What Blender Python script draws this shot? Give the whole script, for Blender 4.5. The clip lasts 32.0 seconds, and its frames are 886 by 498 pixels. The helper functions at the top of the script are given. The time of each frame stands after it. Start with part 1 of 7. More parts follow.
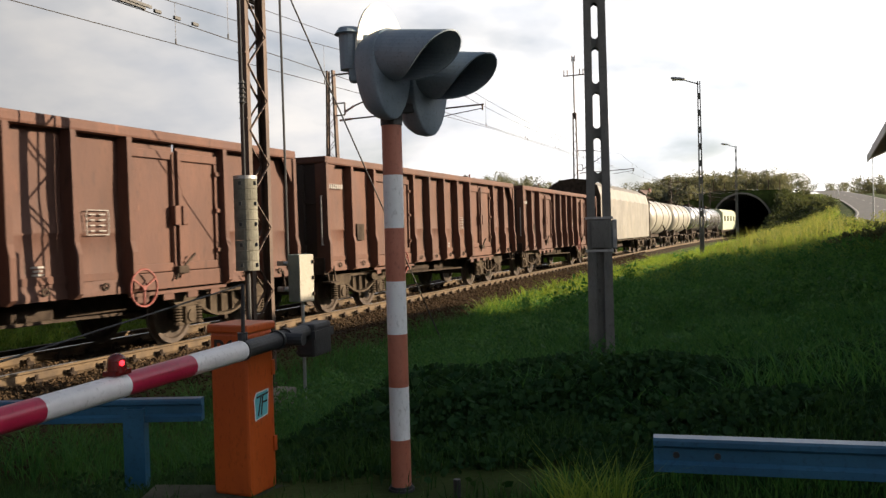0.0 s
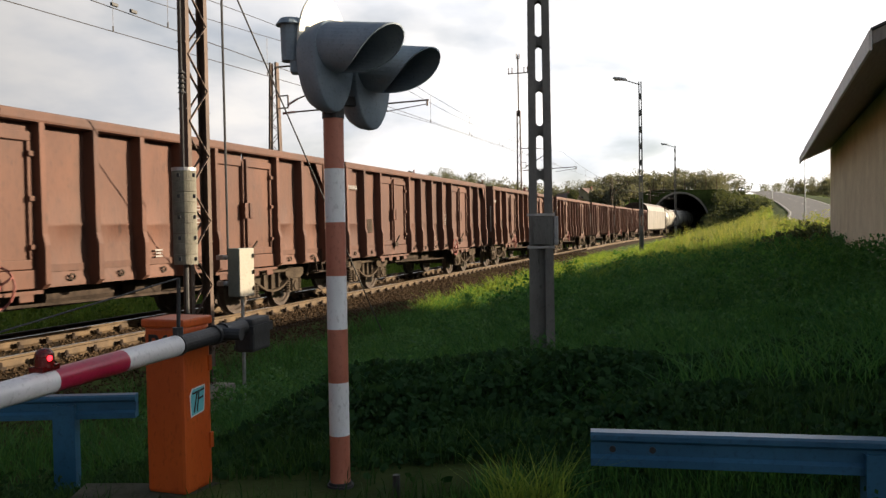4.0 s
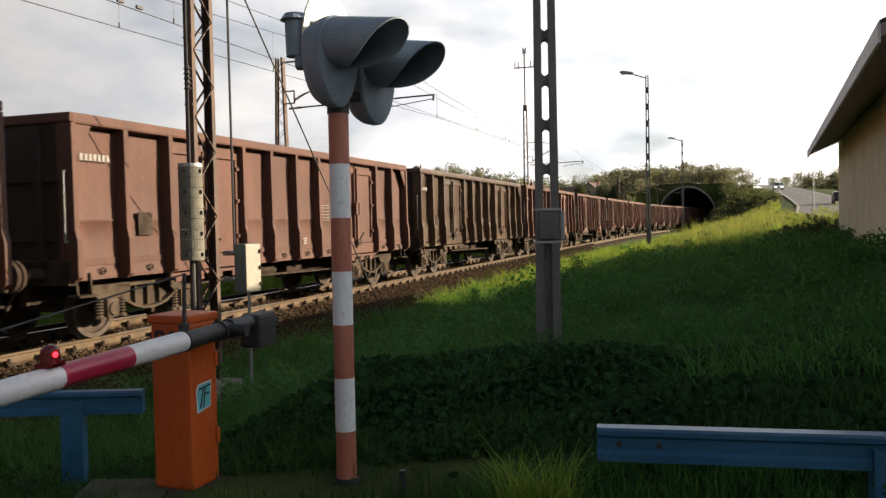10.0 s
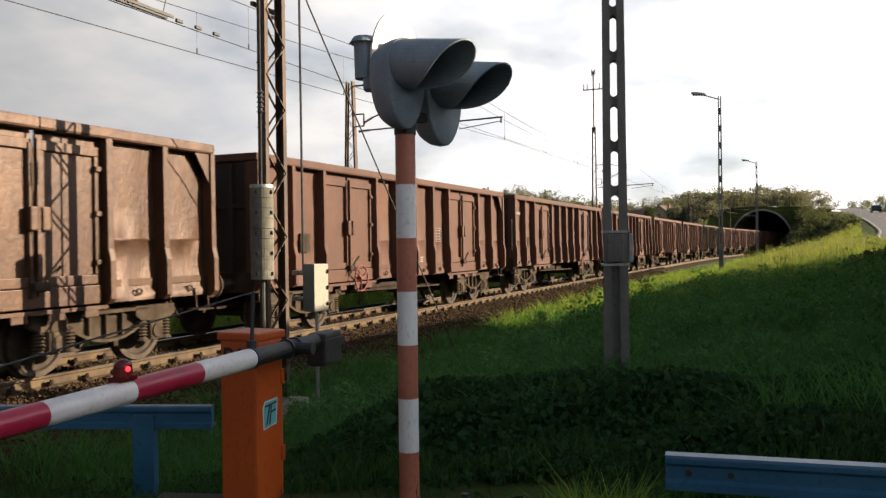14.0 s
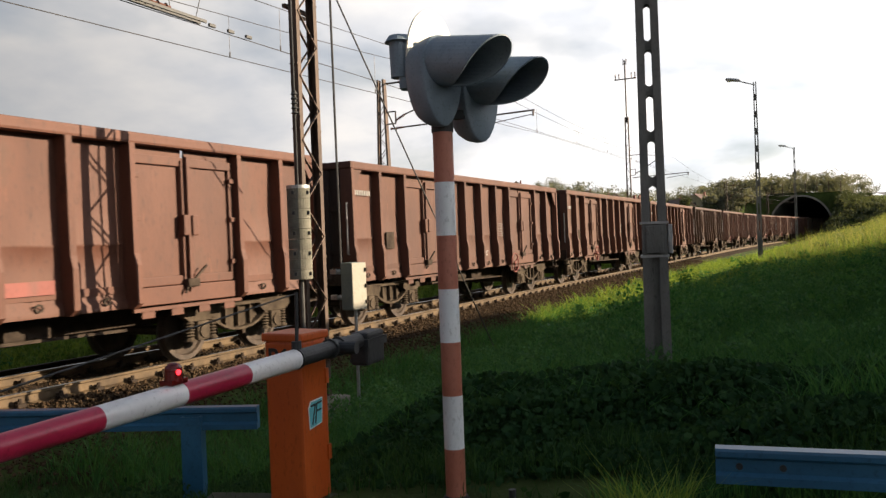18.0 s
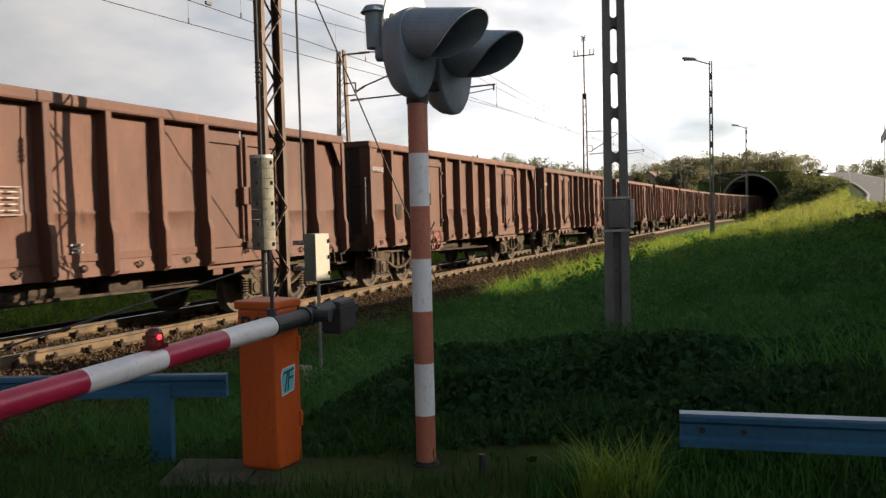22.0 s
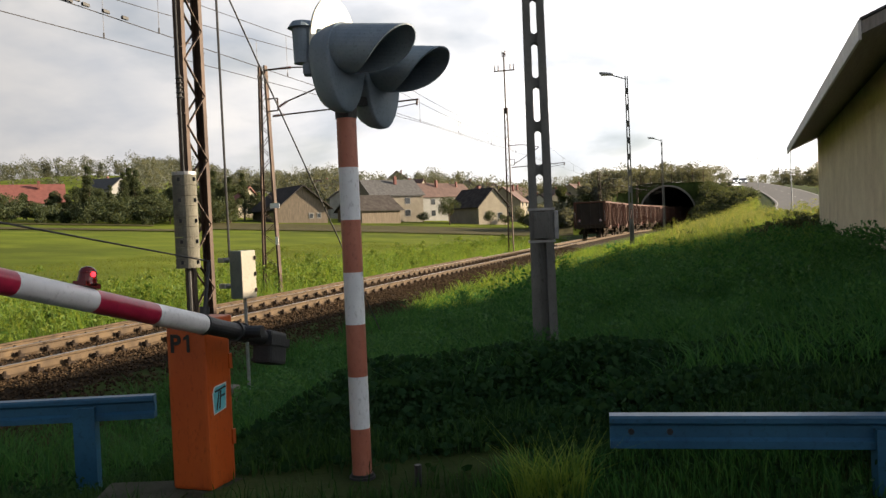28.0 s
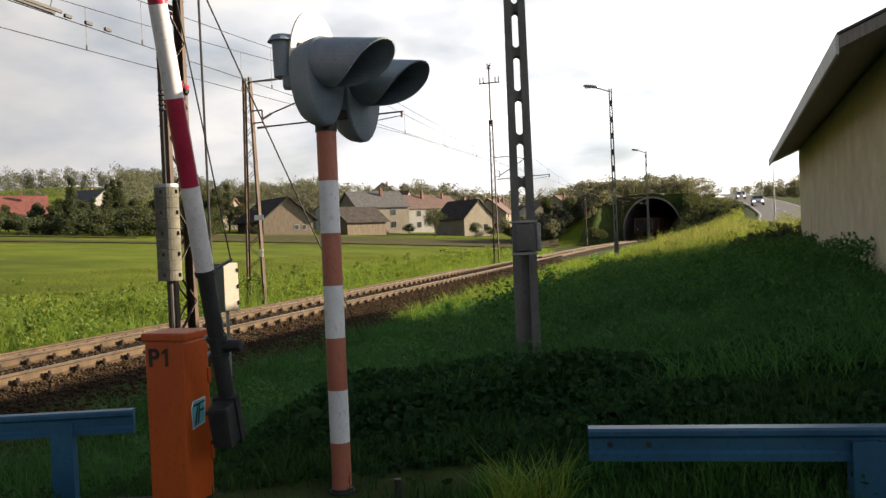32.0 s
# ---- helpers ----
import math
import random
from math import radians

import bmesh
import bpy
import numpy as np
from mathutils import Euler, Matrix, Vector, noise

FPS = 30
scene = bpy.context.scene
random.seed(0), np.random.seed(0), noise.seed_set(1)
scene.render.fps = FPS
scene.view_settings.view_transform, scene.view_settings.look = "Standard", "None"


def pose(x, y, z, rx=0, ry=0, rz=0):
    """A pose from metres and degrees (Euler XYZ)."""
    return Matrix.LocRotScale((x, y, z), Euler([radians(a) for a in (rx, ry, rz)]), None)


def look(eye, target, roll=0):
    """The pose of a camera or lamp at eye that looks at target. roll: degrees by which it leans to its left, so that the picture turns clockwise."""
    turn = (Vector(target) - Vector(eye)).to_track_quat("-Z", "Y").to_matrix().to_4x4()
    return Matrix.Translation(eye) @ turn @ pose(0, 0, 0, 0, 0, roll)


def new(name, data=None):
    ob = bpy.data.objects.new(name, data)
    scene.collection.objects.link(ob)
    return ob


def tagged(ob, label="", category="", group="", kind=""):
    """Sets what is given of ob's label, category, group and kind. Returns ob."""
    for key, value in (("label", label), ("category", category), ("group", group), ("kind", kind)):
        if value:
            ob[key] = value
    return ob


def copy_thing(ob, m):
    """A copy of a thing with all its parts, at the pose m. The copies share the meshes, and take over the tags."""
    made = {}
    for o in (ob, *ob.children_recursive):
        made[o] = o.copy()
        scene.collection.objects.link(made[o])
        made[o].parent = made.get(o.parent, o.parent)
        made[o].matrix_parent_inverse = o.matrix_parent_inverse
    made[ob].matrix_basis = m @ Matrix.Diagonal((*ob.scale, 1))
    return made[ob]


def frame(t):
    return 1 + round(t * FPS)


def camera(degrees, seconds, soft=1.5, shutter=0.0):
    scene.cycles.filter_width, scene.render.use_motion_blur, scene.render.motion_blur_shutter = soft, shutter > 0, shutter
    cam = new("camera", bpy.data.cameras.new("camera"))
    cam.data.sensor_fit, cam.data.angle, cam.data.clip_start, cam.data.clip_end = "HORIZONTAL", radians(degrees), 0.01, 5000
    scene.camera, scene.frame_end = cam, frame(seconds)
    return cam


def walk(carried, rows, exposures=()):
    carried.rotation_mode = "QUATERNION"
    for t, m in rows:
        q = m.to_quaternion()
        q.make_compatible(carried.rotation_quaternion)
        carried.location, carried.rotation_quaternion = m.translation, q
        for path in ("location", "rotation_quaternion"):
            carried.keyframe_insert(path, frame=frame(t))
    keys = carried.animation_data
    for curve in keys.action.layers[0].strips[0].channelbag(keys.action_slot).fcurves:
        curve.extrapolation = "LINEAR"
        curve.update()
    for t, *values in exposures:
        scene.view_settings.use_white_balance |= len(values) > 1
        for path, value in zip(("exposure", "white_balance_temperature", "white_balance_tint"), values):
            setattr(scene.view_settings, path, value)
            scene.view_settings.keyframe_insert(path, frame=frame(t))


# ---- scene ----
# Light, exposure and two turns of things, in one place.
EXPOSURE, SUN_ELEV, SUN_POWER, SKY_POWER, CLOUD_BASE, CLOUD_SUN = 0.78, 18.0, 7.3, 0.059, 3.0, 26.5
SIG_TURN, CAB_TURN = -42.0, -22.0
FOV = 56.07
# Camera path: seconds, eye, then yaw (to the left), pitch (up) and lean to the right, in degrees.
PATH = [
    (0.0, 0.100, 0.069, 1.465, 1.55, -1.10, 1.57),
    (0.5, 0.099, 0.065, 1.465, 1.76, -1.00, 1.54),
    (1.0, 0.104, 0.070, 1.465, 1.68, -1.03, 1.57),
    (1.5, 0.112, 0.068, 1.459, 1.07, -1.28, 1.43),
    (2.0, 0.113, 0.076, 1.459, 0.19, -1.66, 1.28),
    (2.5, 0.113, 0.085, 1.457, -0.63, -1.73, 1.12),
    (3.0, 0.114, 0.086, 1.461, -1.67, -1.57, 0.86),
    (3.5, 0.112, 0.083, 1.461, -2.17, -1.50, 0.82),
    (5.5, 0.120, 0.085, 1.459, -2.39, -1.43, 1.20),
    (6.0, 0.113, 0.091, 1.463, -2.27, -1.51, 1.17),
    (6.5, 0.118, 0.091, 1.458, -2.42, -1.69, 1.27),
    (7.0, 0.125, 0.102, 1.457, -2.93, -1.80, 1.29),
    (7.5, 0.125, 0.085, 1.462, -3.33, -1.79, 1.16),
    (8.0, 0.124, 0.080, 1.462, -3.27, -1.79, 1.18),
    (8.5, 0.125, 0.079, 1.461, -3.02, -1.66, 1.11),
    (9.0, 0.123, 0.083, 1.462, -2.85, -1.63, 1.08),
    (9.5, 0.119, 0.085, 1.460, -2.29, -1.81, 1.19),
    (10.0, 0.121, 0.094, 1.462, -1.83, -1.82, 1.14),
    (10.5, 0.120, 0.098, 1.457, -1.51, -1.97, 1.09),
    (11.0, 0.123, 0.104, 1.460, -1.43, -2.12, 1.23),
    (11.5, 0.133, 0.103, 1.461, -1.52, -2.08, 1.28),
    (12.0, 0.129, 0.098, 1.460, -1.04, -1.97, 1.13),
    (12.5, 0.129, 0.096, 1.464, -0.09, -1.60, 1.05),
    (13.0, 0.118, 0.104, 1.465, 1.14, -0.94, 0.55),
    (13.5, 0.129, 0.102, 1.464, 2.16, -0.39, 0.58),
    (14.0, 0.130, 0.109, 1.455, 2.75, -0.23, 0.71),
    (14.5, 0.131, 0.138, 1.461, 3.09, -0.27, 0.94),
    (16.5, 0.113, 0.107, 1.457, 2.77, -1.34, 1.97),
    (17.0, 0.106, 0.106, 1.462, 3.65, -1.06, 2.32),
    (17.5, 0.100, 0.102, 1.467, 4.58, -0.66, 2.50),
    (18.0, 0.094, 0.107, 1.466, 5.09, -0.50, 2.19),
    (18.5, 0.095, 0.113, 1.462, 5.53, -0.32, 2.08),
    (19.0, 0.099, 0.100, 1.463, 5.50, -0.41, 2.00),
    (19.5, 0.104, 0.094, 1.454, 5.28, -1.15, 1.84),
    (20.0, 0.093, 0.086, 1.453, 5.15, -1.75, 1.44),
    (20.5, 0.083, 0.070, 1.453, 5.36, -2.02, 1.31),
    (21.0, 0.051, 0.049, 1.454, 5.32, -2.25, 1.32),
    (21.5, 0.023, 0.031, 1.451, 3.44, -2.44, 1.35),
    (22.0, 0.000, 0.030, 1.451, 2.10, -2.39, 1.42),
    (22.5, -0.017, 0.016, 1.454, 2.29, -2.07, 1.65),
    (23.0, -0.012, 0.008, 1.457, 3.02, -0.62, 1.52),
    (23.5, -0.004, -0.001, 1.455, 2.82, -0.55, 1.56),
    (24.0, -0.000, -0.000, 1.447, -0.50, -0.64, 1.40),
    (24.5, -0.011, 0.020, 1.433, -5.50, -1.77, 1.21),
    (25.0, -0.031, 0.013, 1.433, -7.86, -2.04, 1.18),
    (25.5, -0.031, 0.009, 1.434, -9.24, -2.04, 1.14),
    (27.5, -0.038, -0.018, 1.437, -4.88, -1.73, 2.04),
    (28.0, -0.035, -0.021, 1.441, -3.07, -1.56, 2.44),
    (28.5, -0.023, -0.020, 1.444, -1.42, -1.40, 2.66),
    (29.0, -0.010, -0.025, 1.447, -1.02, -1.26, 2.80),
    (29.5, 0.004, -0.014, 1.446, -2.78, -1.21, 2.88),
    (30.0, 0.004, -0.020, 1.444, -3.80, -1.20, 2.54),
    (30.5, 0.004, -0.015, 1.445, -3.92, -1.20, 2.62),
    (31.0, 0.002, -0.024, 1.449, -3.74, -0.99, 2.76),
    (31.5, -0.000, -0.030, 1.450, -3.67, -0.81, 2.64),
    (32.0, -0.001, -0.028, 1.449, -4.07, -0.81, 2.49),
]


def eye_pose(x, y, z, yaw, pitch, lean):
    a, b = radians(yaw), radians(pitch)
    way = Vector((-math.sin(a) * math.cos(b), math.cos(a) * math.cos(b), math.sin(b)))
    return look(Vector((x, y, z)), Vector((x, y, z)) + way, -lean)


cam = camera(FOV, 32.0, soft=1.4, shutter=0.08)
walk(cam, [(r[0], eye_pose(*r[1:])) for r in PATH], [(0.0, EXPOSURE), (32.0, EXPOSURE)])

# ---- the track's line: s metres along it, lat metres to its right (towards the camera) ----
ORIGIN = Vector((-5.378, 14.027, 0.0))
HEAD = radians(20.566)
AHEAD = Vector((math.sin(HEAD), math.cos(HEAD), 0.0))
ASIDE = Vector((math.cos(HEAD), -math.sin(HEAD), 0.0))
RAIL = -0.21
BEND_S, BEND, PORTAL = 40.0, 5.6e-6, 131.0


def drift(s):
    """How far the track bends to the right of its first straight line."""
    e = np.clip(np.asarray(s, float) - BEND_S, 0, PORTAL - BEND_S)
    over = np.maximum(np.asarray(s, float) - PORTAL, 0)
    return BEND * e ** 3 + over * 3 * BEND * (PORTAL - BEND_S) ** 2


def at(s, lat=0.0, z=0.0):
    """World place of a point given along the straight line."""
    return ORIGIN + AHEAD * s + ASIDE * lat + Vector((0, 0, z))


def on_track(s, lat=0.0, z=0.0):
    return at(s, lat + float(drift(s)), z)


def track_pose(s, z=RAIL, lat=0.0):
    """Pose on the rails: local x ahead, y to the left, z up."""
    e = min(max(s - BEND_S, 0), PORTAL - BEND_S)
    turn = math.atan(3 * BEND * e * e)
    return Matrix.Translation(on_track(s, lat, z)) @ Matrix.Rotation(math.pi / 2 - HEAD - turn, 4, "Z")


def frame_at(s, lat, z, turn=0.0):
    """Pose beside the track: local x along it, y away to its left."""
    return Matrix.Translation(at(s, lat, z)) @ Matrix.Rotation(math.pi / 2 - HEAD + radians(turn), 4, "Z")


# ---- light ----
SUN_UP = radians(SUN_ELEV)
flat = (AHEAD * 0.55 + ASIDE).normalized()
to_sun = Vector((flat.x * math.cos(SUN_UP), flat.y * math.cos(SUN_UP), math.sin(SUN_UP)))
sun_data = bpy.data.lights.new("sun", "SUN")
sun_data.energy, sun_data.angle, sun_data.color = SUN_POWER, radians(0.6), (1.0, 0.81, 0.58)
sun = new("sun", sun_data)
sun.matrix_basis = look(to_sun * 200, (0, 0, 0))

world = bpy.data.worlds.new("sky")
scene.world = world
world.use_nodes = True
wn, wl = world.node_tree.nodes, world.node_tree.links
wn.clear()
sky = wn.new("ShaderNodeTexSky")
sky.sky_type, sky.sun_disc = "NISHITA", False
sky.sun_elevation, sky.sun_rotation = SUN_UP, math.atan2(flat.x, flat.y)
sky.altitude, sky.air_density, sky.dust_density, sky.ozone_density = 300, 1.0, 2.0, 1.0
coord = wn.new("ShaderNodeTexCoord")
split = wn.new("ShaderNodeSeparateXYZ")
wl.new(coord.outputs["Generated"], split.inputs[0])


def wmath(op, a, b):
    n = wn.new("ShaderNodeMath")
    n.operation = op
    for i, v in enumerate((a, b)):
        if isinstance(v, (int, float)):
            n.inputs[i].default_value = v
        elif v is not None:
            wl.new(v, n.inputs[i])
    return n.outputs[0]


# clouds lie on a flat sheet overhead
rise = wmath("MAXIMUM", split.outputs[2], 0.0)
rise = wmath("ADD", rise, 0.32)
flatten = wn.new("ShaderNodeCombineXYZ")
wl.new(wmath("DIVIDE", split.outputs[0], rise), flatten.inputs[0])
wl.new(wmath("DIVIDE", split.outputs[1], rise), flatten.inputs[1])
cloud = wn.new("ShaderNodeTexNoise")
cloud.inputs["Scale"].default_value, cloud.inputs["Detail"].default_value = 1.25, 6.0
cloud.inputs["Roughness"].default_value, cloud.inputs["Distortion"].default_value = 0.5, 0.15
wl.new(flatten.outputs[0], cloud.inputs["Vector"])
cover = wn.new("ShaderNodeValToRGB")
cover.color_ramp.elements[0].position, cover.color_ramp.elements[1].position = 0.28, 0.50
wl.new(cloud.outputs[0], cover.inputs[0])
body = wn.new("ShaderNodeTexNoise")
body.inputs["Scale"].default_value, body.inputs["Detail"].default_value = 2.6, 6.0
wl.new(flatten.outputs[0], body.inputs["Vector"])
tone = wn.new("ShaderNodeValToRGB")
tone.color_ramp.elements[0].position, tone.color_ramp.elements[1].position = 0.34, 0.64
tone.color_ramp.elements[0].color = (0.72, 0.735, 0.78, 1)
tone.color_ramp.elements[1].color = (1.05, 1.0, 0.955, 1)
wl.new(body.outputs[0], tone.inputs[0])
# clouds take their light from the sky round them: brighter towards the sun
toward = wn.new("ShaderNodeVectorMath")
toward.operation = "DOT_PRODUCT"
toward.inputs[1].default_value = to_sun
wl.new(coord.outputs["Generated"], toward.inputs[0])
half = wmath("MULTIPLY_ADD", toward.outputs["Value"], 0.5)
half.node.inputs[2].default_value = 0.5
bright = wmath("POWER", wmath("MAXIMUM", half, 0.0), 2.0)
gain = wmath("MULTIPLY_ADD", bright, CLOUD_SUN)
gain.node.inputs[2].default_value = CLOUD_BASE
lit = wn.new("ShaderNodeVectorMath")
lit.operation = "SCALE"
wl.new(tone.outputs[0], lit.inputs[0])
wl.new(gain, lit.inputs["Scale"])
# fewer clouds overhead than low down
crowd = wn.new("ShaderNodeMapRange")
crowd.interpolation_type = "SMOOTHSTEP"
crowd.inputs["From Min"].default_value, crowd.inputs["From Max"].default_value = 0.30, 0.62
crowd.inputs["To Min"].default_value, crowd.inputs["To Max"].default_value = 1.0, 0.10
wl.new(split.outputs[2], crowd.inputs["Value"])
mixed = wn.new("ShaderNodeMix")
mixed.data_type = "RGBA"
wl.new(wmath("MULTIPLY", cover.outputs[0], crowd.outputs[0]), mixed.inputs["Factor"])
wl.new(sky.outputs[0], mixed.inputs["A"])
wl.new(lit.outputs[0], mixed.inputs["B"])
back = wn.new("ShaderNodeBackground")
back.inputs["Strength"].default_value = SKY_POWER
out = wn.new("ShaderNodeOutputWorld")
wl.new(mixed.outputs["Result"], back.inputs[0])
wl.new(back.outputs[0], out.inputs[0])


# ---- materials ----
def material(name, dark, light, scale=6.0, rough=0.8, metal=0.0, bump=0.15, stretch=(1, 1, 1), fine=40.0,
             stain=None, stain_scale=1.5, stain_at=(0.55, 0.7), per_piece=0.0, island=False, gloss=0.5, glow=None, scuffs=0.0):
    """A weathered surface: coarse and fine grain between two colours, stains, relief, and a shade of its own for each piece."""
    m = bpy.data.materials.new(name)
    m.use_nodes = True
    n, k = m.node_tree.nodes, m.node_tree.links
    b = n["Principled BSDF"]
    b.inputs["Roughness"].default_value, b.inputs["Metallic"].default_value = rough, metal
    b.inputs["Specular IOR Level"].default_value = gloss if rough < 0.85 else min(gloss, 0.1)
    tc = n.new("ShaderNodeTexCoord")
    mp = n.new("ShaderNodeMapping")
    mp.inputs["Scale"].default_value = stretch
    k.new(tc.outputs["Object"], mp.inputs["Vector"])

    def grain(sc, detail):
        t = n.new("ShaderNodeTexNoise")
        t.inputs["Scale"].default_value, t.inputs["Detail"].default_value = sc, detail
        t.inputs["Roughness"].default_value = 0.6
        k.new(mp.outputs[0], t.inputs["Vector"])
        return t.outputs[0]

    def mix(f, a, c):
        x = n.new("ShaderNodeMix")
        x.data_type = "RGBA"
        k.new(f, x.inputs["Factor"])
        for key, v in (("A", a), ("B", c)):
            if isinstance(v, tuple):
                x.inputs[key].default_value = (*v, 1)
            else:
                k.new(v, x.inputs[key])
        return x.outputs["Result"]

    def ramp(v, lo, hi):
        r = n.new("ShaderNodeMapRange")
        r.inputs["From Min"].default_value, r.inputs["From Max"].default_value = lo, hi
        k.new(v, r.inputs["Value"])
        return r.outputs[0]

    big, small = grain(scale, 5.0), grain(fine, 3.0)
    col = mix(ramp(big, 0.33, 0.67), dark, light)
    half = tuple(0.55 * c for c in dark)
    col = mix(ramp(small, 0.55, 0.85), col, half)
    if stain:
        col = mix(ramp(grain(stain_scale, 8.0), *stain_at), col, stain)
    if scuffs:
        # dark scrapes and runs, and a few pale rubbed spots
        run = n.new("ShaderNodeMapping")
        run.inputs["Scale"].default_value = (7.0, 7.0, 1.6)
        run.inputs["Rotation"].default_value = (0.0, 0.25, 0.0)
        k.new(tc.outputs["Object"], run.inputs["Vector"])
        for at_, colour, seed_ in (((0.60, 0.68), tuple(0.35 * c for c in dark), 0.0), ((0.64, 0.72), tuple(min(1.0, 1.7 * c) for c in light), 7.3)):
            w_ = n.new("ShaderNodeTexNoise")
            w_.noise_dimensions = "4D"
            w_.inputs["W"].default_value, w_.inputs["Scale"].default_value, w_.inputs["Detail"].default_value = seed_, 1.0, 9.0
            w_.inputs["Roughness"].default_value = 0.68
            k.new(run.outputs[0], w_.inputs["Vector"])
            amt = n.new("ShaderNodeMath")
            amt.operation = "MULTIPLY"
            amt.inputs[1].default_value = scuffs
            k.new(ramp(w_.outputs[0], *at_), amt.inputs[0])
            col = mix(amt.outputs[0], col, colour)
    if per_piece:
        src = n.new("ShaderNodeNewGeometry").outputs["Random Per Island"] if island else n.new("ShaderNodeObjectInfo").outputs["Random"]
        hsv = n.new("ShaderNodeHueSaturation")
        k.new(ramp2(n, k, src, 1 - per_piece, 1 + per_piece), hsv.inputs["Value"])
        k.new(col, hsv.inputs["Color"])
        col = hsv.outputs[0]
    k.new(col, b.inputs["Base Color"])
    if bump:
        bp = n.new("ShaderNodeBump")
        bp.inputs["Strength"].default_value, bp.inputs["Distance"].default_value = bump, 0.02
        k.new(small, bp.inputs["Height"])
        k.new(bp.outputs[0], b.inputs["Normal"])
    if glow:
        b.inputs["Emission Color"].default_value = (*glow[:3], 1)
        b.inputs["Emission Strength"].default_value = glow[3]
    return m


def ramp2(n, k, v, lo, hi):
    r = n.new("ShaderNodeMapRange")
    r.inputs["To Min"].default_value, r.inputs["To Max"].default_value = lo, hi
    k.new(v, r.inputs["Value"])
    return r.outputs[0]


def leafy(name, dark, light, through_it=0.35, rough=0.6):
    """Blades and leaves: each its own shade, letting some light through."""
    m = bpy.data.materials.new(name)
    m.use_nodes = True
    n, k = m.node_tree.nodes, m.node_tree.links
    b = n["Principled BSDF"]
    b.inputs["Roughness"].default_value = rough
    b.inputs["Specular IOR Level"].default_value = 0.12
    rnd = n.new("ShaderNodeNewGeometry").outputs["Random Per Island"]
    x = n.new("ShaderNodeMix")
    x.data_type = "RGBA"
    x.inputs["A"].default_value, x.inputs["B"].default_value = (*dark, 1), (*light, 1)
    k.new(rnd, x.inputs["Factor"])
    k.new(x.outputs["Result"], b.inputs["Base Color"])
    tr = n.new("ShaderNodeBsdfTranslucent")
    warm = n.new("ShaderNodeMix")
    warm.data_type, warm.blend_type = "RGBA", "MULTIPLY"
    warm.inputs["Factor"].default_value = 1.0
    warm.inputs["B"].default_value = (2.1, 1.78, 0.9, 1)
    k.new(x.outputs["Result"], warm.inputs["A"])
    k.new(warm.outputs["Result"], tr.inputs["Color"])
    ad = n.new("ShaderNodeMixShader")
    ad.inputs[0].default_value = through_it
    k.new(b.outputs[0], ad.inputs[1])
    k.new(tr.outputs[0], ad.inputs[2])
    k.new(ad.outputs[0], n["Material Output"].inputs["Surface"])
    return m


RUST = material("wagon paint, oxide red", (0.05348, 0.01713, 0.007949), (0.0917, 0.03261, 0.01531), 1.6, 0.72, 0.0, 0.25, (1, 1, 0.35), 22, (0.05476, 0.02261, 0.01341), 1.3, (0.56, 0.72), 0.12, scuffs=0.8)
RUST_B = material("wagon paint, faded brown", (0.05205, 0.01801, 0.009933), (0.08852, 0.03376, 0.01896), 1.9, 0.75, 0.0, 0.25, (1, 1, 0.3), 26, (0.06084, 0.02261, 0.01466), 1.1, (0.52, 0.70), 0.14, scuffs=0.8)
RUST_C = material("wagon paint, worn to bare steel", (0.04033, 0.02279, 0.01369), (0.1021, 0.07061, 0.04495), 3.0, 0.40, 0.4, 0.4, (1, 1, 0.5), 18, (0.06804, 0.033, 0.02009), 1.7, (0.5, 0.66), 0.12, scuffs=0.8)
RUST_E = material("wagon paint, dented and worn", (0.04088, 0.01732, 0.00862), (0.08176, 0.04043, 0.02085), 3.0, 0.5, 0.25, 0.4, (1, 1, 0.5), 18, (0.04867, 0.02008, 0.01257), 1.7, (0.5, 0.66), 0.1, scuffs=0.8)
RUST_D = material("wagon paint, bright red oxide", (0.06669, 0.01996, 0.009749), (0.09573, 0.03141, 0.01576), 1.4, 0.7, 0.0, 0.2, (1, 1, 0.4), 24, (0.06084, 0.02512, 0.01466), 1.4, (0.58, 0.74), 0.10, scuffs=0.8)
UNDER = material("bogie grime", (0.0224, 0.0168, 0.0136), (0.064, 0.048, 0.0368), 5, 0.85, 0.1, 0.3, fine=50)
FRAME = material("bogie frame, dusty brown", (0.036, 0.027, 0.0198), (0.084, 0.0648, 0.0468), 4, 0.85, 0.05, 0.3, fine=45)
WHEEL = material("wheel steel", (0.035, 0.025, 0.019), (0.08, 0.058, 0.044), 6, 0.6, 0.4, 0.2)
RAILSIDE = material("rail rust", (0.04704, 0.02948, 0.01506), (0.1192, 0.07837, 0.03889), 3, 0.75, 0.2, 0.3, fine=60)
RAILTOP = material("polished rail head", (0.294, 0.28, 0.266), (0.42, 0.406, 0.392), 8, 0.28, 0.9, 0.05)
SLEEPER = material("old oak sleeper", (0.024, 0.01728, 0.01248), (0.0672, 0.048, 0.036), 4, 0.9, 0, 0.5, (1, 6, 1), 30, per_piece=0.25)
STONE = material("ballast stone", (0.0264, 0.01584, 0.008584), (0.08248, 0.0561, 0.033), 9, 0.95, 0, 0.3, per_piece=0.35, island=True)
BED = material("ballast bed", (0.01904, 0.01294, 0.007616), (0.05331, 0.03808, 0.02285), 30, 0.95, 0, 0.8, fine=120)
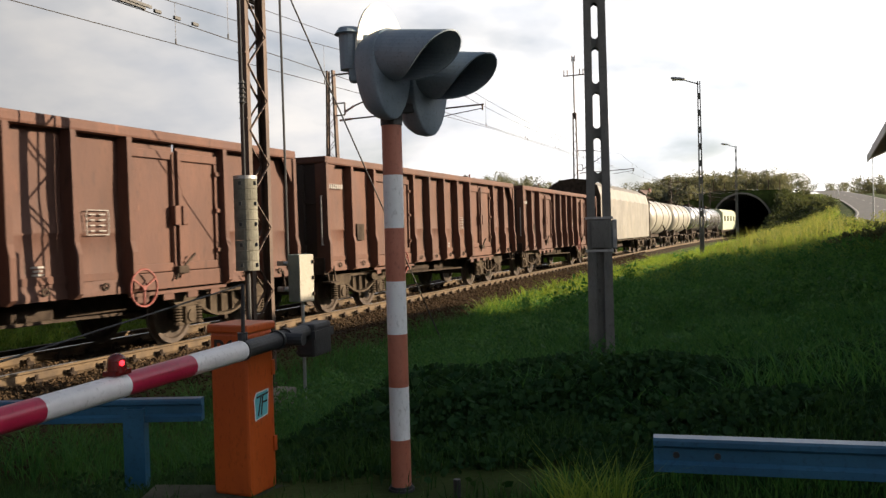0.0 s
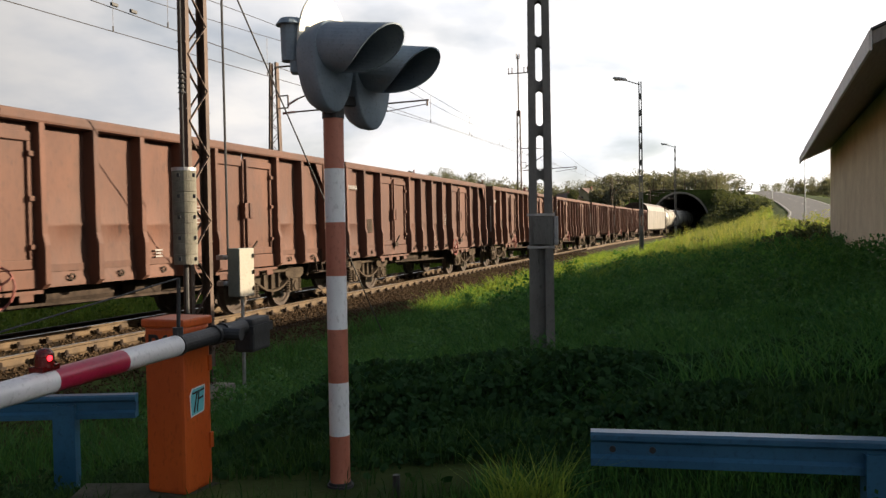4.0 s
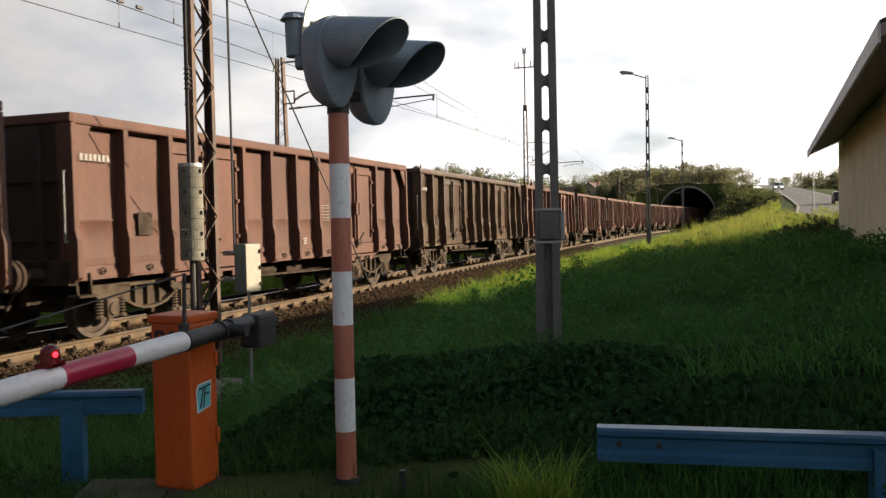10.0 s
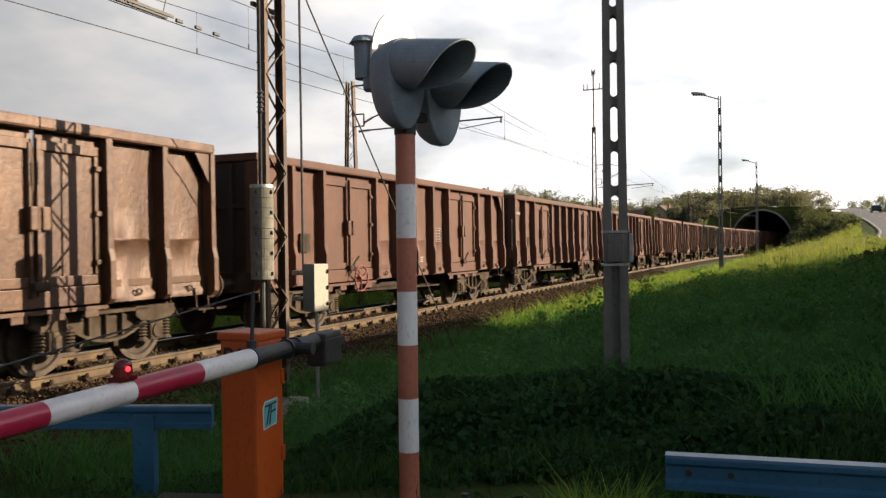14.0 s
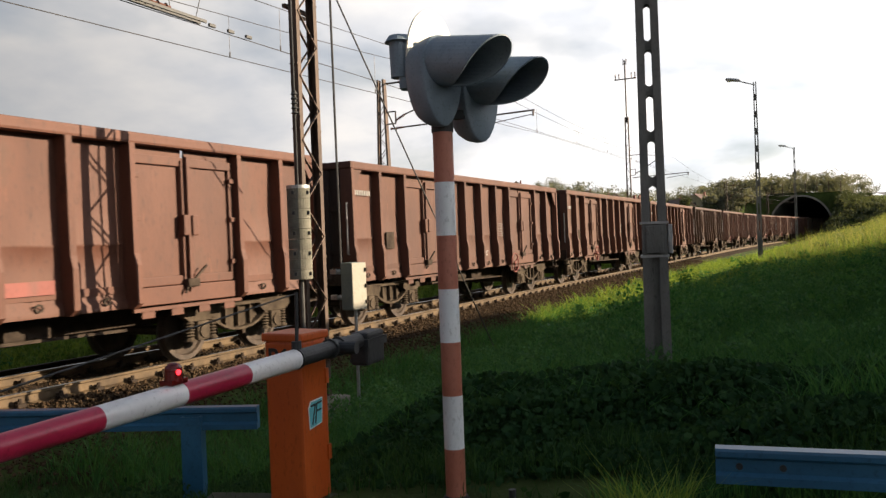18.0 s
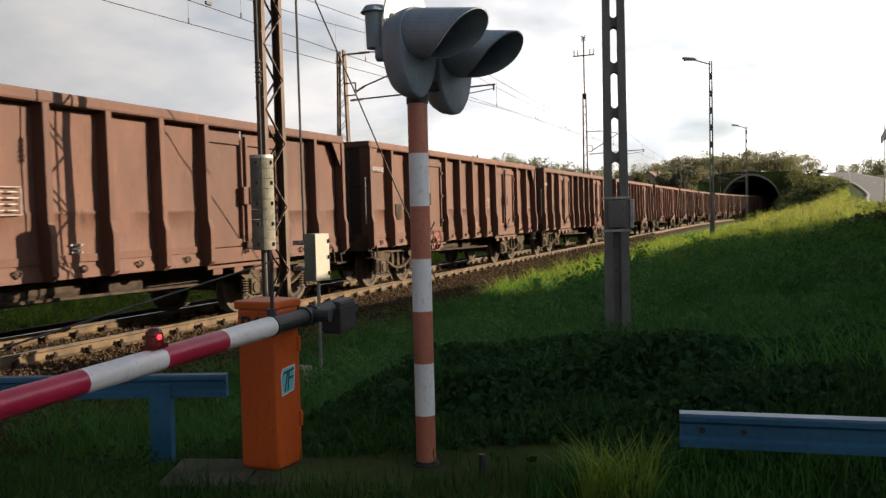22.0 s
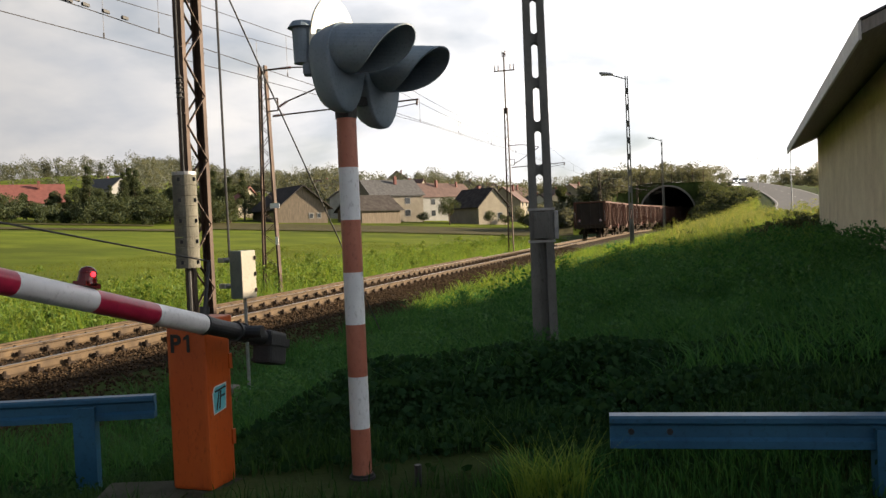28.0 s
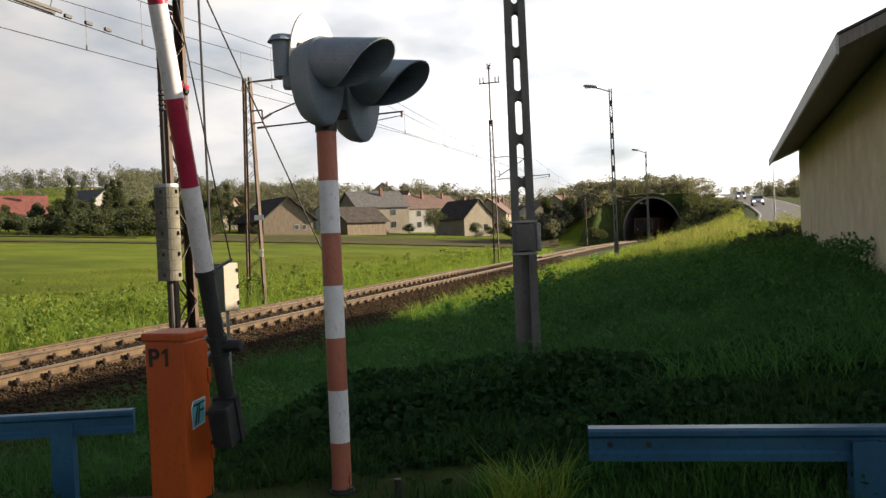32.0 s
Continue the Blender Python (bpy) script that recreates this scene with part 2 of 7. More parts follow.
SOIL = material("grass and soil", (0.026, 0.04, 0.011), (0.06, 0.085, 0.022), 1.2, 0.95, 0, 0.5, fine=25, stain=(0.07, 0.06, 0.03), stain_scale=0.5, stain_at=(0.55, 0.75), gloss=0.08)
MEADOW = material("mown meadow", (0.074, 0.1073, 0.01036), (0.1369, 0.1665, 0.02072), 0.22, 0.9, 0, 0.4, fine=3.5, stain=(0.0629, 0.0851, 0.01184), stain_scale=0.06, stain_at=(0.48, 0.62), gloss=0.05)
PLOUGH = material("ploughed soil", (0.045, 0.042, 0.018), (0.088, 0.080, 0.034), 0.5, 0.95, 0, 0.6, fine=8)
ASPHALT = material("worn asphalt", (0.06, 0.059, 0.058), (0.105, 0.103, 0.10), 1.3, 0.75, 0, 0.25, fine=80)
CONCRETE = material("weathered concrete", (0.20, 0.185, 0.16), (0.33, 0.305, 0.265), 3, 0.85, 0, 0.3, (1, 1, 0.5), 45, (0.15, 0.14, 0.125), 2.0)
POSTGREY = material("grey concrete post", (0.12, 0.12, 0.112), (0.20, 0.20, 0.188), 3, 0.85, 0, 0.3, (1, 1, 0.4), 50)
STEEL = material("mast steel, old brown paint", (0.045, 0.0285, 0.021), (0.0975, 0.06375, 0.0465), 4, 0.65, 0.3, 0.2, (1, 1, 0.4), 40, (0.165, 0.09, 0.0525), 2.2, (0.62, 0.75))
GALV = material("galvanised steel", (0.25, 0.26, 0.27), (0.42, 0.43, 0.44), 8, 0.45, 0.7, 0.05)
CABLE = material("black cable", (0.02, 0.02, 0.02), (0.04, 0.04, 0.04), 10, 0.6)
WIRE = material("copper wire, dull", (0.06, 0.055, 0.05), (0.11, 0.10, 0.09), 10, 0.5, 0.6, 0.0)
PORCELAIN = material("brown glazed porcelain", (0.09, 0.04, 0.025), (0.14, 0.06, 0.04), 6, 0.25)
SIGRED = material("signal red paint, faded", (0.323, 0.1092, 0.0684), (0.418, 0.1568, 0.1045), 5, 0.5, 0, 0.05, (1, 1, 0.5), 60)
SIGWHITE = material("signal white paint", (0.62, 0.65, 0.67), (0.76, 0.79, 0.81), 5, 0.5, 0, 0.05, (1, 1, 0.5), 60)
BOOMRED = material("reflective red sheeting", (0.30, 0.010, 0.042), (0.39, 0.020, 0.06), 6, 0.3, 0, 0.03)
BOOMWHITE = material("reflective white sheeting", (0.60, 0.60, 0.61), (0.72, 0.72, 0.73), 6, 0.35, 0, 0.03)
SIGGREY = material("signal housing, blue grey", (0.15, 0.20, 0.25), (0.22, 0.28, 0.335), 4, 0.55, 0, 0.05, fine=70)
SIGBLACK = material("matt black", (0.012, 0.013, 0.015), (0.03, 0.032, 0.035), 6, 0.6)
PALE = material("cream backboard", (0.78, 0.76, 0.66), (0.86, 0.84, 0.74), 5, 0.5, 0, 0.03)
LENS = material("dark red lens", (0.10, 0.01, 0.008), (0.16, 0.015, 0.012), 8, 0.15)
ORANGE = material("orange cabinet paint", (0.43, 0.072, 0.012), (0.53, 0.108, 0.019), 3, 0.42, 0, 0.06, (1, 1, 0.4), 50, (0.40, 0.07, 0.02), 2.5, (0.6, 0.75))
BLUE = material("blue guard rail paint", (0.0136, 0.0782, 0.1573), (0.0272, 0.1232, 0.2253), 3, 0.4, 0, 0.08, (1, 1, 1), 45, (0.0255, 0.068, 0.136), 3.5, (0.6, 0.75))
TEAL = material("turquoise sticker", (0.10, 0.42, 0.48), (0.16, 0.50, 0.55), 6, 0.4)
INK = material("black lettering", (0.012, 0.012, 0.012), (0.025, 0.025, 0.025), 6, 0.6)
BOXGREEN = material("grey green cabinet paint", (0.085, 0.115, 0.11), (0.14, 0.175, 0.165), 4, 0.6, 0, 0.08)
BOXPALE = material("pale cabinet door", (0.255, 0.2397, 0.1938), (0.3162, 0.2958, 0.2448), 4, 0.6, 0, 0.08, stain=(0.153, 0.0816, 0.0408), stain_scale=3.0, stain_at=(0.62, 0.72))
PLASTER = material("rough beige render", (0.68, 0.57, 0.39), (0.80, 0.69, 0.49), 2.0, 0.92, 0, 0.7, fine=16, stain=(0.56, 0.45, 0.31), stain_scale=0.9, stain_at=(0.55, 0.8))
SMOOTH = material("smooth beige render", (0.48, 0.42, 0.34), (0.56, 0.49, 0.40), 1.2, 0.9, 0, 0.15, fine=60)
SOFFIT = material("grey soffit boards", (0.22, 0.20, 0.18), (0.32, 0.29, 0.26), 3, 0.8, 0, 0.2, (1, 10, 1))
FASCIA = material("pale fascia board", (0.55, 0.53, 0.50), (0.70, 0.68, 0.65), 4, 0.6, 0, 0.1)
ROOF = material("grey roof sheet", (0.08, 0.08, 0.082), (0.135, 0.135, 0.138), 2, 0.85, 0, 0.2)
ROOF_RED = material("red roof tiles", (0.15, 0.052, 0.044), (0.22, 0.080, 0.066), 1.0, 0.7, 0, 0.3, fine=6)
ROOF_BROWN = material("weathered brown roof tiles", (0.085, 0.052, 0.045), (0.135, 0.085, 0.072), 1.0, 0.8, 0, 0.3, fine=6)
ROOF_DARK = material("dark roof", (0.04, 0.035, 0.033), (0.075, 0.068, 0.064), 1.0, 0.9, 0, 0.3, fine=6)
WALL_CREAM = material("cream house wall", (0.2072, 0.185, 0.148), (0.2664, 0.2405, 0.1961), 0.6, 0.9, 0, 0.1, fine=5)
WALL_WHITE = material("white house wall", (0.2294, 0.2294, 0.222), (0.296, 0.296, 0.2849), 0.6, 0.9, 0, 0.1, fine=5)
WALL_WOOD = material("grey barn boards", (0.12, 0.10, 0.08), (0.20, 0.165, 0.13), 0.8, 0.9, 0, 0.3, (6, 6, 1), 5)
PANE = material("window pane", (0.02, 0.025, 0.03), (0.05, 0.055, 0.06), 2, 0.08)
TARP = material("grey white tarpaulin", (0.1347, 0.1243, 0.1088), (0.1968, 0.1839, 0.1606), 1.2, 0.55, 0, 0.5, (1, 1, 0.7), 6, (0.222, 0.1998, 0.1628), 0.9)
TANK = material("dirty pale tank", (0.2497, 0.2355, 0.2025), (0.333, 0.3176, 0.2771), 1.0, 0.4, 0.1, 0.1, (1, 1, 0.6), 20, (0.148, 0.1258, 0.1036), 1.0, (0.55, 0.72))
TANK_STEEL = material("stainless tank", (0.3552, 0.3552, 0.3478), (0.4588, 0.4588, 0.4514), 1.0, 0.25, 0.85, 0.03, stain=(0.148, 0.1332, 0.1184), stain_scale=1.0)
VAN_GREEN = material("pale green van paint", (0.296, 0.3256, 0.222), (0.37, 0.3996, 0.296), 1.5, 0.6)
TUBE = material("corrugated culvert steel", (0.10, 0.105, 0.095), (0.17, 0.175, 0.16), 3, 0.7, 0.2, 0.2)
TRUNK = material("bark", (0.06, 0.045, 0.032), (0.13, 0.10, 0.075), 5, 0.95, 0, 0.6, (1, 1, 0.3), 30)
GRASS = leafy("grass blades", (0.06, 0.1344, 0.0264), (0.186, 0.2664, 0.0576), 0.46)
# The blade colour again, darkened and blued to hold the bank's shade.
GRASS_SHADE = leafy("lush blue-green grass", (0.02, 0.084, 0.0272), (0.0656, 0.172, 0.0512), 0.42)
GRASS_DRY = leafy("tall grass, seeding", (0.0806, 0.13, 0.0364), (0.195, 0.2145, 0.0858), 0.42)
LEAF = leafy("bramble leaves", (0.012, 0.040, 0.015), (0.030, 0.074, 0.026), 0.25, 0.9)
CROWN = leafy("tree leaves", (0.02842, 0.04357, 0.02463), (0.07388, 0.09093, 0.04925), 0.35)
WEED = leafy("broad weed leaves", (0.054, 0.108, 0.0216), (0.162, 0.216, 0.0486), 0.4)
# Leaf colour paled and greyed: distance haze is mixed into it.
WOODS_HAZY = leafy("far trees", (0.076, 0.08808, 0.076), (0.1252, 0.1382, 0.1175), 0.4)
REDLAMP = material("red warning lamp", (0.09, 0.008, 0.008), (0.12, 0.01, 0.01), 6, 0.2)
REDGLOW = material("lit red lamp", (0.6, 0.02, 0.02), (0.6, 0.02, 0.02), 6, 0.3, glow=(1.0, 0.02, 0.03, 3.0))
# Wagon ends: a much darker brown than the side paint.
END_BROWN = material("soot and grime on wagon ends", (0.015, 0.01, 0.008), (0.0325, 0.021, 0.016), 1.6, 0.8, 0, 0.2, (1, 1, 0.4), 24)
MOSSY = material("mossy old slab", (0.03575, 0.0408, 0.024), (0.0845, 0.085, 0.06), 4, 0.95, 0, 0.4, fine=40)
# Darker still: deep shade round the signal foot is put into this colour.
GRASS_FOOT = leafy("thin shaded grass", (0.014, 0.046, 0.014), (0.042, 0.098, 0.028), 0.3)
LAWN = leafy("short meadow grass", (0.0666, 0.0962, 0.01776), (0.1221, 0.148, 0.03404), 0.4)
CARPAINT = material("silver car paint", (0.42, 0.43, 0.45), (0.50, 0.51, 0.53), 3, 0.25, 0.5, 0.0)
CARDARK = material("dark car paint", (0.025, 0.03, 0.035), (0.04, 0.045, 0.05), 3, 0.25, 0.3, 0.0)
HEADLAMP = material("lit headlamp", (0.8, 0.8, 0.75), (0.8, 0.8, 0.75), 3, 0.2, glow=(1.0, 0.95, 0.85, 6.0))
WEIGHT = material("old grey concrete disc", (0.115, 0.112, 0.092), (0.20, 0.19, 0.155), 5, 0.9, 0, 0.4, fine=60)
REDPANEL = material("fresh red wagon paint", (0.1406, 0.02664, 0.01924), (0.185, 0.03848, 0.02738), 1.8, 0.6, 0, 0.2, (1, 1, 0.4), 24, (0.0962, 0.037, 0.0259), 1.5, (0.58, 0.74))
MARK = material("white lettering", (0.1918, 0.1812, 0.1705), (0.2664, 0.2557, 0.2398), 20, 0.7)
ROADWHITE = material("road marking", (0.2664, 0.2664, 0.259), (0.3552, 0.3552, 0.3404), 6, 0.8)


# ---- mesh helpers ----
def part(name, bm, mat, parent=None, label="", smooth=False):
    me = bpy.data.meshes.new(name)
    bm.to_mesh(me)
    bm.free()
    me.materials.append(mat)
    if smooth:
        me.shade_smooth()
    ob = new(name, me)
    if parent:
        ob.parent = parent
    if label:
        ob["label"] = label
    return ob


def again(ob, m, parent=None):
    """The same mesh once more, as a piece of its own."""
    o = bpy.data.objects.new(ob.name.split(".")[0], ob.data)
    scene.collection.objects.link(o)
    o.parent = parent or ob.parent
    o.matrix_basis = m
    return o


def empty(name, label, category, m=None, group="", kind=""):
    ob = new(name)
    ob.empty_display_size = 0.2
    if m is not None:
        ob.matrix_basis = m
    return tagged(ob, label, category, group, kind)


def mesh_from(name, verts, faces, mat, parent=None, smooth=False):
    me = bpy.data.meshes.new(name)
    me.from_pydata(verts, [], faces)
    me.materials.append(mat)
    if smooth:
        me.shade_smooth()
    ob = new(name, me)
    if parent:
        ob.parent = parent
    return ob


def box(bm, c, size, m=None, bevel=0.0):
    r = bmesh.ops.create_cube(bm, size=1.0, matrix=(m or Matrix()) @ Matrix.Translation(c) @ Matrix.Diagonal((*size, 1)))
    if bevel:
        edges = list({e for v in r["verts"] for e in v.link_edges})
        bmesh.ops.bevel(bm, geom=edges, offset=bevel, segments=2, affect="EDGES", profile=0.6)
    return bm


def boxed(c, size, bevel=0.0, m=None):
    return box(bmesh.new(), c, size, m, bevel)


def tube(bm, p, q, r, r2=None, n=10, caps=True):
    p, q = Vector(p), Vector(q)
    d = q - p
    m = Matrix.Translation((p + q) / 2) @ d.to_track_quat("Z", "Y").to_matrix().to_4x4()
    bmesh.ops.create_cone(bm, cap_ends=caps, segments=n, radius1=r, radius2=r if r2 is None else r2, depth=d.length, matrix=m)
    return bm


def bar(bm, p, q, w, h):
    p, q = Vector(p), Vector(q)
    d = q - p
    m = Matrix.Translation((p + q) / 2) @ d.to_track_quat("Z", "Y").to_matrix().to_4x4()
    bmesh.ops.create_cube(bm, size=1.0, matrix=m @ Matrix.Diagonal((w, h, d.length, 1)))
    return bm


def prism(bm, outline, a, b, m=None):
    """A plate: the outline in (x, z), from y = a to y = b."""
    m = m or Matrix()
    lo = [bm.verts.new(m @ Vector((x, a, z))) for x, z in outline]
    hi = [bm.verts.new(m @ Vector((x, b, z))) for x, z in outline]
    n = len(outline)
    bm.faces.new(lo)
    bm.faces.new(hi[::-1])
    for i in range(n):
        bm.faces.new((lo[i], hi[i], hi[(i + 1) % n], lo[(i + 1) % n]))
    bmesh.ops.recalc_face_normals(bm, faces=bm.faces)
    return bm


def smoothstep(a, b, x):
    t = np.clip((np.asarray(x, float) - a) / (b - a), 0, 1)
    return t * t * (3 - 2 * t)


# ---- the ground: one sheet ----
ROAD = [(37, -70, 0.3), (35, -20, 0.6), (33, 20, 0.9), (33.5, 50, 1.1), (37.5, 72.5, 1.5), (48.3, 96.8, 2.7), (63.9, 135.8, 5.0),
        (81.7, 184.8, 7.8), (95.8, 223.9, 9.8), (112, 270, 11.6), (140, 350, 14.0), (190, 470, 18.0), (240, 600, 24.0)]


def road_line(step=3.0):
    pts = []
    for i in range(len(ROAD) - 1):
        p0, p1, p2, p3 = (Vector(ROAD[max(0, min(len(ROAD) - 1, j))]) for j in (i - 1, i, i + 1, i + 2))
        n = max(2, int((p2 - p1).length / step))
        for k in range(n):
            t = k / n
            pts.append(0.5 * (2 * p1 + (p2 - p0) * t + (2 * p0 - 5 * p1 + 4 * p2 - p3) * t * t + (3 * p1 - p0 - 3 * p2 + p3) * t ** 3))
    return pts


ROAD_PTS = road_line()
ROAD_ARR = np.array([tuple(p) for p in ROAD_PTS])


def ground_z(s, lat):
    s, lat = np.asarray(s, float), np.asarray(lat, float)
    lr = lat - drift(s)
    right = np.interp(lr, [1.0, 1.9, 3.1, 4.2, 5.4, 7.2, 9.0, 12.5, 20, 60, 400], [-0.42, -0.46, -0.82, -0.84, -0.62, -0.03, 0.10, 0.62, 0.85, 1.2, 6.0])
    level = np.interp(lr, [1.0, 2.0, 6.0, 8.0, 60], [-0.30, -0.30, -0.05, -0.02, 0.1])
    right = level + (right - level) * smoothstep(-8.2, -5.6, s)
    left = np.interp(-lr, [1.0, 1.9, 3.2, 4.5, 8, 14, 59, 95, 160, 300, 1600], [-0.42, -0.46, -0.85, -0.95, -0.75, -0.6, 2.6, 5.2, 8.5, 13.0, 40.0])
    z = np.where(lr > 0, right, left)
    x = ORIGIN.x + AHEAD.x * s + ASIDE.x * lat
    y = ORIGIN.y + AHEAD.y * s + ASIDE.y * lat
    r, b = np.hypot(x, y), np.degrees(np.arctan2(x, y))
    up = np.interp(b, [-180, -60, -24, -7, 8, 20, 40, 90, 180], [2, 6.0, 5.4, 4.3, 3.0, 3.1, 3.5, 2, 2])
    hill = np.tan(np.radians(up)) * 450 - 10 + 0.03 * np.maximum(r - 450, 0) + 3 * np.sin(b * 0.35 + r * 0.004)
    z = z + (np.maximum(hill, z) - z) * smoothstep(210, 450, r)
    # the bank that climbs to the overbridge, and the mound above the tunnel
    mound = np.interp(lr, [-26, -14, -9, -4.5, 0.5, 5.5, 7.7, 11.2, 14, 22, 60], [-1.0, 2.6, 5.6, 7.0, 7.1, 6.5, 5.6, 4.6, 4.4, 4.4, 3.5])
    front = np.where(lr > 0, smoothstep(108, PORTAL, s) * smoothstep(4.4, 7, lr), smoothstep(116, PORTAL, s) * smoothstep(4.6, 8, -lr))
    z = z + np.maximum(mound - z, 0) * np.where(s >= PORTAL, 1.0, front) * (1 - smoothstep(170, 260, s))
    # the road lies on the ground
    px, py = np.ravel(x), np.ravel(y)
    near = np.full(px.shape, 1e9)
    rz = np.zeros(px.shape)
    pick = (px > -20) & (px < 300) & (py > -120) & (py < 640)
    if pick.any():
        d = (px[pick][:, None] - ROAD_ARR[None, :, 0]) ** 2 + (py[pick][:, None] - ROAD_ARR[None, :, 1]) ** 2
        k = d.argmin(1)
        near[pick], rz[pick] = np.sqrt(d[np.arange(len(k)), k]), ROAD_ARR[k, 2]
    w = 1 - smoothstep(5.5, 14, near.reshape(x.shape))
    w = w * smoothstep(9, 16, lr)
    return z * (1 - w) + (rz.reshape(x.shape) - 0.06) * w


def ground_at(s, lat):
    return float(ground_z(np.array([s]), np.array([lat]))[0])


def to_sl(x, y):
    o = Vector((x, y, 0)) - Vector((ORIGIN.x, ORIGIN.y, 0))
    return o.dot(AHEAD), o.dot(ASIDE)


def stood(x, y):
    """A place on the ground under (x, y)."""
    return Vector((x, y, ground_at(*to_sl(x, y))))


s_lines = np.unique(np.concatenate([np.arange(-1500, -60, 60.0), np.arange(-60, -14, 3), np.arange(-14, 20, 0.4), np.arange(20, 60, 0.8), np.arange(60, PORTAL - 0.3, 2.0),
                                    [PORTAL - 0.15, PORTAL + 0.05], np.arange(PORTAL + 2, 260, 4.0), np.arange(260, 700, 12.0), np.arange(700, 3000, 80.0)]))
l_lines = np.unique(np.concatenate([np.arange(-2400, -500, 80.0), np.arange(-500, -60, 10.0), np.arange(-60, -12, 1.5), np.arange(-12, 14, 0.4), np.arange(14, 60, 1.5), np.arange(60, 300, 10.0), np.arange(300, 2000, 80.0)]))
S, L = np.meshgrid(s_lines, l_lines, indexing="ij")
LW = L + drift(S) * (np.abs(L) < 13) * (S <= PORTAL + 0.2)
LW = np.where((np.abs(L) >= 13) | (S > PORTAL + 0.2), L + drift(np.minimum(S, PORTAL)) * np.clip((40 - np.abs(L)) / 27, 0, 1), LW)
Z = ground_z(S, LW)
rng = np.random.default_rng(3)
Z = Z + rng.normal(0, 0.012, Z.shape) * (np.abs(L) > 3.6)
XW = ORIGIN.x + AHEAD.x * S + ASIDE.x * LW
YW = ORIGIN.y + AHEAD.y * S + ASIDE.y * LW
verts = np.stack([XW, YW, Z], -1).reshape(-1, 3)
ns, nl = S.shape
gi, gj = np.meshgrid(np.arange(ns - 1), np.arange(nl - 1), indexing="ij")
quad = np.stack([gi * nl + gj, (gi + 1) * nl + gj, (gi + 1) * nl + gj + 1, gi * nl + gj + 1], -1).reshape(-1, 4)
sc, lc = (s_lines[:-1] + s_lines[1:]) / 2, (l_lines[:-1] + l_lines[1:]) / 2
SC, LC = np.meshgrid(sc, lc, indexing="ij")
hole = ((SC > PORTAL - 0.16) & (SC < PORTAL + 0.06) & (np.abs(LC) < 4.6)).ravel()
far = ((LC < -9) & (LC > -420)).ravel() | (SC.ravel() > 270)
quad = quad[:, ::-1]
ground = mesh_from("ground", verts.tolist(), quad[~hole].tolist(), SOIL, smooth=True)
ground.data.materials.append(MEADOW)
ground.data.polygons.foreach_set("material_index", far[~hole].astype(np.int32))
tagged(ground, "grassy ground with bank, meadow and hills", "ground", kind="structure")

# ---- road, tunnel, track ----
def ribbon(name, pts, width, up, mat, parent=None):
    vs, fs = [], []
    for i, p in enumerate(pts):
        d = (pts[min(i + 1, len(pts) - 1)] - pts[max(i - 1, 0)])
        side = Vector((d.y, -d.x, 0)).normalized() * width / 2
        vs += [tuple(p - side + Vector((0, 0, up))), tuple(p + side + Vector((0, 0, up)))]
    for i in range(len(pts) - 1):
        fs.append((2 * i, 2 * i + 1, 2 * i + 3, 2 * i + 2))
    return mesh_from(name, vs, fs, mat, parent)


road = tagged(ribbon("road", ROAD_PTS, 6.3, 0.03, ASPHALT), "worn grey asphalt road climbing over the tunnel", "road", kind="structure")


def shifted(pts, off):
    out = []
    for i, p in enumerate(pts):
        d = (pts[min(i + 1, len(pts) - 1)] - pts[max(i - 1, 0)])
        out.append(p + Vector((d.y, -d.x, 0)).normalized() * off)
    return out


for off in (-2.9, 2.9):
    ribbon("edge_line", shifted(ROAD_PTS, off), 0.15, 0.04, ROADWHITE, road)
dashes = ROAD_PTS
for i in range(6, len(dashes) - 3, 4):
    ribbon("centre_dash", dashes[i:i + 2], 0.14, 0.04, ROADWHITE, road)

# the road that crosses the track, behind the barrier
crossing = empty("road_crossing", "asphalt road crossing the track at the barrier", "road", kind="structure")
vs, fs = [], []
lats = [-60, -45, -30, -20, -12, -9, -7, -6, -5, -4.2, -3.4, -2.6, 2.6, 3.4, 4.2, 5, 6, 7, 8, 9, 10.5, 12, 14, 17, 20, 27, 35]
for l in lats:
    z = max(ground_at(s_, l) for s_ in (-20, -17, -14.5, -12, -10, -9.2, -8.6)) + 0.06 if abs(l) > 2.7 else RAIL - 0.02
    vs += [tuple(at(-20, l, z)), tuple(at(-8.6, l, z))]
for i in range(len(lats) - 1):
    fs.append((2 * i, 2 * i + 1, 2 * i + 3, 2 * i + 2))
mesh_from("carriageway", vs, fs, ASPHALT, crossing)

# tunnel: a corrugated arch under the road
tunnel = empty("tunnel", "dark corrugated tunnel mouth with a pale concrete rim", "tunnel", kind="structure")
RX, SPRING, RISE = 4.55, 1.4, 5.0


def arch_points(rx, rise, n=28):
    pts = [(-rx, -1.2)]
    for i in range(n + 1):
        a = math.pi - math.pi * i / n
        pts.append((rx * math.cos(a), SPRING + rise * math.sin(a)))
    pts.append((rx, -1.2))
    return pts


inner, outer = arch_points(RX, RISE), arch_points(RX + 0.26, RISE + 0.26)
PM = track_pose(PORTAL, 0.0)
vs, fs = [], []
for x in (-0.35, 0.15):
    for ring in (inner, outer):
        vs += [tuple(PM @ Vector((x, -a, z))) for a, z in ring]
n = len(inner)
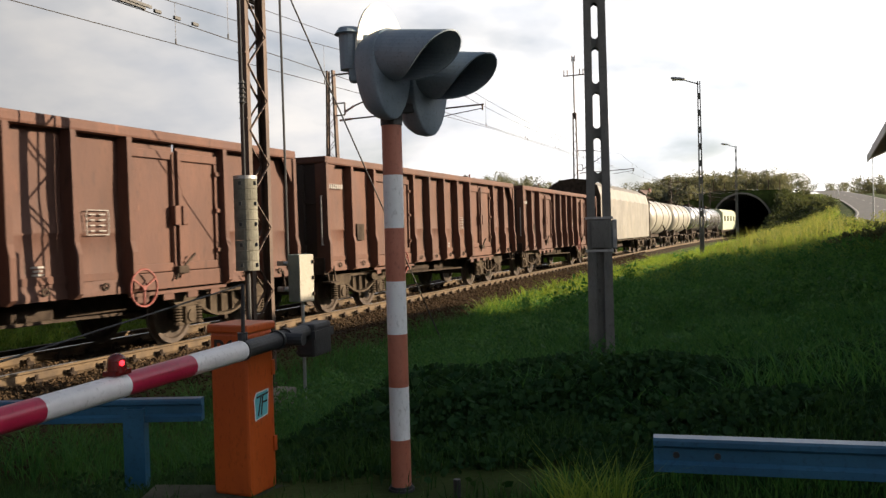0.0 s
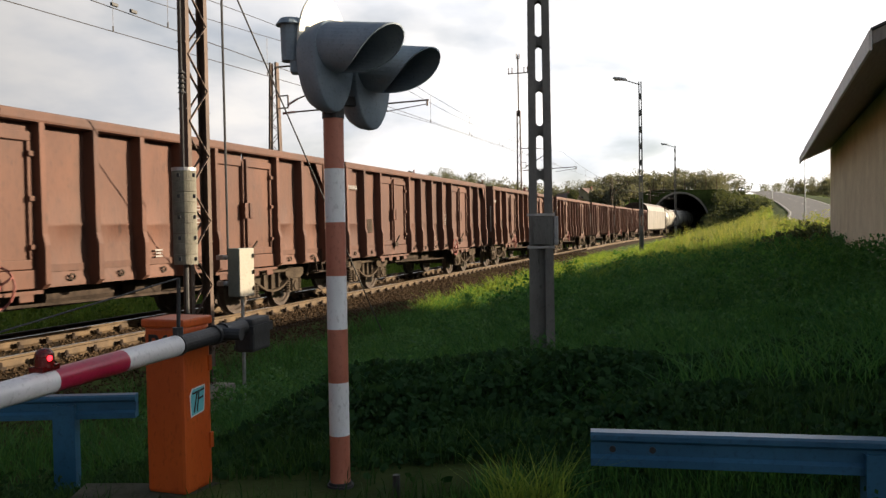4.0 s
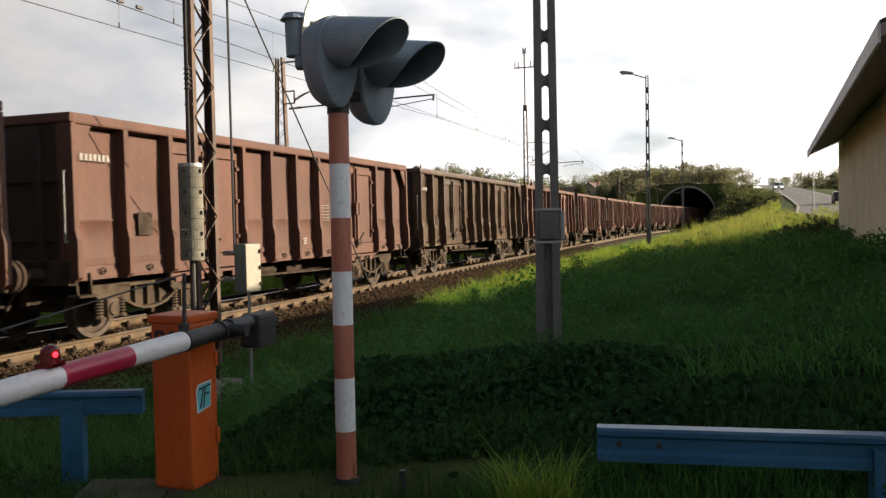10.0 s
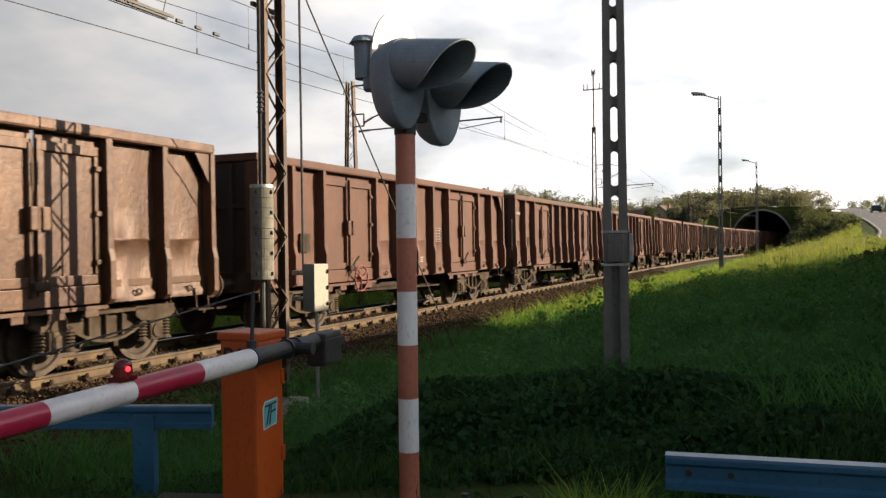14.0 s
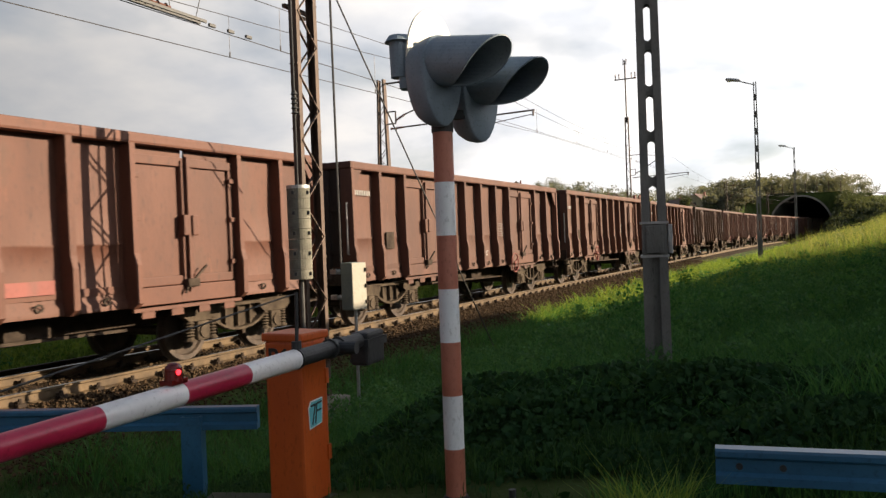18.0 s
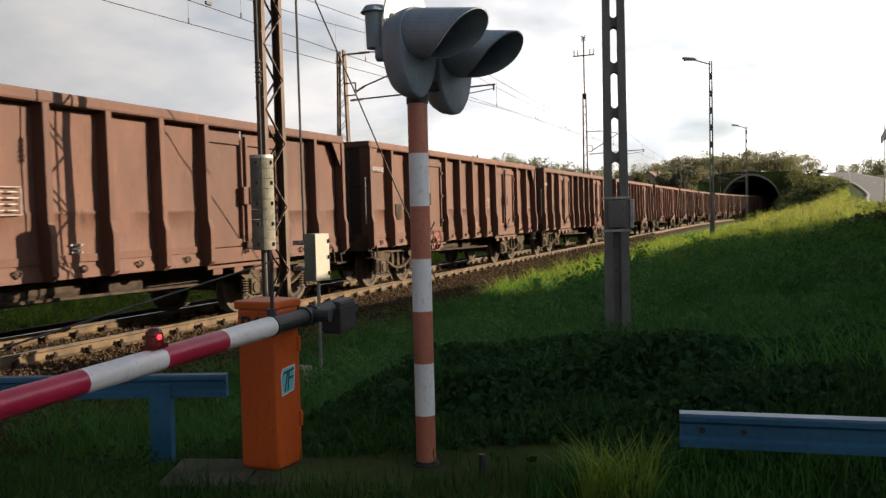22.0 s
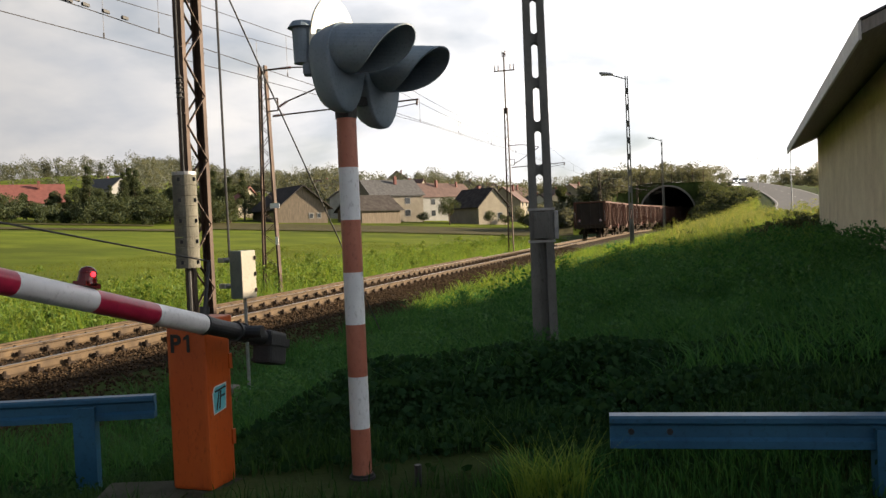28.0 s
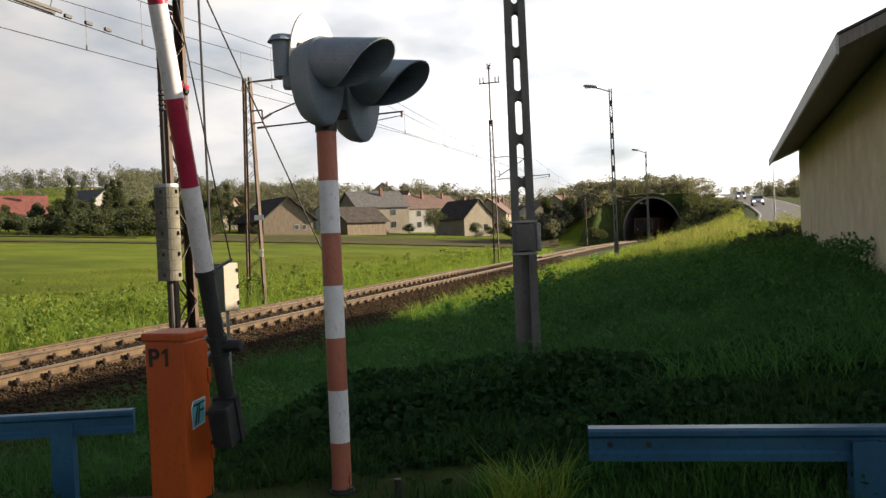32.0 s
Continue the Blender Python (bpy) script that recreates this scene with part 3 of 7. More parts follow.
for i in range(n - 1):
    fs.append((i, i + 1, n + i + 1, n + i))
    fs.append((2 * n + i, 3 * n + i, 3 * n + i + 1, 2 * n + i + 1))
    fs.append((i, 2 * n + i, 2 * n + i + 1, i + 1))
    fs.append((n + i, n + i + 1, 3 * n + i + 1, 3 * n + i))
mesh_from("rim", vs, fs, CONCRETE, tunnel)["label"] = "pale concrete arch rim"
# grassy face round the arch
top = 6.9
wide = 8.0
vs, fs = [], []
for a, z in outer:
    vs.append(tuple(PM @ Vector((-0.02, -a * 0.985, min(z, SPRING + RISE + 0.3)))))
for a, z in outer:
    k = wide / (RX + 0.26)
    vs.append(tuple(PM @ Vector((0.25, -a * k, -1.2 if z < 0 else min(top, -1.2 + (z + 1.2) * 1.3)))))
for i in range(n - 1):
    fs.append((i, i + 1, n + i + 1, n + i))
mesh_from("bank_face", vs, fs, SOIL, tunnel)
vs, fs = [], []
lengths = [0.1 + 0.4 * i for i in range(60)] + [40, 80, 160, 320, 560]
for j, x in enumerate(lengths):
    w = 0.06 if j % 2 and j < 60 else 0.0
    vs += [tuple(PM @ Vector((x, -a * (1 + w / RX), z + (w if z > 0 else 0)))) for a, z in inner]
for j in range(len(lengths) - 1):
    for i in range(n - 1):
        fs.append((j * n + i, j * n + i + 1, (j + 1) * n + i + 1, (j + 1) * n + i))
base = len(vs) - n
fs.append(tuple(base + i for i in range(n)))
mesh_from("tube", vs, fs, TUBE, tunnel)
b = bmesh.new()
box(b, (280, 0, -0.85), (560, 2 * RX, 0.5), PM)
part("tunnel_floor", b, BED, tunnel)
for i in range(7):
    p = PM @ Vector((1.2, 4.5 - 1.7 * i, 0))
    b = bmesh.new()
    bar(b, (p.x, p.y, 6.0), (p.x, p.y, 8.6), 0.09, 0.09)
    part("railing_post", b, STEEL, tunnel)

# ballast and track
track = empty("railway_track", "single railway track, rusty rails on wooden sleepers in ballast", "railway track", kind="structure")
prof = [(-2.9, -0.80), (-1.85, -0.46), (-1.3, -0.40), (1.3, -0.40), (1.85, -0.46), (2.9, -0.80)]
stations = list(np.arange(-380, -20, 20.0)) + list(np.arange(-20, PORTAL + 1, 2.0)) + [PORTAL + 560]
vs, fs = [], []
for s in stations:
    vs += [tuple(on_track(s, l, z + 0.012)) for l, z in prof]
m_ = len(prof)
for i in range(len(stations) - 1):
    for j in range(m_ - 1):
        fs.append((i * m_ + j, i * m_ + j + 1, (i + 1) * m_ + j + 1, (i + 1) * m_ + j))
mesh_from("ballast_bed", vs, fs, BED, track)


def rail(name, lat, s0, s1, parent, dz=0.0, mats=(RAILSIDE, RAILTOP)):
    """Flat-bottomed rail: foot, web and head."""
    sec = [(-0.075, -0.172), (-0.075, -0.158), (-0.012, -0.135), (-0.010, -0.045), (-0.036, -0.030), (-0.036, -0.004), (-0.028, 0.0),
           (0.028, 0.0), (0.036, -0.004), (0.036, -0.030), (0.010, -0.045), (0.012, -0.135), (0.075, -0.158), (0.075, -0.172)]
    st = [s for s in stations if s0 < s < s1]
    st = [s0] + st + [s1]
    vs, fs, mi = [], [], []
    for s in st:
        vs += [tuple(on_track(s, lat + a, RAIL + dz + z)) for a, z in sec]
    k = len(sec)
    for i in range(len(st) - 1):
        for j in range(k):
            fs.append((i * k + j, i * k + (j + 1) % k, (i + 1) * k + (j + 1) % k, (i + 1) * k + j))
            mi.append(1 if j == 6 else 0)
    ob = mesh_from(name, vs, fs, mats[0], parent)
    ob.data.materials.append(mats[1])
    ob.data.polygons.foreach_set("material_index", mi)
    return ob


for lat in (0.7525, -0.7525):
    rail("rail", lat, -380, PORTAL + 560, track)
spare = empty("spare_rail", "spare rusty rail laid in chairs beside the track", "rail")
rail("bar", -2.05, -14, 34, spare, -0.10, (RAILSIDE, RAILSIDE))

# ---- rolling stock: local x ahead, y left, z up from the rail head, origin at mid-length ----
PITCH = 14.04


def turned(bm, prof, sg, n=30):
    """A wheel turned from its profile: radius and place across, about the y axis."""
    rings = [[bm.verts.new((r * math.cos(2 * math.pi * k / n), sg * y, r * math.sin(2 * math.pi * k / n))) for k in range(n)] if r > 0 else [bm.verts.new((0, sg * y, 0))] for r, y in prof]
    for p, q in zip(rings[:-1], rings[1:]):
        for k in range(n):
            j = (k + 1) % n
            if len(p) == 1:
                bm.faces.new((p[0], q[k], q[j]))
            elif len(q) == 1:
                bm.faces.new((p[k], p[j], q[0]))
            else:
                bm.faces.new((p[k], p[j], q[j], q[k]))
    bmesh.ops.recalc_face_normals(bm, faces=bm.faces)
    return bm


def bogie(parent, x):
    bg = new("bogie")
    bg.parent = parent
    bg.location = (x, 0, 0)
    b = bmesh.new()
    box(b, (0, 0, 0.62), (0.45, 1.9, 0.22))
    box(b, (0, 0, 0.80), (0.6, 0.6, 0.18))
    part("bolster", b, UNDER, bg)
    for y in (1.02, -1.02):
        sg = 1 if y > 0 else -1
        # fish-belly side frame: a recessed web between a straight top flange and a sagging bottom flange
        b = bmesh.new()
        sag = [(-0.72 + 1.44 * q / 10, 0.40 + 0.26 * abs(q / 5 - 1) ** 2.2) for q in range(11)]
        prism(b, [(-0.72, 0.80)] + sag + [(0.72, 0.80)], y - 0.03, y + 0.02)
        part("side_frame", b, FRAME, bg)
        b = bmesh.new()
        box(b, (0, y + sg * 0.07, 0.80), (1.5, 0.16, 0.05), bevel=0.008)
        for (xa, za), (xb, zb) in zip(sag[:-1], sag[1:]):
            bar(b, (xa, y + sg * 0.07, za), (xb, y + sg * 0.07, zb), 0.16, 0.04)
        for x_ in (-0.30, 0.0, 0.30):
            box(b, (x_, y + sg * 0.05, 0.61), (0.04, 0.10, 0.34))
        part("flange", b, FRAME, bg)
        for wx in (-0.9, 0.9) if y < 0 else ():
            b = bmesh.new()
            prism(b, [(wx - 0.40, 0.84), (wx - 0.40, 0.70), (wx - 0.28, 0.62), (wx + 0.28, 0.62), (wx + 0.40, 0.70), (wx + 0.40, 0.84)], y - 0.04, y + sg * 0.15)
            part("horn_guide", b, FRAME, bg)
        for wx in (-0.9, 0.9):
            b = bmesh.new()
            box(b, (wx, y * 1.06, 0.47), (0.27, 0.22, 0.30), bevel=0.04)
            tube(b, (wx, y * 1.06, 0.46), (wx, y * 1.19, 0.46), 0.115, 0.10, n=16)
            part("axle_box", b, FRAME, bg)
            for k in (-0.24, 0.24) if y < 0 else ():
                b = bmesh.new()
                rings = []
                for q in range(13):
                    rr, zz_ = (0.10, 0.322 + 0.012 * q) if q < 2 else ((0.088 if q % 2 else 0.056), 0.335 + 0.023 * q)
                    rings.append([b.verts.new((wx + k + rr * math.cos(0.698 * u), y * 1.09 + rr * math.sin(0.698 * u), zz_)) for u in range(9)])
                for lo_, hi_ in zip(rings[:-1], rings[1:]):
                    for u in range(9):
                        b.faces.new((lo_[u], lo_[(u + 1) % 9], hi_[(u + 1) % 9], hi_[u]))
                b.faces.new(rings[0][::-1])
                b.faces.new(rings[-1])
                bmesh.ops.recalc_face_normals(b, faces=b.faces)
                part("spring", b, FRAME, bg)
            b = bmesh.new()
            box(b, (wx + 0.62 * (1 if wx < 0 else -1) * 0.9, y * 0.86, 0.44), (0.09, 0.12, 0.34), bevel=0.02)
            part("brake_shoe", b, UNDER, bg)
    for wx in (-0.9, 0.9):
        b = bmesh.new()
        tube(b, (wx, -0.70, 0.46), (wx, 0.70, 0.46), 0.08, n=10)
        part("axle", b, WHEEL, bg)
        for sg in (1, -1):
            b = bmesh.new()
            turned(b, [(0.0, 0.10), (0.13, 0.10), (0.14, 0.055), (0.36, 0.03), (0.385, 0.065), (0.455, 0.065), (0.46, -0.04), (0.487, -0.05), (0.487, -0.07), (0.40, -0.07), (0.36, -0.02), (0.14, -0.04), (0.0, -0.06)], sg)
            wh = part("wheel", b, WHEEL, bg)
            wh.location = (wx, sg * 0.755, 0.46)
    return bg


def buffers(parent, half):
    for x in (-1, 1):
        for y in (0.87, -0.87):
            b = bmesh.new()
            tube(b, (x * half, y, 1.05), (x * (half + 0.36), y, 1.05), 0.10, 0.085, 12)
            tube(b, (x * (half + 0.36), y, 1.05), (x * (half + 0.42), y, 1.05), 0.055, n=10)
            tube(b, (x * (half + 0.54), y, 1.05), (x * (half + 0.60), y, 1.05), 0.22, 0.23, 18)
            tube(b, (x * (half + 0.40), y, 1.05), (x * (half + 0.56), y, 1.05), 0.07, n=10)
            part("buffer", b, UNDER, parent)
        b = bmesh.new()
        tube(b, (x * half, 0, 1.0), (x * (half + 0.5), 0, 0.92), 0.05, n=8)
        box(b, (x * (half + 0.3), 0, 0.96), (0.3, 0.16, 0.10))
        tube(b, (x * (half + 0.05), 0.45, 0.9), (x * (half + 0.3), 0.45, 0.55), 0.025, n=6)
        tube(b, (x * (half + 0.05), -0.45, 0.9), (x * (half + 0.3), -0.45, 0.55), 0.025, n=6)
        part("coupling", b, UNDER, parent)


# posts along the side, and the two bays that hold doors
POSTS = [-6.4, -5.33, -4.25, -2.05, -1.03, 0.0, 1.03, 2.05, 4.25, 5.33, 6.4]
DOORS = (2, 7)
TOP, SILL = 3.32, 1.12


def open_wagon(paint, name="open_wagon", label="", wheel_at=None, marks=0, red_bay=-1):
    w = empty(name, label, "freight wagon", group="open wagons of the train")
    dent = 0.042 if "bare steel" in label else 0.03 if "worn" in label else 0.014
    b = bmesh.new()
    box(b, (0, 0, 1.20), (12.8, 2.62, 0.10))
    part("floor", b, paint, w)
    for y in (0.45, -0.45):
        part("centre_sill", boxed((0, y, 0.86), (12.8, 0.12, 0.54)), UNDER, w)
    for x in (-6.25, -2.2, 0, 2.2, 6.25):
        part("cross_bearer", boxed((x, 0, 1.04), (0.14, 2.5, 0.16)), UNDER, w)
    part("air_tank", tube(bmesh.new(), (-1.6, -0.85, 0.78), (-0.2, -0.85, 0.78), 0.17, n=14), UNDER, w)
    part("brake_cylinder", boxed((0.8, -0.75, 0.74), (0.7, 0.30, 0.30), 0.08), UNDER, w)
    part("brake_rod", bar(bmesh.new(), (-3.2, 0.25, 0.62), (3.2, 0.25, 0.62), 0.05, 0.05), UNDER, w)
    part("brake_rod", bar(bmesh.new(), (-2.6, -1.05, 0.70), (2.2, -1.05, 0.62), 0.04, 0.04), UNDER, w)
    for y in (1, -1):
        part("sole_bar", boxed((0, y * 1.22, 1.05), (12.8, 0.10, 0.22)), UNDER, w)
        b = bmesh.new()
        box(b, (0, y * 1.36, TOP - 0.08), (12.86, 0.20, 0.16), bevel=0.035)
        part("top_rail", b, paint, w)
        for i in range(len(POSTS) - 1):
            x0, x1 = POSTS[i], POSTS[i + 1]
            if i in DOORS:
                mid = (x0 + x1) / 2
                for k, (a, c) in enumerate(((x0 + 0.07, mid - 0.04), (mid + 0.04, x1 - 0.07))):
                    b = bmesh.new()
                    box(b, ((a + c) / 2, y * 1.285, 2.15), (c - a, 0.04, 2.06))
                    for z in (1.27, 2.98):
                        box(b, ((a + c) / 2, y * 1.325, z), (c - a, 0.05, 0.13), bevel=0.012)
                    for x in (a + 0.045, c - 0.045):
                        box(b, (x, y * 1.325, 2.125), (0.09, 0.05, 1.58), bevel=0.012)
                    part("door_leaf", b, paint, w)
                    for z in (1.5, 2.15, 2.75) if y < 0 else ():
                        part("hinge", boxed((a + 0.03 if k == 0 else c - 0.03, y * 1.36, z), (0.13, 0.05, 0.07), 0.008), paint, w)
                b = bmesh.new()
                bar(b, (mid, y * 1.38, 1.10), (mid, y * 1.38, 3.06), 0.05, 0.05)
                bar(b, (mid - 0.10, y * 1.36, 1.10), (mid - 0.10, y * 1.36, 3.0), 0.03, 0.03)
                part("lock_bar", b, paint, w)
                b = bmesh.new()
                box(b, (mid, y * 1.345, 1.07), (x1 - x0 - 0.12, 0.05, 0.25), bevel=0.01)
                part("door_sill", b, paint, w)
                if y > 0:
                    continue
                for dx in (-0.09, 0.09):
                    part("lock_box", boxed((mid + dx, y * 1.40, 2.06), (0.12, 0.08, 0.30), 0.02), paint, w)
                b = bmesh.new()
                box(b, (mid, y * 1.41, 1.22), (0.24, 0.09, 0.12), bevel=0.02)
                bar(b, (mid + 0.05, y * 1.42, 1.28), (mid + 0.30, y * 1.42, 1.46), 0.03, 0.03)
                bar(b, (mid - 0.05, y * 1.42, 1.25), (mid - 0.16, y * 1.42, 1.08), 0.03, 0.03)
                part("latch", b, UNDER, w)
                b = bmesh.new()
                box(b, (mid, y * 1.365, 0.895), (x1 - x0 + 0.02, 0.05, 0.05))
                for dx in (-0.84, -0.28, 0.28, 0.84):
                    box(b, (mid + dx, y * 1.355, 0.83), (0.24, 0.04, 0.12), bevel=0.01)
                part("buffer_strip", b, paint, w)
                continue
            b = bmesh.new()
            # pressed sheet with a crease across and a lip along its foot
            prof = [(1.335, 0.94), (1.332, 1.03), (1.295, 1.09), (1.285, 1.50), (1.275, 1.78), (1.29, 1.80), (1.28, 1.83), (1.27, 2.30), (1.272, 2.8), (1.28, 3.18)]
            a, c = x0 + 0.03, x1 - 0.03
            cols = []
            r_ = random.Random(i * 7 + (3 if y > 0 else 0) + marks)
            xs = [a + (c - a) * q / 6 for q in range(7)]
            last = len(prof) - 1
            for x in xs:
                cols.append([b.verts.new((x, y * (v + (r_.uniform(-dent, dent) if 0 < q < last and x not in (xs[0], xs[-1]) else 0)), z)) for q, (v, z) in enumerate(prof)])
            for q in range(6):
                for r2_ in range(last):
                    f4 = (cols[q][r2_], cols[q + 1][r2_], cols[q + 1][r2_ + 1], cols[q][r2_ + 1])
                    b.faces.new(f4 if y < 0 else f4[::-1])
            front = list(b.faces)
            back = [(a, 1.18, 0.94), (c, 1.18, 0.94), (c, 1.18, 3.18), (a, 1.18, 3.18)]
            vb = [b.verts.new((x, y * v, z)) for x, v, z in back]
            b.faces.new(vb if y > 0 else vb[::-1])
            for f_ in front:
                f_.smooth = True
            part("side_panel", b, REDPANEL if i == red_bay else paint, w)
            if y < 0:
                b = bmesh.new()
                cx_, cz_ = (a + c) / 2 + 0.08, 1.06
                ring = [[b.verts.new((cx_ + (0.055 + dr_) * math.cos(u), yy, cz_ + (0.042 + dr_) * math.sin(u))) for dr_, yy in ((-0.011, -1.345), (0.011, -1.345), (0.011, -1.366), (-0.011, -1.366))] for u in (0.785 * q for q in range(8))]
                for q in range(8):
                    for j in range(4):
                        b.faces.new((ring[q][j], ring[q][(j + 1) % 4], ring[(q + 1) % 8][(j + 1) % 4], ring[(q + 1) % 8][j]))
                bmesh.ops.recalc_face_normals(b, faces=b.faces)
                part("lashing_ring", b, UNDER, w)
        for i, x in enumerate(POSTS):
            b = bmesh.new()
            # hat-section posts, deeper low down
            rows = [(0.93, 1.42), (1.0, 1.505), (1.52, 1.505), (1.68, 1.465), (3.17, 1.455)]
            rings = []
            for z, dp in rows:
                rings.append([b.verts.new((x + u, y * v, z)) for u, v in ((-0.062, 1.20), (-0.048, dp), (0.048, dp), (0.062, 1.20))])
            for q in range(len(rings) - 1):
                for j in range(4):
                    b.faces.new((rings[q][j], rings[q][(j + 1) % 4], rings[q + 1][(j + 1) % 4], rings[q + 1][j]))
            b.faces.new(rings[0])
            b.faces.new(rings[-1])
            bmesh.ops.recalc_face_normals(b, faces=b.faces)
            part("side_post", b, paint, w)
        for sx in (-1, 1) if y < 0 else ():
            b = prism(bmesh.new(), [(sx * 6.40, 3.16), (sx * 6.40, 2.62), (sx * 6.02, 3.16)], y * 1.40, y * 1.425)
            part("gusset", b, paint, w, "triangular corner plate")
    for x in (-1, 1):
        b = bmesh.new()
        box(b, (x * 6.36, 0, 2.16), (0.06, 2.60, 2.06))
        part("end_wall", b, END_BROWN, w)
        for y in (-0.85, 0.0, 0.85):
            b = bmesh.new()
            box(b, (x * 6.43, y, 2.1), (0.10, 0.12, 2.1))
            part("end_post", b, END_BROWN, w)
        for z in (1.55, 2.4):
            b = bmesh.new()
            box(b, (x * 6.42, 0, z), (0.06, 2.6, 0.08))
            part("end_rib", b, END_BROWN, w)
        b = bmesh.new()
        box(b, (x * 6.38, 0, TOP - 0.07), (0.16, 2.9, 0.14), bevel=0.03)
        part("end_rail", b, paint, w)
        b = bmesh.new()
        box(b, (x * 6.42, 0, 1.06), (0.16, 2.75, 0.34))
        part("headstock", b, UNDER, w)
        for y in (1.2, -1.2):
            b = bmesh.new()
            bar(b, (x * 6.5, y * 1.12, 1.5), (x * 6.5, y * 1.12, 2.5), 0.025, 0.025)
            bar(b, (x * 6.42, y * 1.12, 1.5), (x * 6.5, y * 1.12, 1.5), 0.025, 0.025)
            bar(b, (x * 6.42, y * 1.12, 2.5), (x * 6.5, y * 1.12, 2.5), 0.025, 0.025)
            part("hand_rail", b, GALV, w)
            b = bmesh.new()
            box(b, (x * 6.2, y * 1.12, 0.72), (0.36, 0.22, 0.03))
            bar(b, (x * 6.06, y * 1.15, 0.72), (x * 6.06, y * 1.12, 1.05), 0.03, 0.03)
            bar(b, (x * 6.34, y * 1.15, 0.72), (x * 6.34, y * 1.12, 1.05), 0.03, 0.03)
            part("shunter_step", b, UNDER, w)
    buffers(w, 6.4)
    for x in (-4.5, 4.5):
        bogie(w, x)
    if wheel_at is not None:
        b = bmesh.new()
        n = 20
        ring = [[b.verts.new((wheel_at + (0.27 + 0.017 * math.cos(c)) * math.cos(2 * math.pi * i / n), -1.5 + 0.017 * math.sin(c), 1.0 + (0.27 + 0.017 * math.cos(c)) * math.sin(2 * math.pi * i / n)))
                 for c in (0, 1.047, 2.094, 3.142, 4.189, 5.236)] for i in range(n)]
        for i in range(n):
            for j in range(6):
                b.faces.new((ring[i][j], ring[(i + 1) % n][j], ring[(i + 1) % n][(j + 1) % 6], ring[i][(j + 1) % 6]))
        bmesh.ops.recalc_face_normals(b, faces=b.faces)
        for i in range(3):
            a0 = 2 * math.pi * i / 3 + 0.5
            bar(b, (wheel_at, -1.5, 1.0), (wheel_at + 0.27 * math.cos(a0), -1.5, 1.0 + 0.27 * math.sin(a0)), 0.03, 0.02)
        tube(b, (wheel_at, -1.35, 1.0), (wheel_at, -1.52, 1.0), 0.04, n=8)
        part("brake_wheel", b, REDPANEL, w, "red brake handwheel")
    if paint is RUST_D:
        part("painted_patch", boxed((0.48, -1.327, 1.30), (0.74, 0.012, 0.17)), REDPANEL, w, "fresh red painted patch")
    if marks:
        r_ = random.Random(marks)
        b = bmesh.new()
        cx = r_.choice((-1.54, 1.54, 4.79))
        for dx, dz, sx, sz in ((0, 0.17, 0.40, 0.01), (0, -0.17, 0.40, 0.01), (-0.2, 0, 0.01, 0.34), (0.2, 0, 0.01, 0.34)):
            box(b, (cx + dx, -1.325, 1.95 + dz), (sx, 0.012, sz))
        for q in range(4):
            for dx, ln in ((-0.12, 0.11), (0.06, 0.16)):
                box(b, (cx + dx + 0.02, -1.325, 2.06 - 0.075 * q), (ln * r_.uniform(0.6, 1.0), 0.012, 0.018))
        part("lettering", b, MARK, w, "white painted table of small lettering")["kind"] = "stuff"
        b = bmesh.new()
        for q, (dx, ln) in enumerate(((0, 0.20), (0.0, 0.13), (0.0, 0.17))):
            box(b, (cx + 1.03 * (1 if cx < 0 else -1) + dx, -1.325, 1.38 - 0.05 * q), (ln, 0.012, 0.026))
        part("lettering", b, MARK, w, "white painted lettering, too small to read")["kind"] = "stuff"
        if marks % 2:
            b = bmesh.new()
            for q in range(7):
                box(b, (-6.13 + 0.09 * q, -1.325, 2.72), (0.055, 0.012, 0.10))
            part("lettering", b, MARK, w, "white painted lettering, too small to read")["kind"] = "stuff"
        b = bmesh.new()
        box(b, (-4.79, -1.325, 1.75), (0.34, 0.03, 0.36), bevel=0.008)
        part("label_plate", b, UNDER, w)
    return w


def tarp_wagon():
    w = empty("covered_wagon", "tall wagon under a grey white tarpaulin", "freight wagon")
    b = bmesh.new()
    prof = [(-1.4, 1.05), (-1.42, 3.3), (-1.25, 3.9), (-0.7, 4.22), (0, 4.3), (0.7, 4.22), (1.25, 3.9), (1.42, 3.3), (1.4, 1.05)]
    rings = []
    n = 36
    for i in range(n + 1):
        x = -8.6 + 17.2 * i / n
        sag = 0.03 * math.sin(i * 1.7)
        rings.append([b.verts.new((x, y * (1 + sag * 0.4), z + (sag if z > 2 else 0))) for y, z in prof])
    for i in range(n):
        for j in range(len(prof) - 1):
            b.faces.new((rings[i][j], rings[i][j + 1], rings[i + 1][j + 1], rings[i + 1][j]))
    b.faces.new(rings[0])
    b.faces.new(rings[-1])
    bmesh.ops.recalc_face_normals(b, faces=b.faces)
    part("tarpaulin", b, TARP, w)
    for x in (-8.63, 8.63):
        b = bmesh.new()
        prism(b, [(y * 1.02, z + 0.04) for y, z in prof], -0.06, 0.06, Matrix.Translation((x, 0, 0)) @ Matrix.Rotation(math.pi / 2, 4, "Z"))
        part("end_wall", b, UNDER, w)
    b = bmesh.new()
    box(b, (0, 0, 1.05), (17.2, 2.5, 0.24))
    box(b, (0, 0, 0.72), (4.5, 1.2, 0.4))
    part("underframe", b, UNDER, w)
    buffers(w, 8.6)
    for x in (-6.2, 6.2):
        bogie(w, x)
    return w


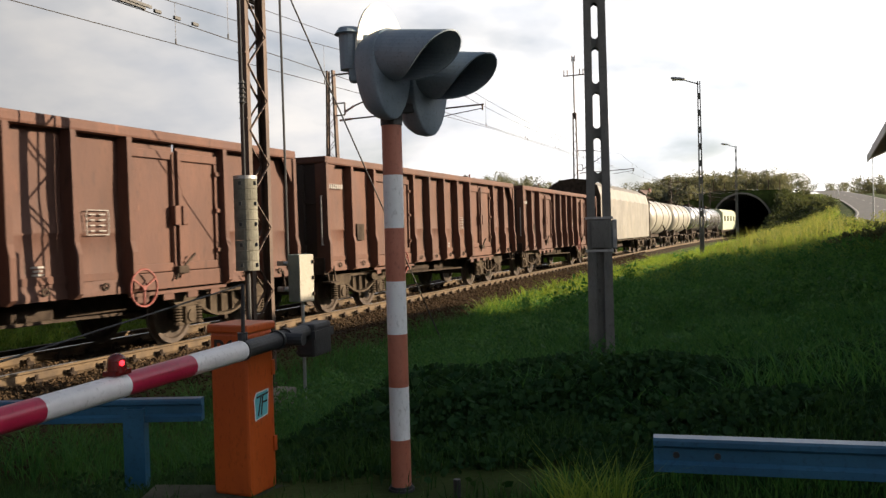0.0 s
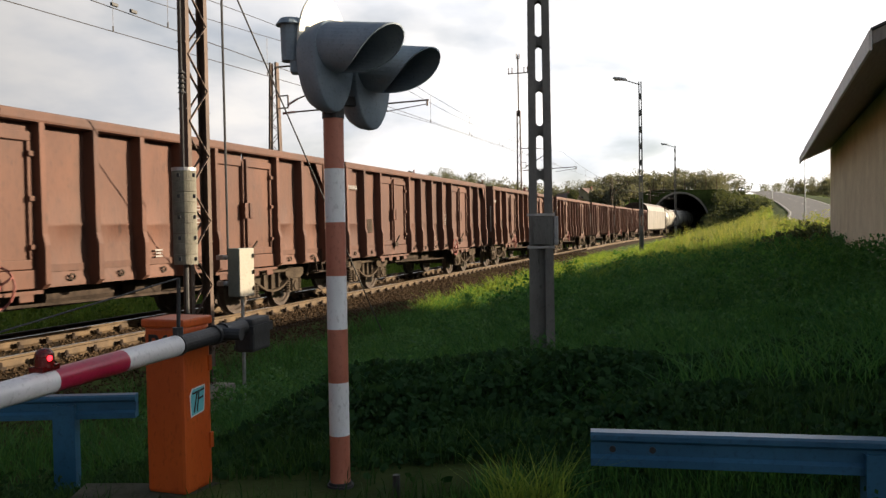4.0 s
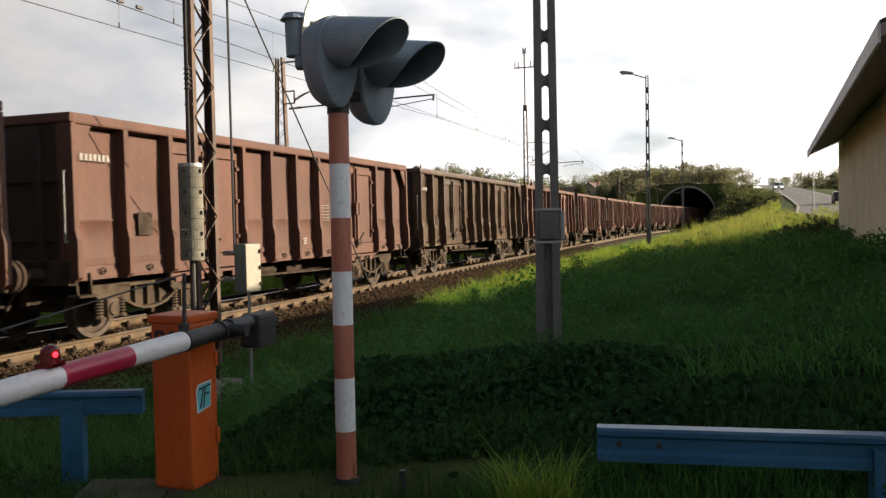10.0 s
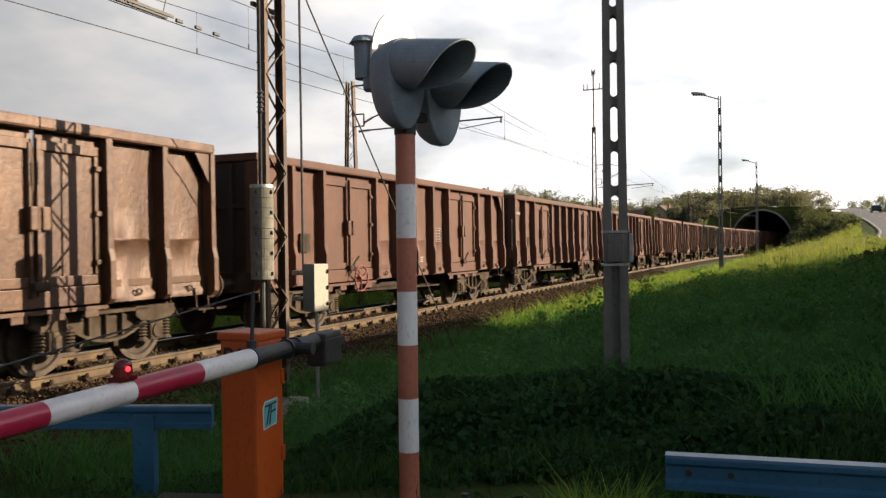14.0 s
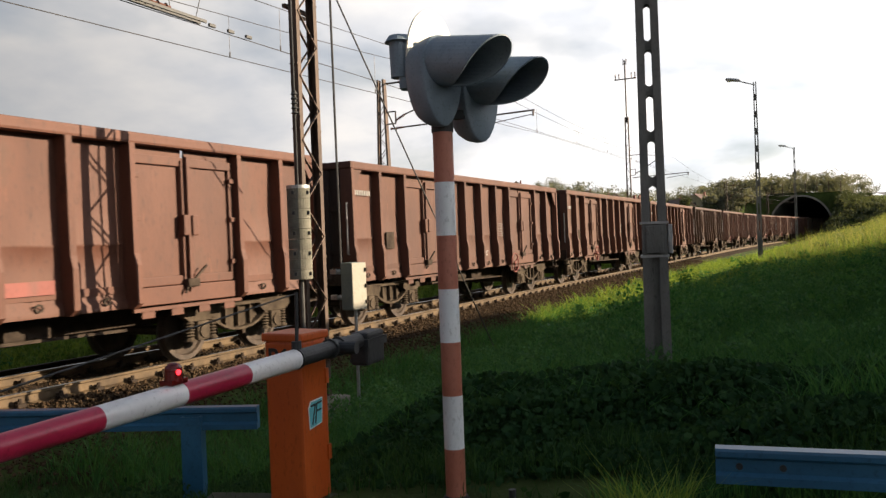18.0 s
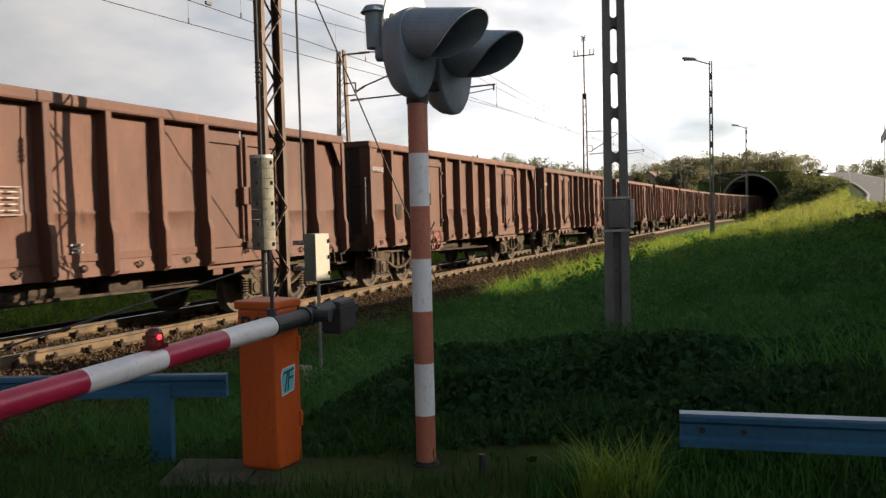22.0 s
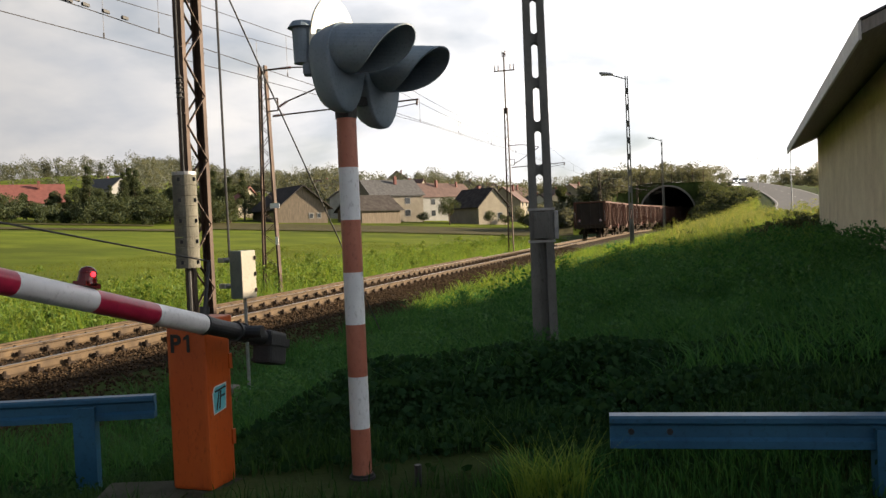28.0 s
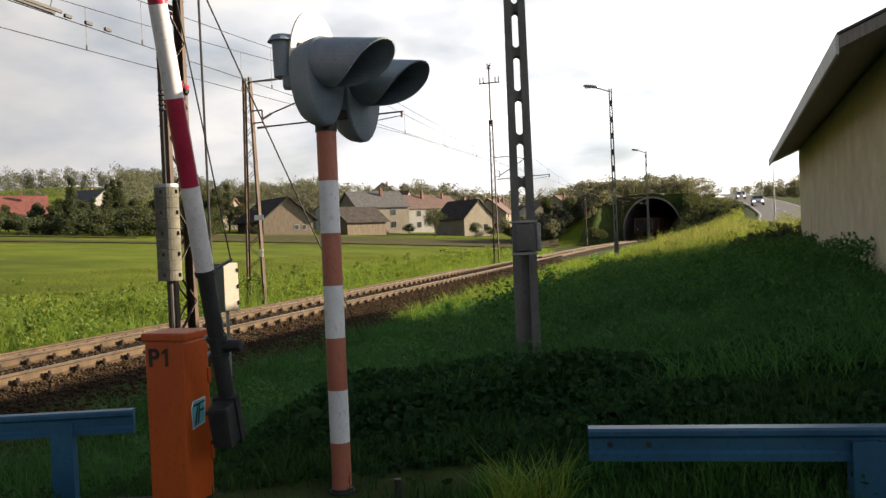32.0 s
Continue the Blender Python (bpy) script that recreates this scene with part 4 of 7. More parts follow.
def tank_wagon(mat, label):
    w = empty("tank_wagon", label, "tank wagon", group="tank wagons of the train")
    b = bmesh.new()
    R, H, zc = 1.40, 5.5, 2.45
    prof = [(-H - 0.5, 0.02), (-H - 0.42, 0.6), (-H - 0.2, 1.1), (-H, R)] + [(-H + 2 * H * i / 8, R) for i in range(1, 8)] + [(H, R), (H + 0.2, 1.1), (H + 0.42, 0.6), (H + 0.5, 0.02)]
    rings = [[b.verts.new((x, r * math.cos(2 * math.pi * k / 28), zc + r * math.sin(2 * math.pi * k / 28))) for k in range(28)] for x, r in prof]
    for i in range(len(rings) - 1):
        for k in range(28):
            b.faces.new((rings[i][k], rings[i][(k + 1) % 28], rings[i + 1][(k + 1) % 28], rings[i + 1][k]))
    bmesh.ops.recalc_face_normals(b, faces=b.faces)
    part("barrel", b, mat, w, smooth=True)
    for x in (-3.6, 0, 3.6):
        b = bmesh.new()
        tube(b, (x - 0.05, 0, zc), (x + 0.05, 0, zc), R + 0.03, n=28)
        part("hoop", b, UNDER, w)
    b = bmesh.new()
    tube(b, (0, 0, zc + R - 0.05), (0, 0, zc + R + 0.3), 0.35, n=16)
    box(b, (0, 0, zc + R + 0.12), (3.0, 0.9, 0.04))
    part("dome", b, UNDER, w)
    b = bmesh.new()
    bar(b, (0.6, -R - 0.08, 1.2), (0.6, -0.5, zc + R + 0.1), 0.05, 0.05)
    bar(b, (1.0, -R - 0.08, 1.2), (1.0, -0.5, zc + R + 0.1), 0.05, 0.05)
    part("ladder", b, UNDER, w)
    b = bmesh.new()
    box(b, (0, 0, 1.0), (12.4, 0.9, 0.24))
    for x in (-4.6, 4.6):
        box(b, (x, 0, 1.15), (0.5, 2.2, 0.5))
    part("underframe", b, UNDER, w)
    buffers(w, 6.2)
    for x in (-4.2, 4.2):
        bogie(w, x)
    return w


def van():
    w = empty("escort_van", "pale green box van with a curved roof", "freight wagon")
    b = bmesh.new()
    prof = [(-1.4, 1.1), (-1.4, 3.4), (-1.0, 3.8), (0, 3.95), (1.0, 3.8), (1.4, 3.4), (1.4, 1.1)]
    prism(b, prof, -6.0, 6.0, Matrix.Rotation(math.pi / 2, 4, "Z"))
    part("body", b, VAN_GREEN, w)
    for x in (-4.2, -1.4, 1.4, 4.2):
        for y in (1, -1):
            b = bmesh.new()
            box(b, (x, y * 1.41, 2.6), (0.9, 0.05, 0.7), bevel=0.02)
            part("window", b, PANE, w)
    b = bmesh.new()
    box(b, (0, 0, 1.0), (12.0, 2.4, 0.24))
    part("underframe", b, UNDER, w)
    buffers(w, 6.0)
    for x in (-4.0, 4.0):
        bogie(w, x)
    return w


# The rear end of the last wagon, metres along the track, by time.
REAR = [(0, -347.83), (3, -302.93), (6, -258.03), (9, -213.60), (11, -184.23), (13, -154.73), (16, -111.13), (19, -67.53), (21, -38.23), (23, -8.93), (24, 5.37), (25.3, 23.67),
        (28, 64.17), (30, 93.47), (32, 122.77)]
wagons = []  # thing, its middle measured ahead of the train's rear end
kinds = [open_wagon(RUST, label="oxide red open freight wagon with ribbed steel sides", wheel_at=-2.9, marks=11),
         open_wagon(RUST_B, label="faded brown open freight wagon with ribbed steel sides", wheel_at=2.2, marks=23),
         open_wagon(RUST_C, label="open freight wagon, paint worn to pale bare steel", marks=37),
         open_wagon(RUST_D, label="bright oxide red open freight wagon with ribbed sides", wheel_at=-2.9),
         open_wagon(RUST_B, label="brown open freight wagon with one fresh red panel", marks=51, red_bay=0),
         open_wagon(RUST_E, label="open freight wagon, dented and worn brown paint", marks=63)]
order = [1, 4, 0, 1, 0, 3, 1, 0, 0, 5, 0, 1, 0, 0, 1, 2, 0, 1, 0, 3, 0, 1, 0, 0, 1, 0, 1]
used = set()
for i, k in enumerate(order):
    ob = kinds[k] if k not in used else copy_thing(kinds[k], Matrix())
    used.add(k)
    wagons.append((ob, i * PITCH + PITCH / 2))
head = len(order) * PITCH
tarp = tarp_wagon()
wagons.append((tarp, head + 9.2))
head += 18.4
tank1 = tank_wagon(TANK, "dirty pale tank wagon")
wagons.append((tank1, head + 6.9))
wagons.append((copy_thing(tank1, Matrix()), head + 13.8 + 6.9))
tank2 = tank_wagon(TANK_STEEL, "shiny stainless tank wagon")
for q in range(2, 4):
    wagons.append((tank2 if q == 2 else copy_thing(tank2, Matrix()), head + 13.8 * q + 6.9))
head += 13.8 * 4
wagons.append((van(), head + 6.6))

# tail boards on the last wagon's end wall
for y in (0.95, -0.95):
    b = boxed((-6.50, y, 1.62), (0.02, 0.17, 0.17), 0.004)
    board = part("tail_board", b, SIGWHITE, wagons[0][0], "white and red tail board")
    for k in (-1, 1):
        b = bmesh.new()
        prism(b, [(-0.075, 0.0), (0.075, -0.07), (0.075, 0.07)], -6.516, -6.511, Matrix.Translation((0, y, 1.62)) @ Matrix(((0, 1, 0, 0), (k, 0, 0, 0), (0, 0, 1, 0), (0, 0, 0, 1))))
        part("red_field", b, BOOMRED, board)

# ---- the crossing signal ----
def blob(bm, c, size, m=None, nu=16, nv=10, power=0.6):
    """A rounded box: a sphere pushed towards a cube."""
    m = m or Matrix()
    ring = []
    for j in range(nv + 1):
        v = math.pi * j / nv - math.pi / 2
        row = []
        for i in range(nu):
            u = 2 * math.pi * i / nu
            f = lambda a: math.copysign(abs(a) ** power, a)
            row.append(bm.verts.new(m @ Vector((c[0] + size[0] / 2 * f(math.cos(v)) * f(math.cos(u)), c[1] + size[1] / 2 * f(math.cos(v)) * f(math.sin(u)), c[2] + size[2] / 2 * f(math.sin(v))))))
        ring.append(row)
    for j in range(nv):
        for i in range(nu):
            bm.faces.new((ring[j][i], ring[j][(i + 1) % nu], ring[j + 1][(i + 1) % nu], ring[j + 1][i]))
    bmesh.ops.remove_doubles(bm, verts=bm.verts, dist=1e-5)
    bmesh.ops.recalc_face_normals(bm, faces=bm.faces)
    return bm


POLE = Vector((-0.30, 4.78, 0.0))
signal = empty("crossing_signal", "level crossing signal on a red and white banded pole", "signal", Matrix.Translation(POLE))
for i in range(7):
    b = bmesh.new()
    tube(b, (0, 0, 0.3 * i), (0, 0, 0.3 * (i + 1)), 0.057, n=24, caps=False)
    part("band", b, SIGRED if i % 2 == 0 else SIGWHITE, signal, smooth=True)
b = bmesh.new()
tube(b, (0, 0, -0.15), (0, 0, 0.02), 0.075, n=20)
tube(b, (0, 0, 0.0), (0, 0, 0.035), 0.066, n=20)
part("foot_collar", b, SIGBLACK, signal)
b = bmesh.new()
tube(b, (0, 0, 2.08), (0, 0, 2.2), 0.062, n=20)
part("head_socket", b, SIGBLACK, signal)


def lamp_unit(m):
    """One lamp head: local x is the way the lamp shines."""
    b = bmesh.new()
    n = 28
    # oval housing, bowl-shaped below
    rings = []
    for x, k in ((-0.15, 0.60), (-0.135, 0.85), (-0.08, 0.95), (-0.01, 1.0), (0.03, 1.0), (0.04, 0.97)):
        row = []
        for i in range(n):
            a = 2 * math.pi * i / n
            w, h = 0.145 * math.cos(a), math.sin(a)
            zz = h * (0.16 if h > 0 else 0.34)
            row.append(b.verts.new((x, w * k, zz * k)))
        rings.append(row)
    for j in range(len(rings) - 1):
        for i in range(n):
            b.faces.new((rings[j][i], rings[j][(i + 1) % n], rings[j + 1][(i + 1) % n], rings[j + 1][i]))
    b.faces.new(rings[0][::-1])
    b.faces.new(rings[-1])
    bmesh.ops.recalc_face_normals(b, faces=b.faces)
    bmesh.ops.transform(b, matrix=m, verts=b.verts)
    housing = part("housing", b, SIGGREY, signal, smooth=True)
    b = bmesh.new()
    r, n = 0.135, 36
    nod = Matrix.Rotation(radians(9), 4, "Y")
    lo, hi = math.radians(-90), math.radians(270)
    inner, outer = [], []
    for i in range(n + 1):
        a = lo + (hi - lo) * i / n
        ln = 0.05 + 0.40 * max(0.0, 0.5 + 0.5 * math.sin(a)) ** 0.4
        for ring, rr in ((outer, r), (inner, r - 0.008)):
            ring.append((b.verts.new((0.03, rr * math.cos(a), 0.02 + rr * math.sin(a))), b.verts.new((0.03 + ln, rr * 0.97 * math.cos(a), 0.012 + rr * 0.97 * math.sin(a)))))
    for i in range(n):
        b.faces.new((outer[i][0], outer[i][1], outer[i + 1][1], outer[i + 1][0]))
        b.faces.new((inner[i][0], inner[i + 1][0], inner[i + 1][1], inner[i][1]))
        b.faces.new((outer[i][1], inner[i][1], inner[i + 1][1], outer[i + 1][1]))
    bmesh.ops.transform(b, matrix=m @ nod, verts=b.verts)
    part("visor", b, SIGGREY, housing)
    b = bmesh.new()
    tube(b, (0.045, 0, 0.02), (0.06, 0, 0.02), 0.115, 0.09, 24)
    bmesh.ops.transform(b, matrix=m, verts=b.verts)
    part("lens", b, LENS, housing, "unlit dark red lens")


LAMP_TURN = Matrix.Rotation(radians(SIG_TURN), 4, "Z")
for x, y, z in ((0.0, -0.12, 2.435), (0.195, 0.15, 2.37)):
    lamp_unit(Matrix.Translation((x, y, z)) @ LAMP_TURN)
b = bmesh.new()
bar(b, (-0.05, -0.10, 2.17), (0.16, 0.14, 2.19), 0.06, 0.05)
part("cross_arm", b, SIGBLACK, signal)
b = bmesh.new()
prism(b, [(0.172 * math.cos(2 * math.pi * i / 32), 0.28 * math.sin(2 * math.pi * i / 32)) for i in range(32)], -0.008, 0.008,
      Matrix.Translation((-0.055, 0.05, 2.505)) @ Matrix.Rotation(radians(44), 4, "Z"))
part("backboard", b, PALE, signal, "cream oval backboard", smooth=False)
b = bmesh.new()
tube(b, (-0.225, 0.0, 2.40), (-0.225, 0.0, 2.60), 0.055, 0.06, 16)
tube(b, (-0.225, 0.0, 2.60), (-0.225, 0.0, 2.635), 0.085, 0.06, 18)
box(b, (-0.17, 0, 2.46), (0.12, 0.09, 0.26), bevel=0.015)
part("bell", b, SIGGREY, signal, "grey warning bell with a brimmed cap")

# ---- the barrier ----
CAB = Matrix.Translation((-1.225, 4.90, 0.0)) @ Matrix.Rotation(radians(CAB_TURN), 4, "Z")
barrier = empty("barrier", "orange barrier drive cabinet with a red and white boom", "barrier", CAB)
b = boxed((0, 0, 0.46), (0.26, 0.25, 0.94), 0.02)
part("cabinet", b, ORANGE, barrier)
b = boxed((0, 0, 0.95), (0.285, 0.275, 0.05), 0.012)
part("cap", b, ORANGE, barrier)
b = boxed((0, 0, -0.05), (0.31, 0.30, 0.08), 0.01)
part("plinth", b, MOSSY, barrier)


def letters(name, text, size, m, mat, parent, extrude=0.002):
    cu = bpy.data.curves.new(name, "FONT")
    cu.body, cu.size, cu.extrude, cu.align_x, cu.offset = text, size, extrude, "CENTER", 0.0035
    ob = new(name + "_curve", cu)
    bpy.context.view_layer.update()
    me = bpy.data.meshes.new_from_object(ob)
    bpy.data.objects.remove(ob)
    me.materials.clear()
    me.materials.append(mat)
    o = new(name, me)
    o.parent = parent
    o.matrix_basis = m
    return o


FRONT = Matrix.Rotation(radians(90), 4, "X")
letters("lettering", "P", 0.145, Matrix.Translation((-0.068, -0.127, 0.785)) @ FRONT, INK, barrier)
part("lettering", prism(bmesh.new(), [(0.012, 0.785), (0.030, 0.785), (0.030, 0.887), (0.016, 0.887), (-0.008, 0.868), (-0.008, 0.852), (0.012, 0.862)], -0.1315, -0.1275), INK, barrier)
SM = Matrix.Translation((0.1325, -0.01, 0.50)) @ Matrix.Rotation(radians(90), 4, "Z")
EDGE = [(-0.062, -0.085), (0.060, -0.065), (0.072, 0.085), (-0.048, 0.077), (-0.070, 0.040)]
sticker = part("sticker", prism(bmesh.new(), EDGE, -0.001, 0.001, SM), SIGWHITE, barrier, "turquoise maker's sticker")
part("field", prism(bmesh.new(), [(x * 0.88, z * 0.91) for x, z in EDGE], -0.0022, -0.001, SM), TEAL, sticker)
b = bmesh.new()
for x0, z0, x1, z1 in ((-0.043, 0.048, -0.004, 0.053), (-0.004, 0.053, -0.034, -0.055), (0.012, 0.054, 0.056, 0.061), (0.012, 0.054, -0.006, -0.052), (0.008, 0.012, 0.046, 0.017)):
    d = Vector((x1 - x0, z1 - z0)).normalized() * 0.0055
    prism(b, [(x0 - d.y - d.x, z0 + d.x - d.y), (x0 + d.y - d.x, z0 - d.x - d.y), (x1 + d.y + d.x, z1 - d.x + d.y), (x1 - d.y + d.x, z1 + d.x + d.y)], -0.0034, -0.0022, SM)
part("mark", b, INK, sticker)
for z in (0.25, 0.70):
    part("hinge", boxed((0.135, 0.11, z), (0.012, 0.03, 0.09), 0.003), ORANGE, barrier)

PIVOT = Vector((-0.950, 4.706, 0.895))
BOOM_TURN = Matrix.Rotation(radians(-104.43), 4, "Z")
boom = empty("barrier_boom", "red and white striped barrier boom with a black counterweight", "barrier", Matrix.Translation(PIVOT) @ BOOM_TURN)
BOOM_ANGLE = [(0, 0.3), (26.0, 0.3), (26.9, 0.3), (27.2, -2.4), (27.5, -7.0), (28, -12.9), (28.5, -19.1), (29, -27.3), (29.5, -37.6), (30, -46.3), (30.5, -55.6), (31, -63.0), (31.5, -70.1), (32, -74.6)]
b = bmesh.new()
tube(b, (-0.30, 0, 0), (0.4476, 0, 0), 0.046, n=18)
part("root_tube", b, SIGBLACK, boom, "black steel root tube", smooth=False)
u, red = 0.4476, False
while u < 5.6:
    b = bmesh.new()
    r0, r1 = 0.054 - 0.004 * u, 0.054 - 0.004 * (u + 0.4653)
    tube(b, (u, 0, 0), (u + 0.4653, 0, 0), r0, r1, n=20, caps=u > 5.1)
    part("stripe", b, BOOMRED if red else BOOMWHITE, boom, smooth=u <= 5.1)
    u, red = u + 0.4653, not red
for x in (-0.05, 0.05, 0.43):
    part("clamp", tube(bmesh.new(), (x - 0.012, 0, 0), (x + 0.012, 0, 0), 0.056, n=18), SIGBLACK, boom)
for x in (-0.05, 0.05):
    part("bolt", tube(bmesh.new(), (x, -0.068, 0), (x, -0.045, 0), 0.018, n=6), GALV, boom)
b = boxed((-0.44, 0, -0.055), (0.25, 0.12, 0.20), 0.02)
box(b, (-0.44, 0, -0.02), (0.28, 0.14, 0.05))
for x in (-0.53, -0.35):
    for z in (-0.13, 0.01):
        tube(b, (x, -0.075, z), (x, -0.058, z), 0.012, n=6)
part("counterweight", b, SIGBLACK, boom, "black counterweight with bolts")
b = bmesh.new()
box(b, (1.41, 0, 0.058), (0.10, 0.06, 0.02))
tube(b, (1.41, 0, 0.06), (1.41, 0, 0.10), 0.04, 0.036, 16)
blob(b, (1.41, 0, 0.105), (0.072, 0.072, 0.06), power=1.0)
lamp_ = part("warning_lamp", b, REDLAMP, boom, "small red warning lamp")
b = bmesh.new()
blob(b, (1.425, 0.036, 0.098), (0.022, 0.018, 0.022), power=1.0, nu=10, nv=8)
part("lit_bulb", b, REDGLOW, lamp_)
b = bmesh.new()
tube(b, (0.0, 0.0, 0.0), (0.0, 0.14, 0), 0.035, n=12)
part("axle", b, SIGBLACK, boom)

b = bmesh.new()
tube(b, (0.42, 0.0, 0.0), (0.40, 0.0, 0.34), 0.010, n=10)
tube(b, (0.42, 0.0, 0.04), (0.42, 0.0, 0.09), 0.026, n=10)
part("strut", b, SIGBLACK, boom, "thin black stay strut")
b = bmesh.new()
tube(b, (0.40, 0.0, 0.335), (3.7, 0.0, 0.045), 0.004, n=6)
part("stay_wire", b, CABLE, boom, "steel stay wire")


def guard_rail(p, q, posts, name_label, post_drop):
    p, q = Vector(p), Vector(q)
    g = empty("guard_rail", name_label, "guard rail", group="blue guard rails")
    d = (q - p).normalized()
    side = Vector((d.y, -d.x, 0))
    sec = [(0.0, 0.0), (0.075, 0.0), (0.08, -0.012), (0.08, -0.035), (0.06, -0.05), (0.06, -0.105), (0.08, -0.12), (0.08, -0.155), (0.0, -0.155)]
    vs = [tuple(p + side * a + Vector((0, 0, z))) for a, z in sec] + [tuple(q + side * a + Vector((0, 0, z))) for a, z in sec]
    n = len(sec)
    fs = [(i, (i + 1) % n, n + (i + 1) % n, n + i) for i in range(n)] + [tuple(range(n))[::-1], tuple(range(n, 2 * n))]
    mesh_from("beam", vs, fs, BLUE, g)
    for u in (0.10, 0.28):
        b = bmesh.new()
        c = p + d * u + side * 0.058 + Vector((0, 0, -0.078))
        tube(b, c, c + side * 0.012, 0.015, n=10)
        part("bolt_hole", b, SIGBLACK, g)
    for u in posts:
        c = p + d * u + side * 0.10 - Vector((0, 0, 0.03))
        # a channel: front web and two flanges turned back
        m = Matrix.Translation(c) @ Matrix.Rotation(math.atan2(d.y, d.x), 4, "Z")
        ring = [(-0.07, -0.006), (0.07, -0.006), (0.07, 0.09), (0.058, 0.09), (0.058, 0.006), (-0.058, 0.006), (-0.058, 0.09), (-0.07, 0.09)]
        vs = [tuple(m @ Vector((x, y, z))) for z in (-post_drop - 0.03, -0.03) for x, y in ring]
        fs = [(i, (i + 1) % 8, 8 + (i + 1) % 8, 8 + i) for i in range(8)] + [(0, 5, 4, 1), (1, 4, 3, 2), (0, 7, 6, 5), (8, 9, 12, 13), (9, 10, 11, 12), (8, 13, 14, 15)]
        mesh_from("post", vs, fs, BLUE, g)
    return g


guard_rail((0.955, 3.965, 0.50), (4.4, 3.15, 0.50), (1.25, 3.2), "blue painted steel guard rail beside the crossing road", 0.75)
guard_rail((-4.6, 5.62, 0.415), (-1.73, 5.74, 0.385), (0.7, 2.42), "blue painted steel guard rail behind the barrier", 0.85)

slabs = empty("paving_slabs", "weathered concrete slabs round the signal foot", "paving", kind="structure")
r_ = random.Random(5)
for i in range(5):
    b = boxed((0, 0, 0), (0.48, 0.48, 0.06), 0.012)
    o = part("slab", b, MOSSY, slabs)
    o.matrix_basis = pose(-1.55 + 0.5 * i, 4.74 + r_.uniform(-0.02, 0.02), -0.035 + r_.uniform(-0.012, 0.006), r_.uniform(-2, 2), r_.uniform(-2, 2), r_.uniform(-3, 3))
stub = empty("marker_stub", "short dark metal stub in the grass", "post")
part("stake", tube(bmesh.new(), (0.02, 4.55, -0.1), (0.02, 4.55, 0.13), 0.02, n=8), SIGBLACK, stub)

# ---- lattice masts ----
def lattice(ob, base, top, half0, half1, deep, step, leg=0.05, mat=STEEL, turn=0.0):
    """Two pairs of legs with zigzag lacing; half0 and half1: half the spread across the track at foot and head."""
    h = top - base
    m = Matrix.Rotation(turn, 4, "Z")
    def leg_at(sx, sy, z):
        k = (z - base) / h
        return m @ Vector((sx * (half0 + (half1 - half0) * k), sy * deep, z))
    for sx in (-1, 1):
        # a channel: web across the mast, two flanges turned inwards
        b = bmesh.new()
        tk = 0.012
        sec = [(0, -deep), (0, deep), (-leg, deep), (-leg, deep - tk), (-tk, deep - tk), (-tk, tk - deep), (-leg, tk - deep), (-leg, -deep)]
        ends = [[b.verts.new(leg_at(sx, 0, z) + m @ Vector((sx * u, v, 0))) for u, v in sec] for z in (base, top)]
        for j in range(8):
            b.faces.new((ends[0][j], ends[0][(j + 1) % 8], ends[1][(j + 1) % 8], ends[1][j]))
        b.faces.new(ends[0])
        b.faces.new(ends[1][::-1])
        bmesh.ops.recalc_face_normals(b, faces=b.faces)
        part("leg", b, mat, ob)
    z, k = base + 0.25, 1
    while z + step < top:
        for sy in (-1, 1):
            part("lacing", bar(bmesh.new(), leg_at(-k * 0.86, sy, z), leg_at(k * 0.86, sy, z + step), 0.03, 0.012), mat, ob)
        z, k = z + step, -k
    z = base + 0.4
    while z < top:
        for sx in (-1, 1):
            part("batten", bar(bmesh.new(), leg_at(sx, -1, z), leg_at(sx, 1, z), 0.04, 0.012), mat, ob)
        z += step * 2


def insulator(bm, p, q, r=0.05, n=7):
    p, q = Vector(p), Vector(q)
    tube(bm, p, q, r * 0.45, n=8)
    for i in range(n):
        c = p + (q - p) * ((i + 0.5) / n)
        d = (q - p).normalized() * 0.012
        tube(bm, c - d, c + d, r, r * 0.6, 12)


WIRE_Z = 5.10   # contact wire above the world's zero
MESS_Z = 6.05
mast = empty("tension_mast", "brown steel lattice mast with concrete tension weights", "mast", frame_at(-1.92, 3.67, 0.0, 0))
lattice(mast, -0.75, 9.2, 0.245, 0.225, 0.06, 0.42, 0.075)
b = bmesh.new()
bar(b, (-0.25, 0.12, 4.62), (0.42, 0.12, 4.62), 0.05, 0.05)
bar(b, (-0.05, 0.12, 4.50), (0.30, 0.12, 4.56), 0.04, 0.04)
part("bracket", b, STEEL, mast)
b = boxed((0, 0, -0.72), (0.7, 0.6, 0.35), 0.03)
part("footing", b, CONCRETE, mast)
weights = empty("tension_weights", "stack of round concrete tension weights hung beside the mast", "counterweight", Matrix.Translation(at(-2.36, 3.80, 0)))
for i in range(9):
    b = bmesh.new()
    z = 1.06 + 0.128 * i
    tube(b, (0, 0, z), (0, 0, z + 0.124), 0.146, n=26)
    part("weight", b, WEIGHT, weights)
    if i % 2 == 0:
        for dx, dy in ((-0.03, -0.138), (0.135, -0.06)):
            part("slot", boxed((dx, dy, z + 0.07), (0.035, 0.035, 0.045), 0.004), SIGBLACK, weights)
b = bmesh.new()
tube(b, (0, 0, -0.2), (0, 0, 1.06), 0.03, n=8)
part("guide_rod", b, CABLE, weights)
b = bmesh.new()
tube(b, (0, 0, 2.20), (0, 0, 9.0), 0.012, n=6)
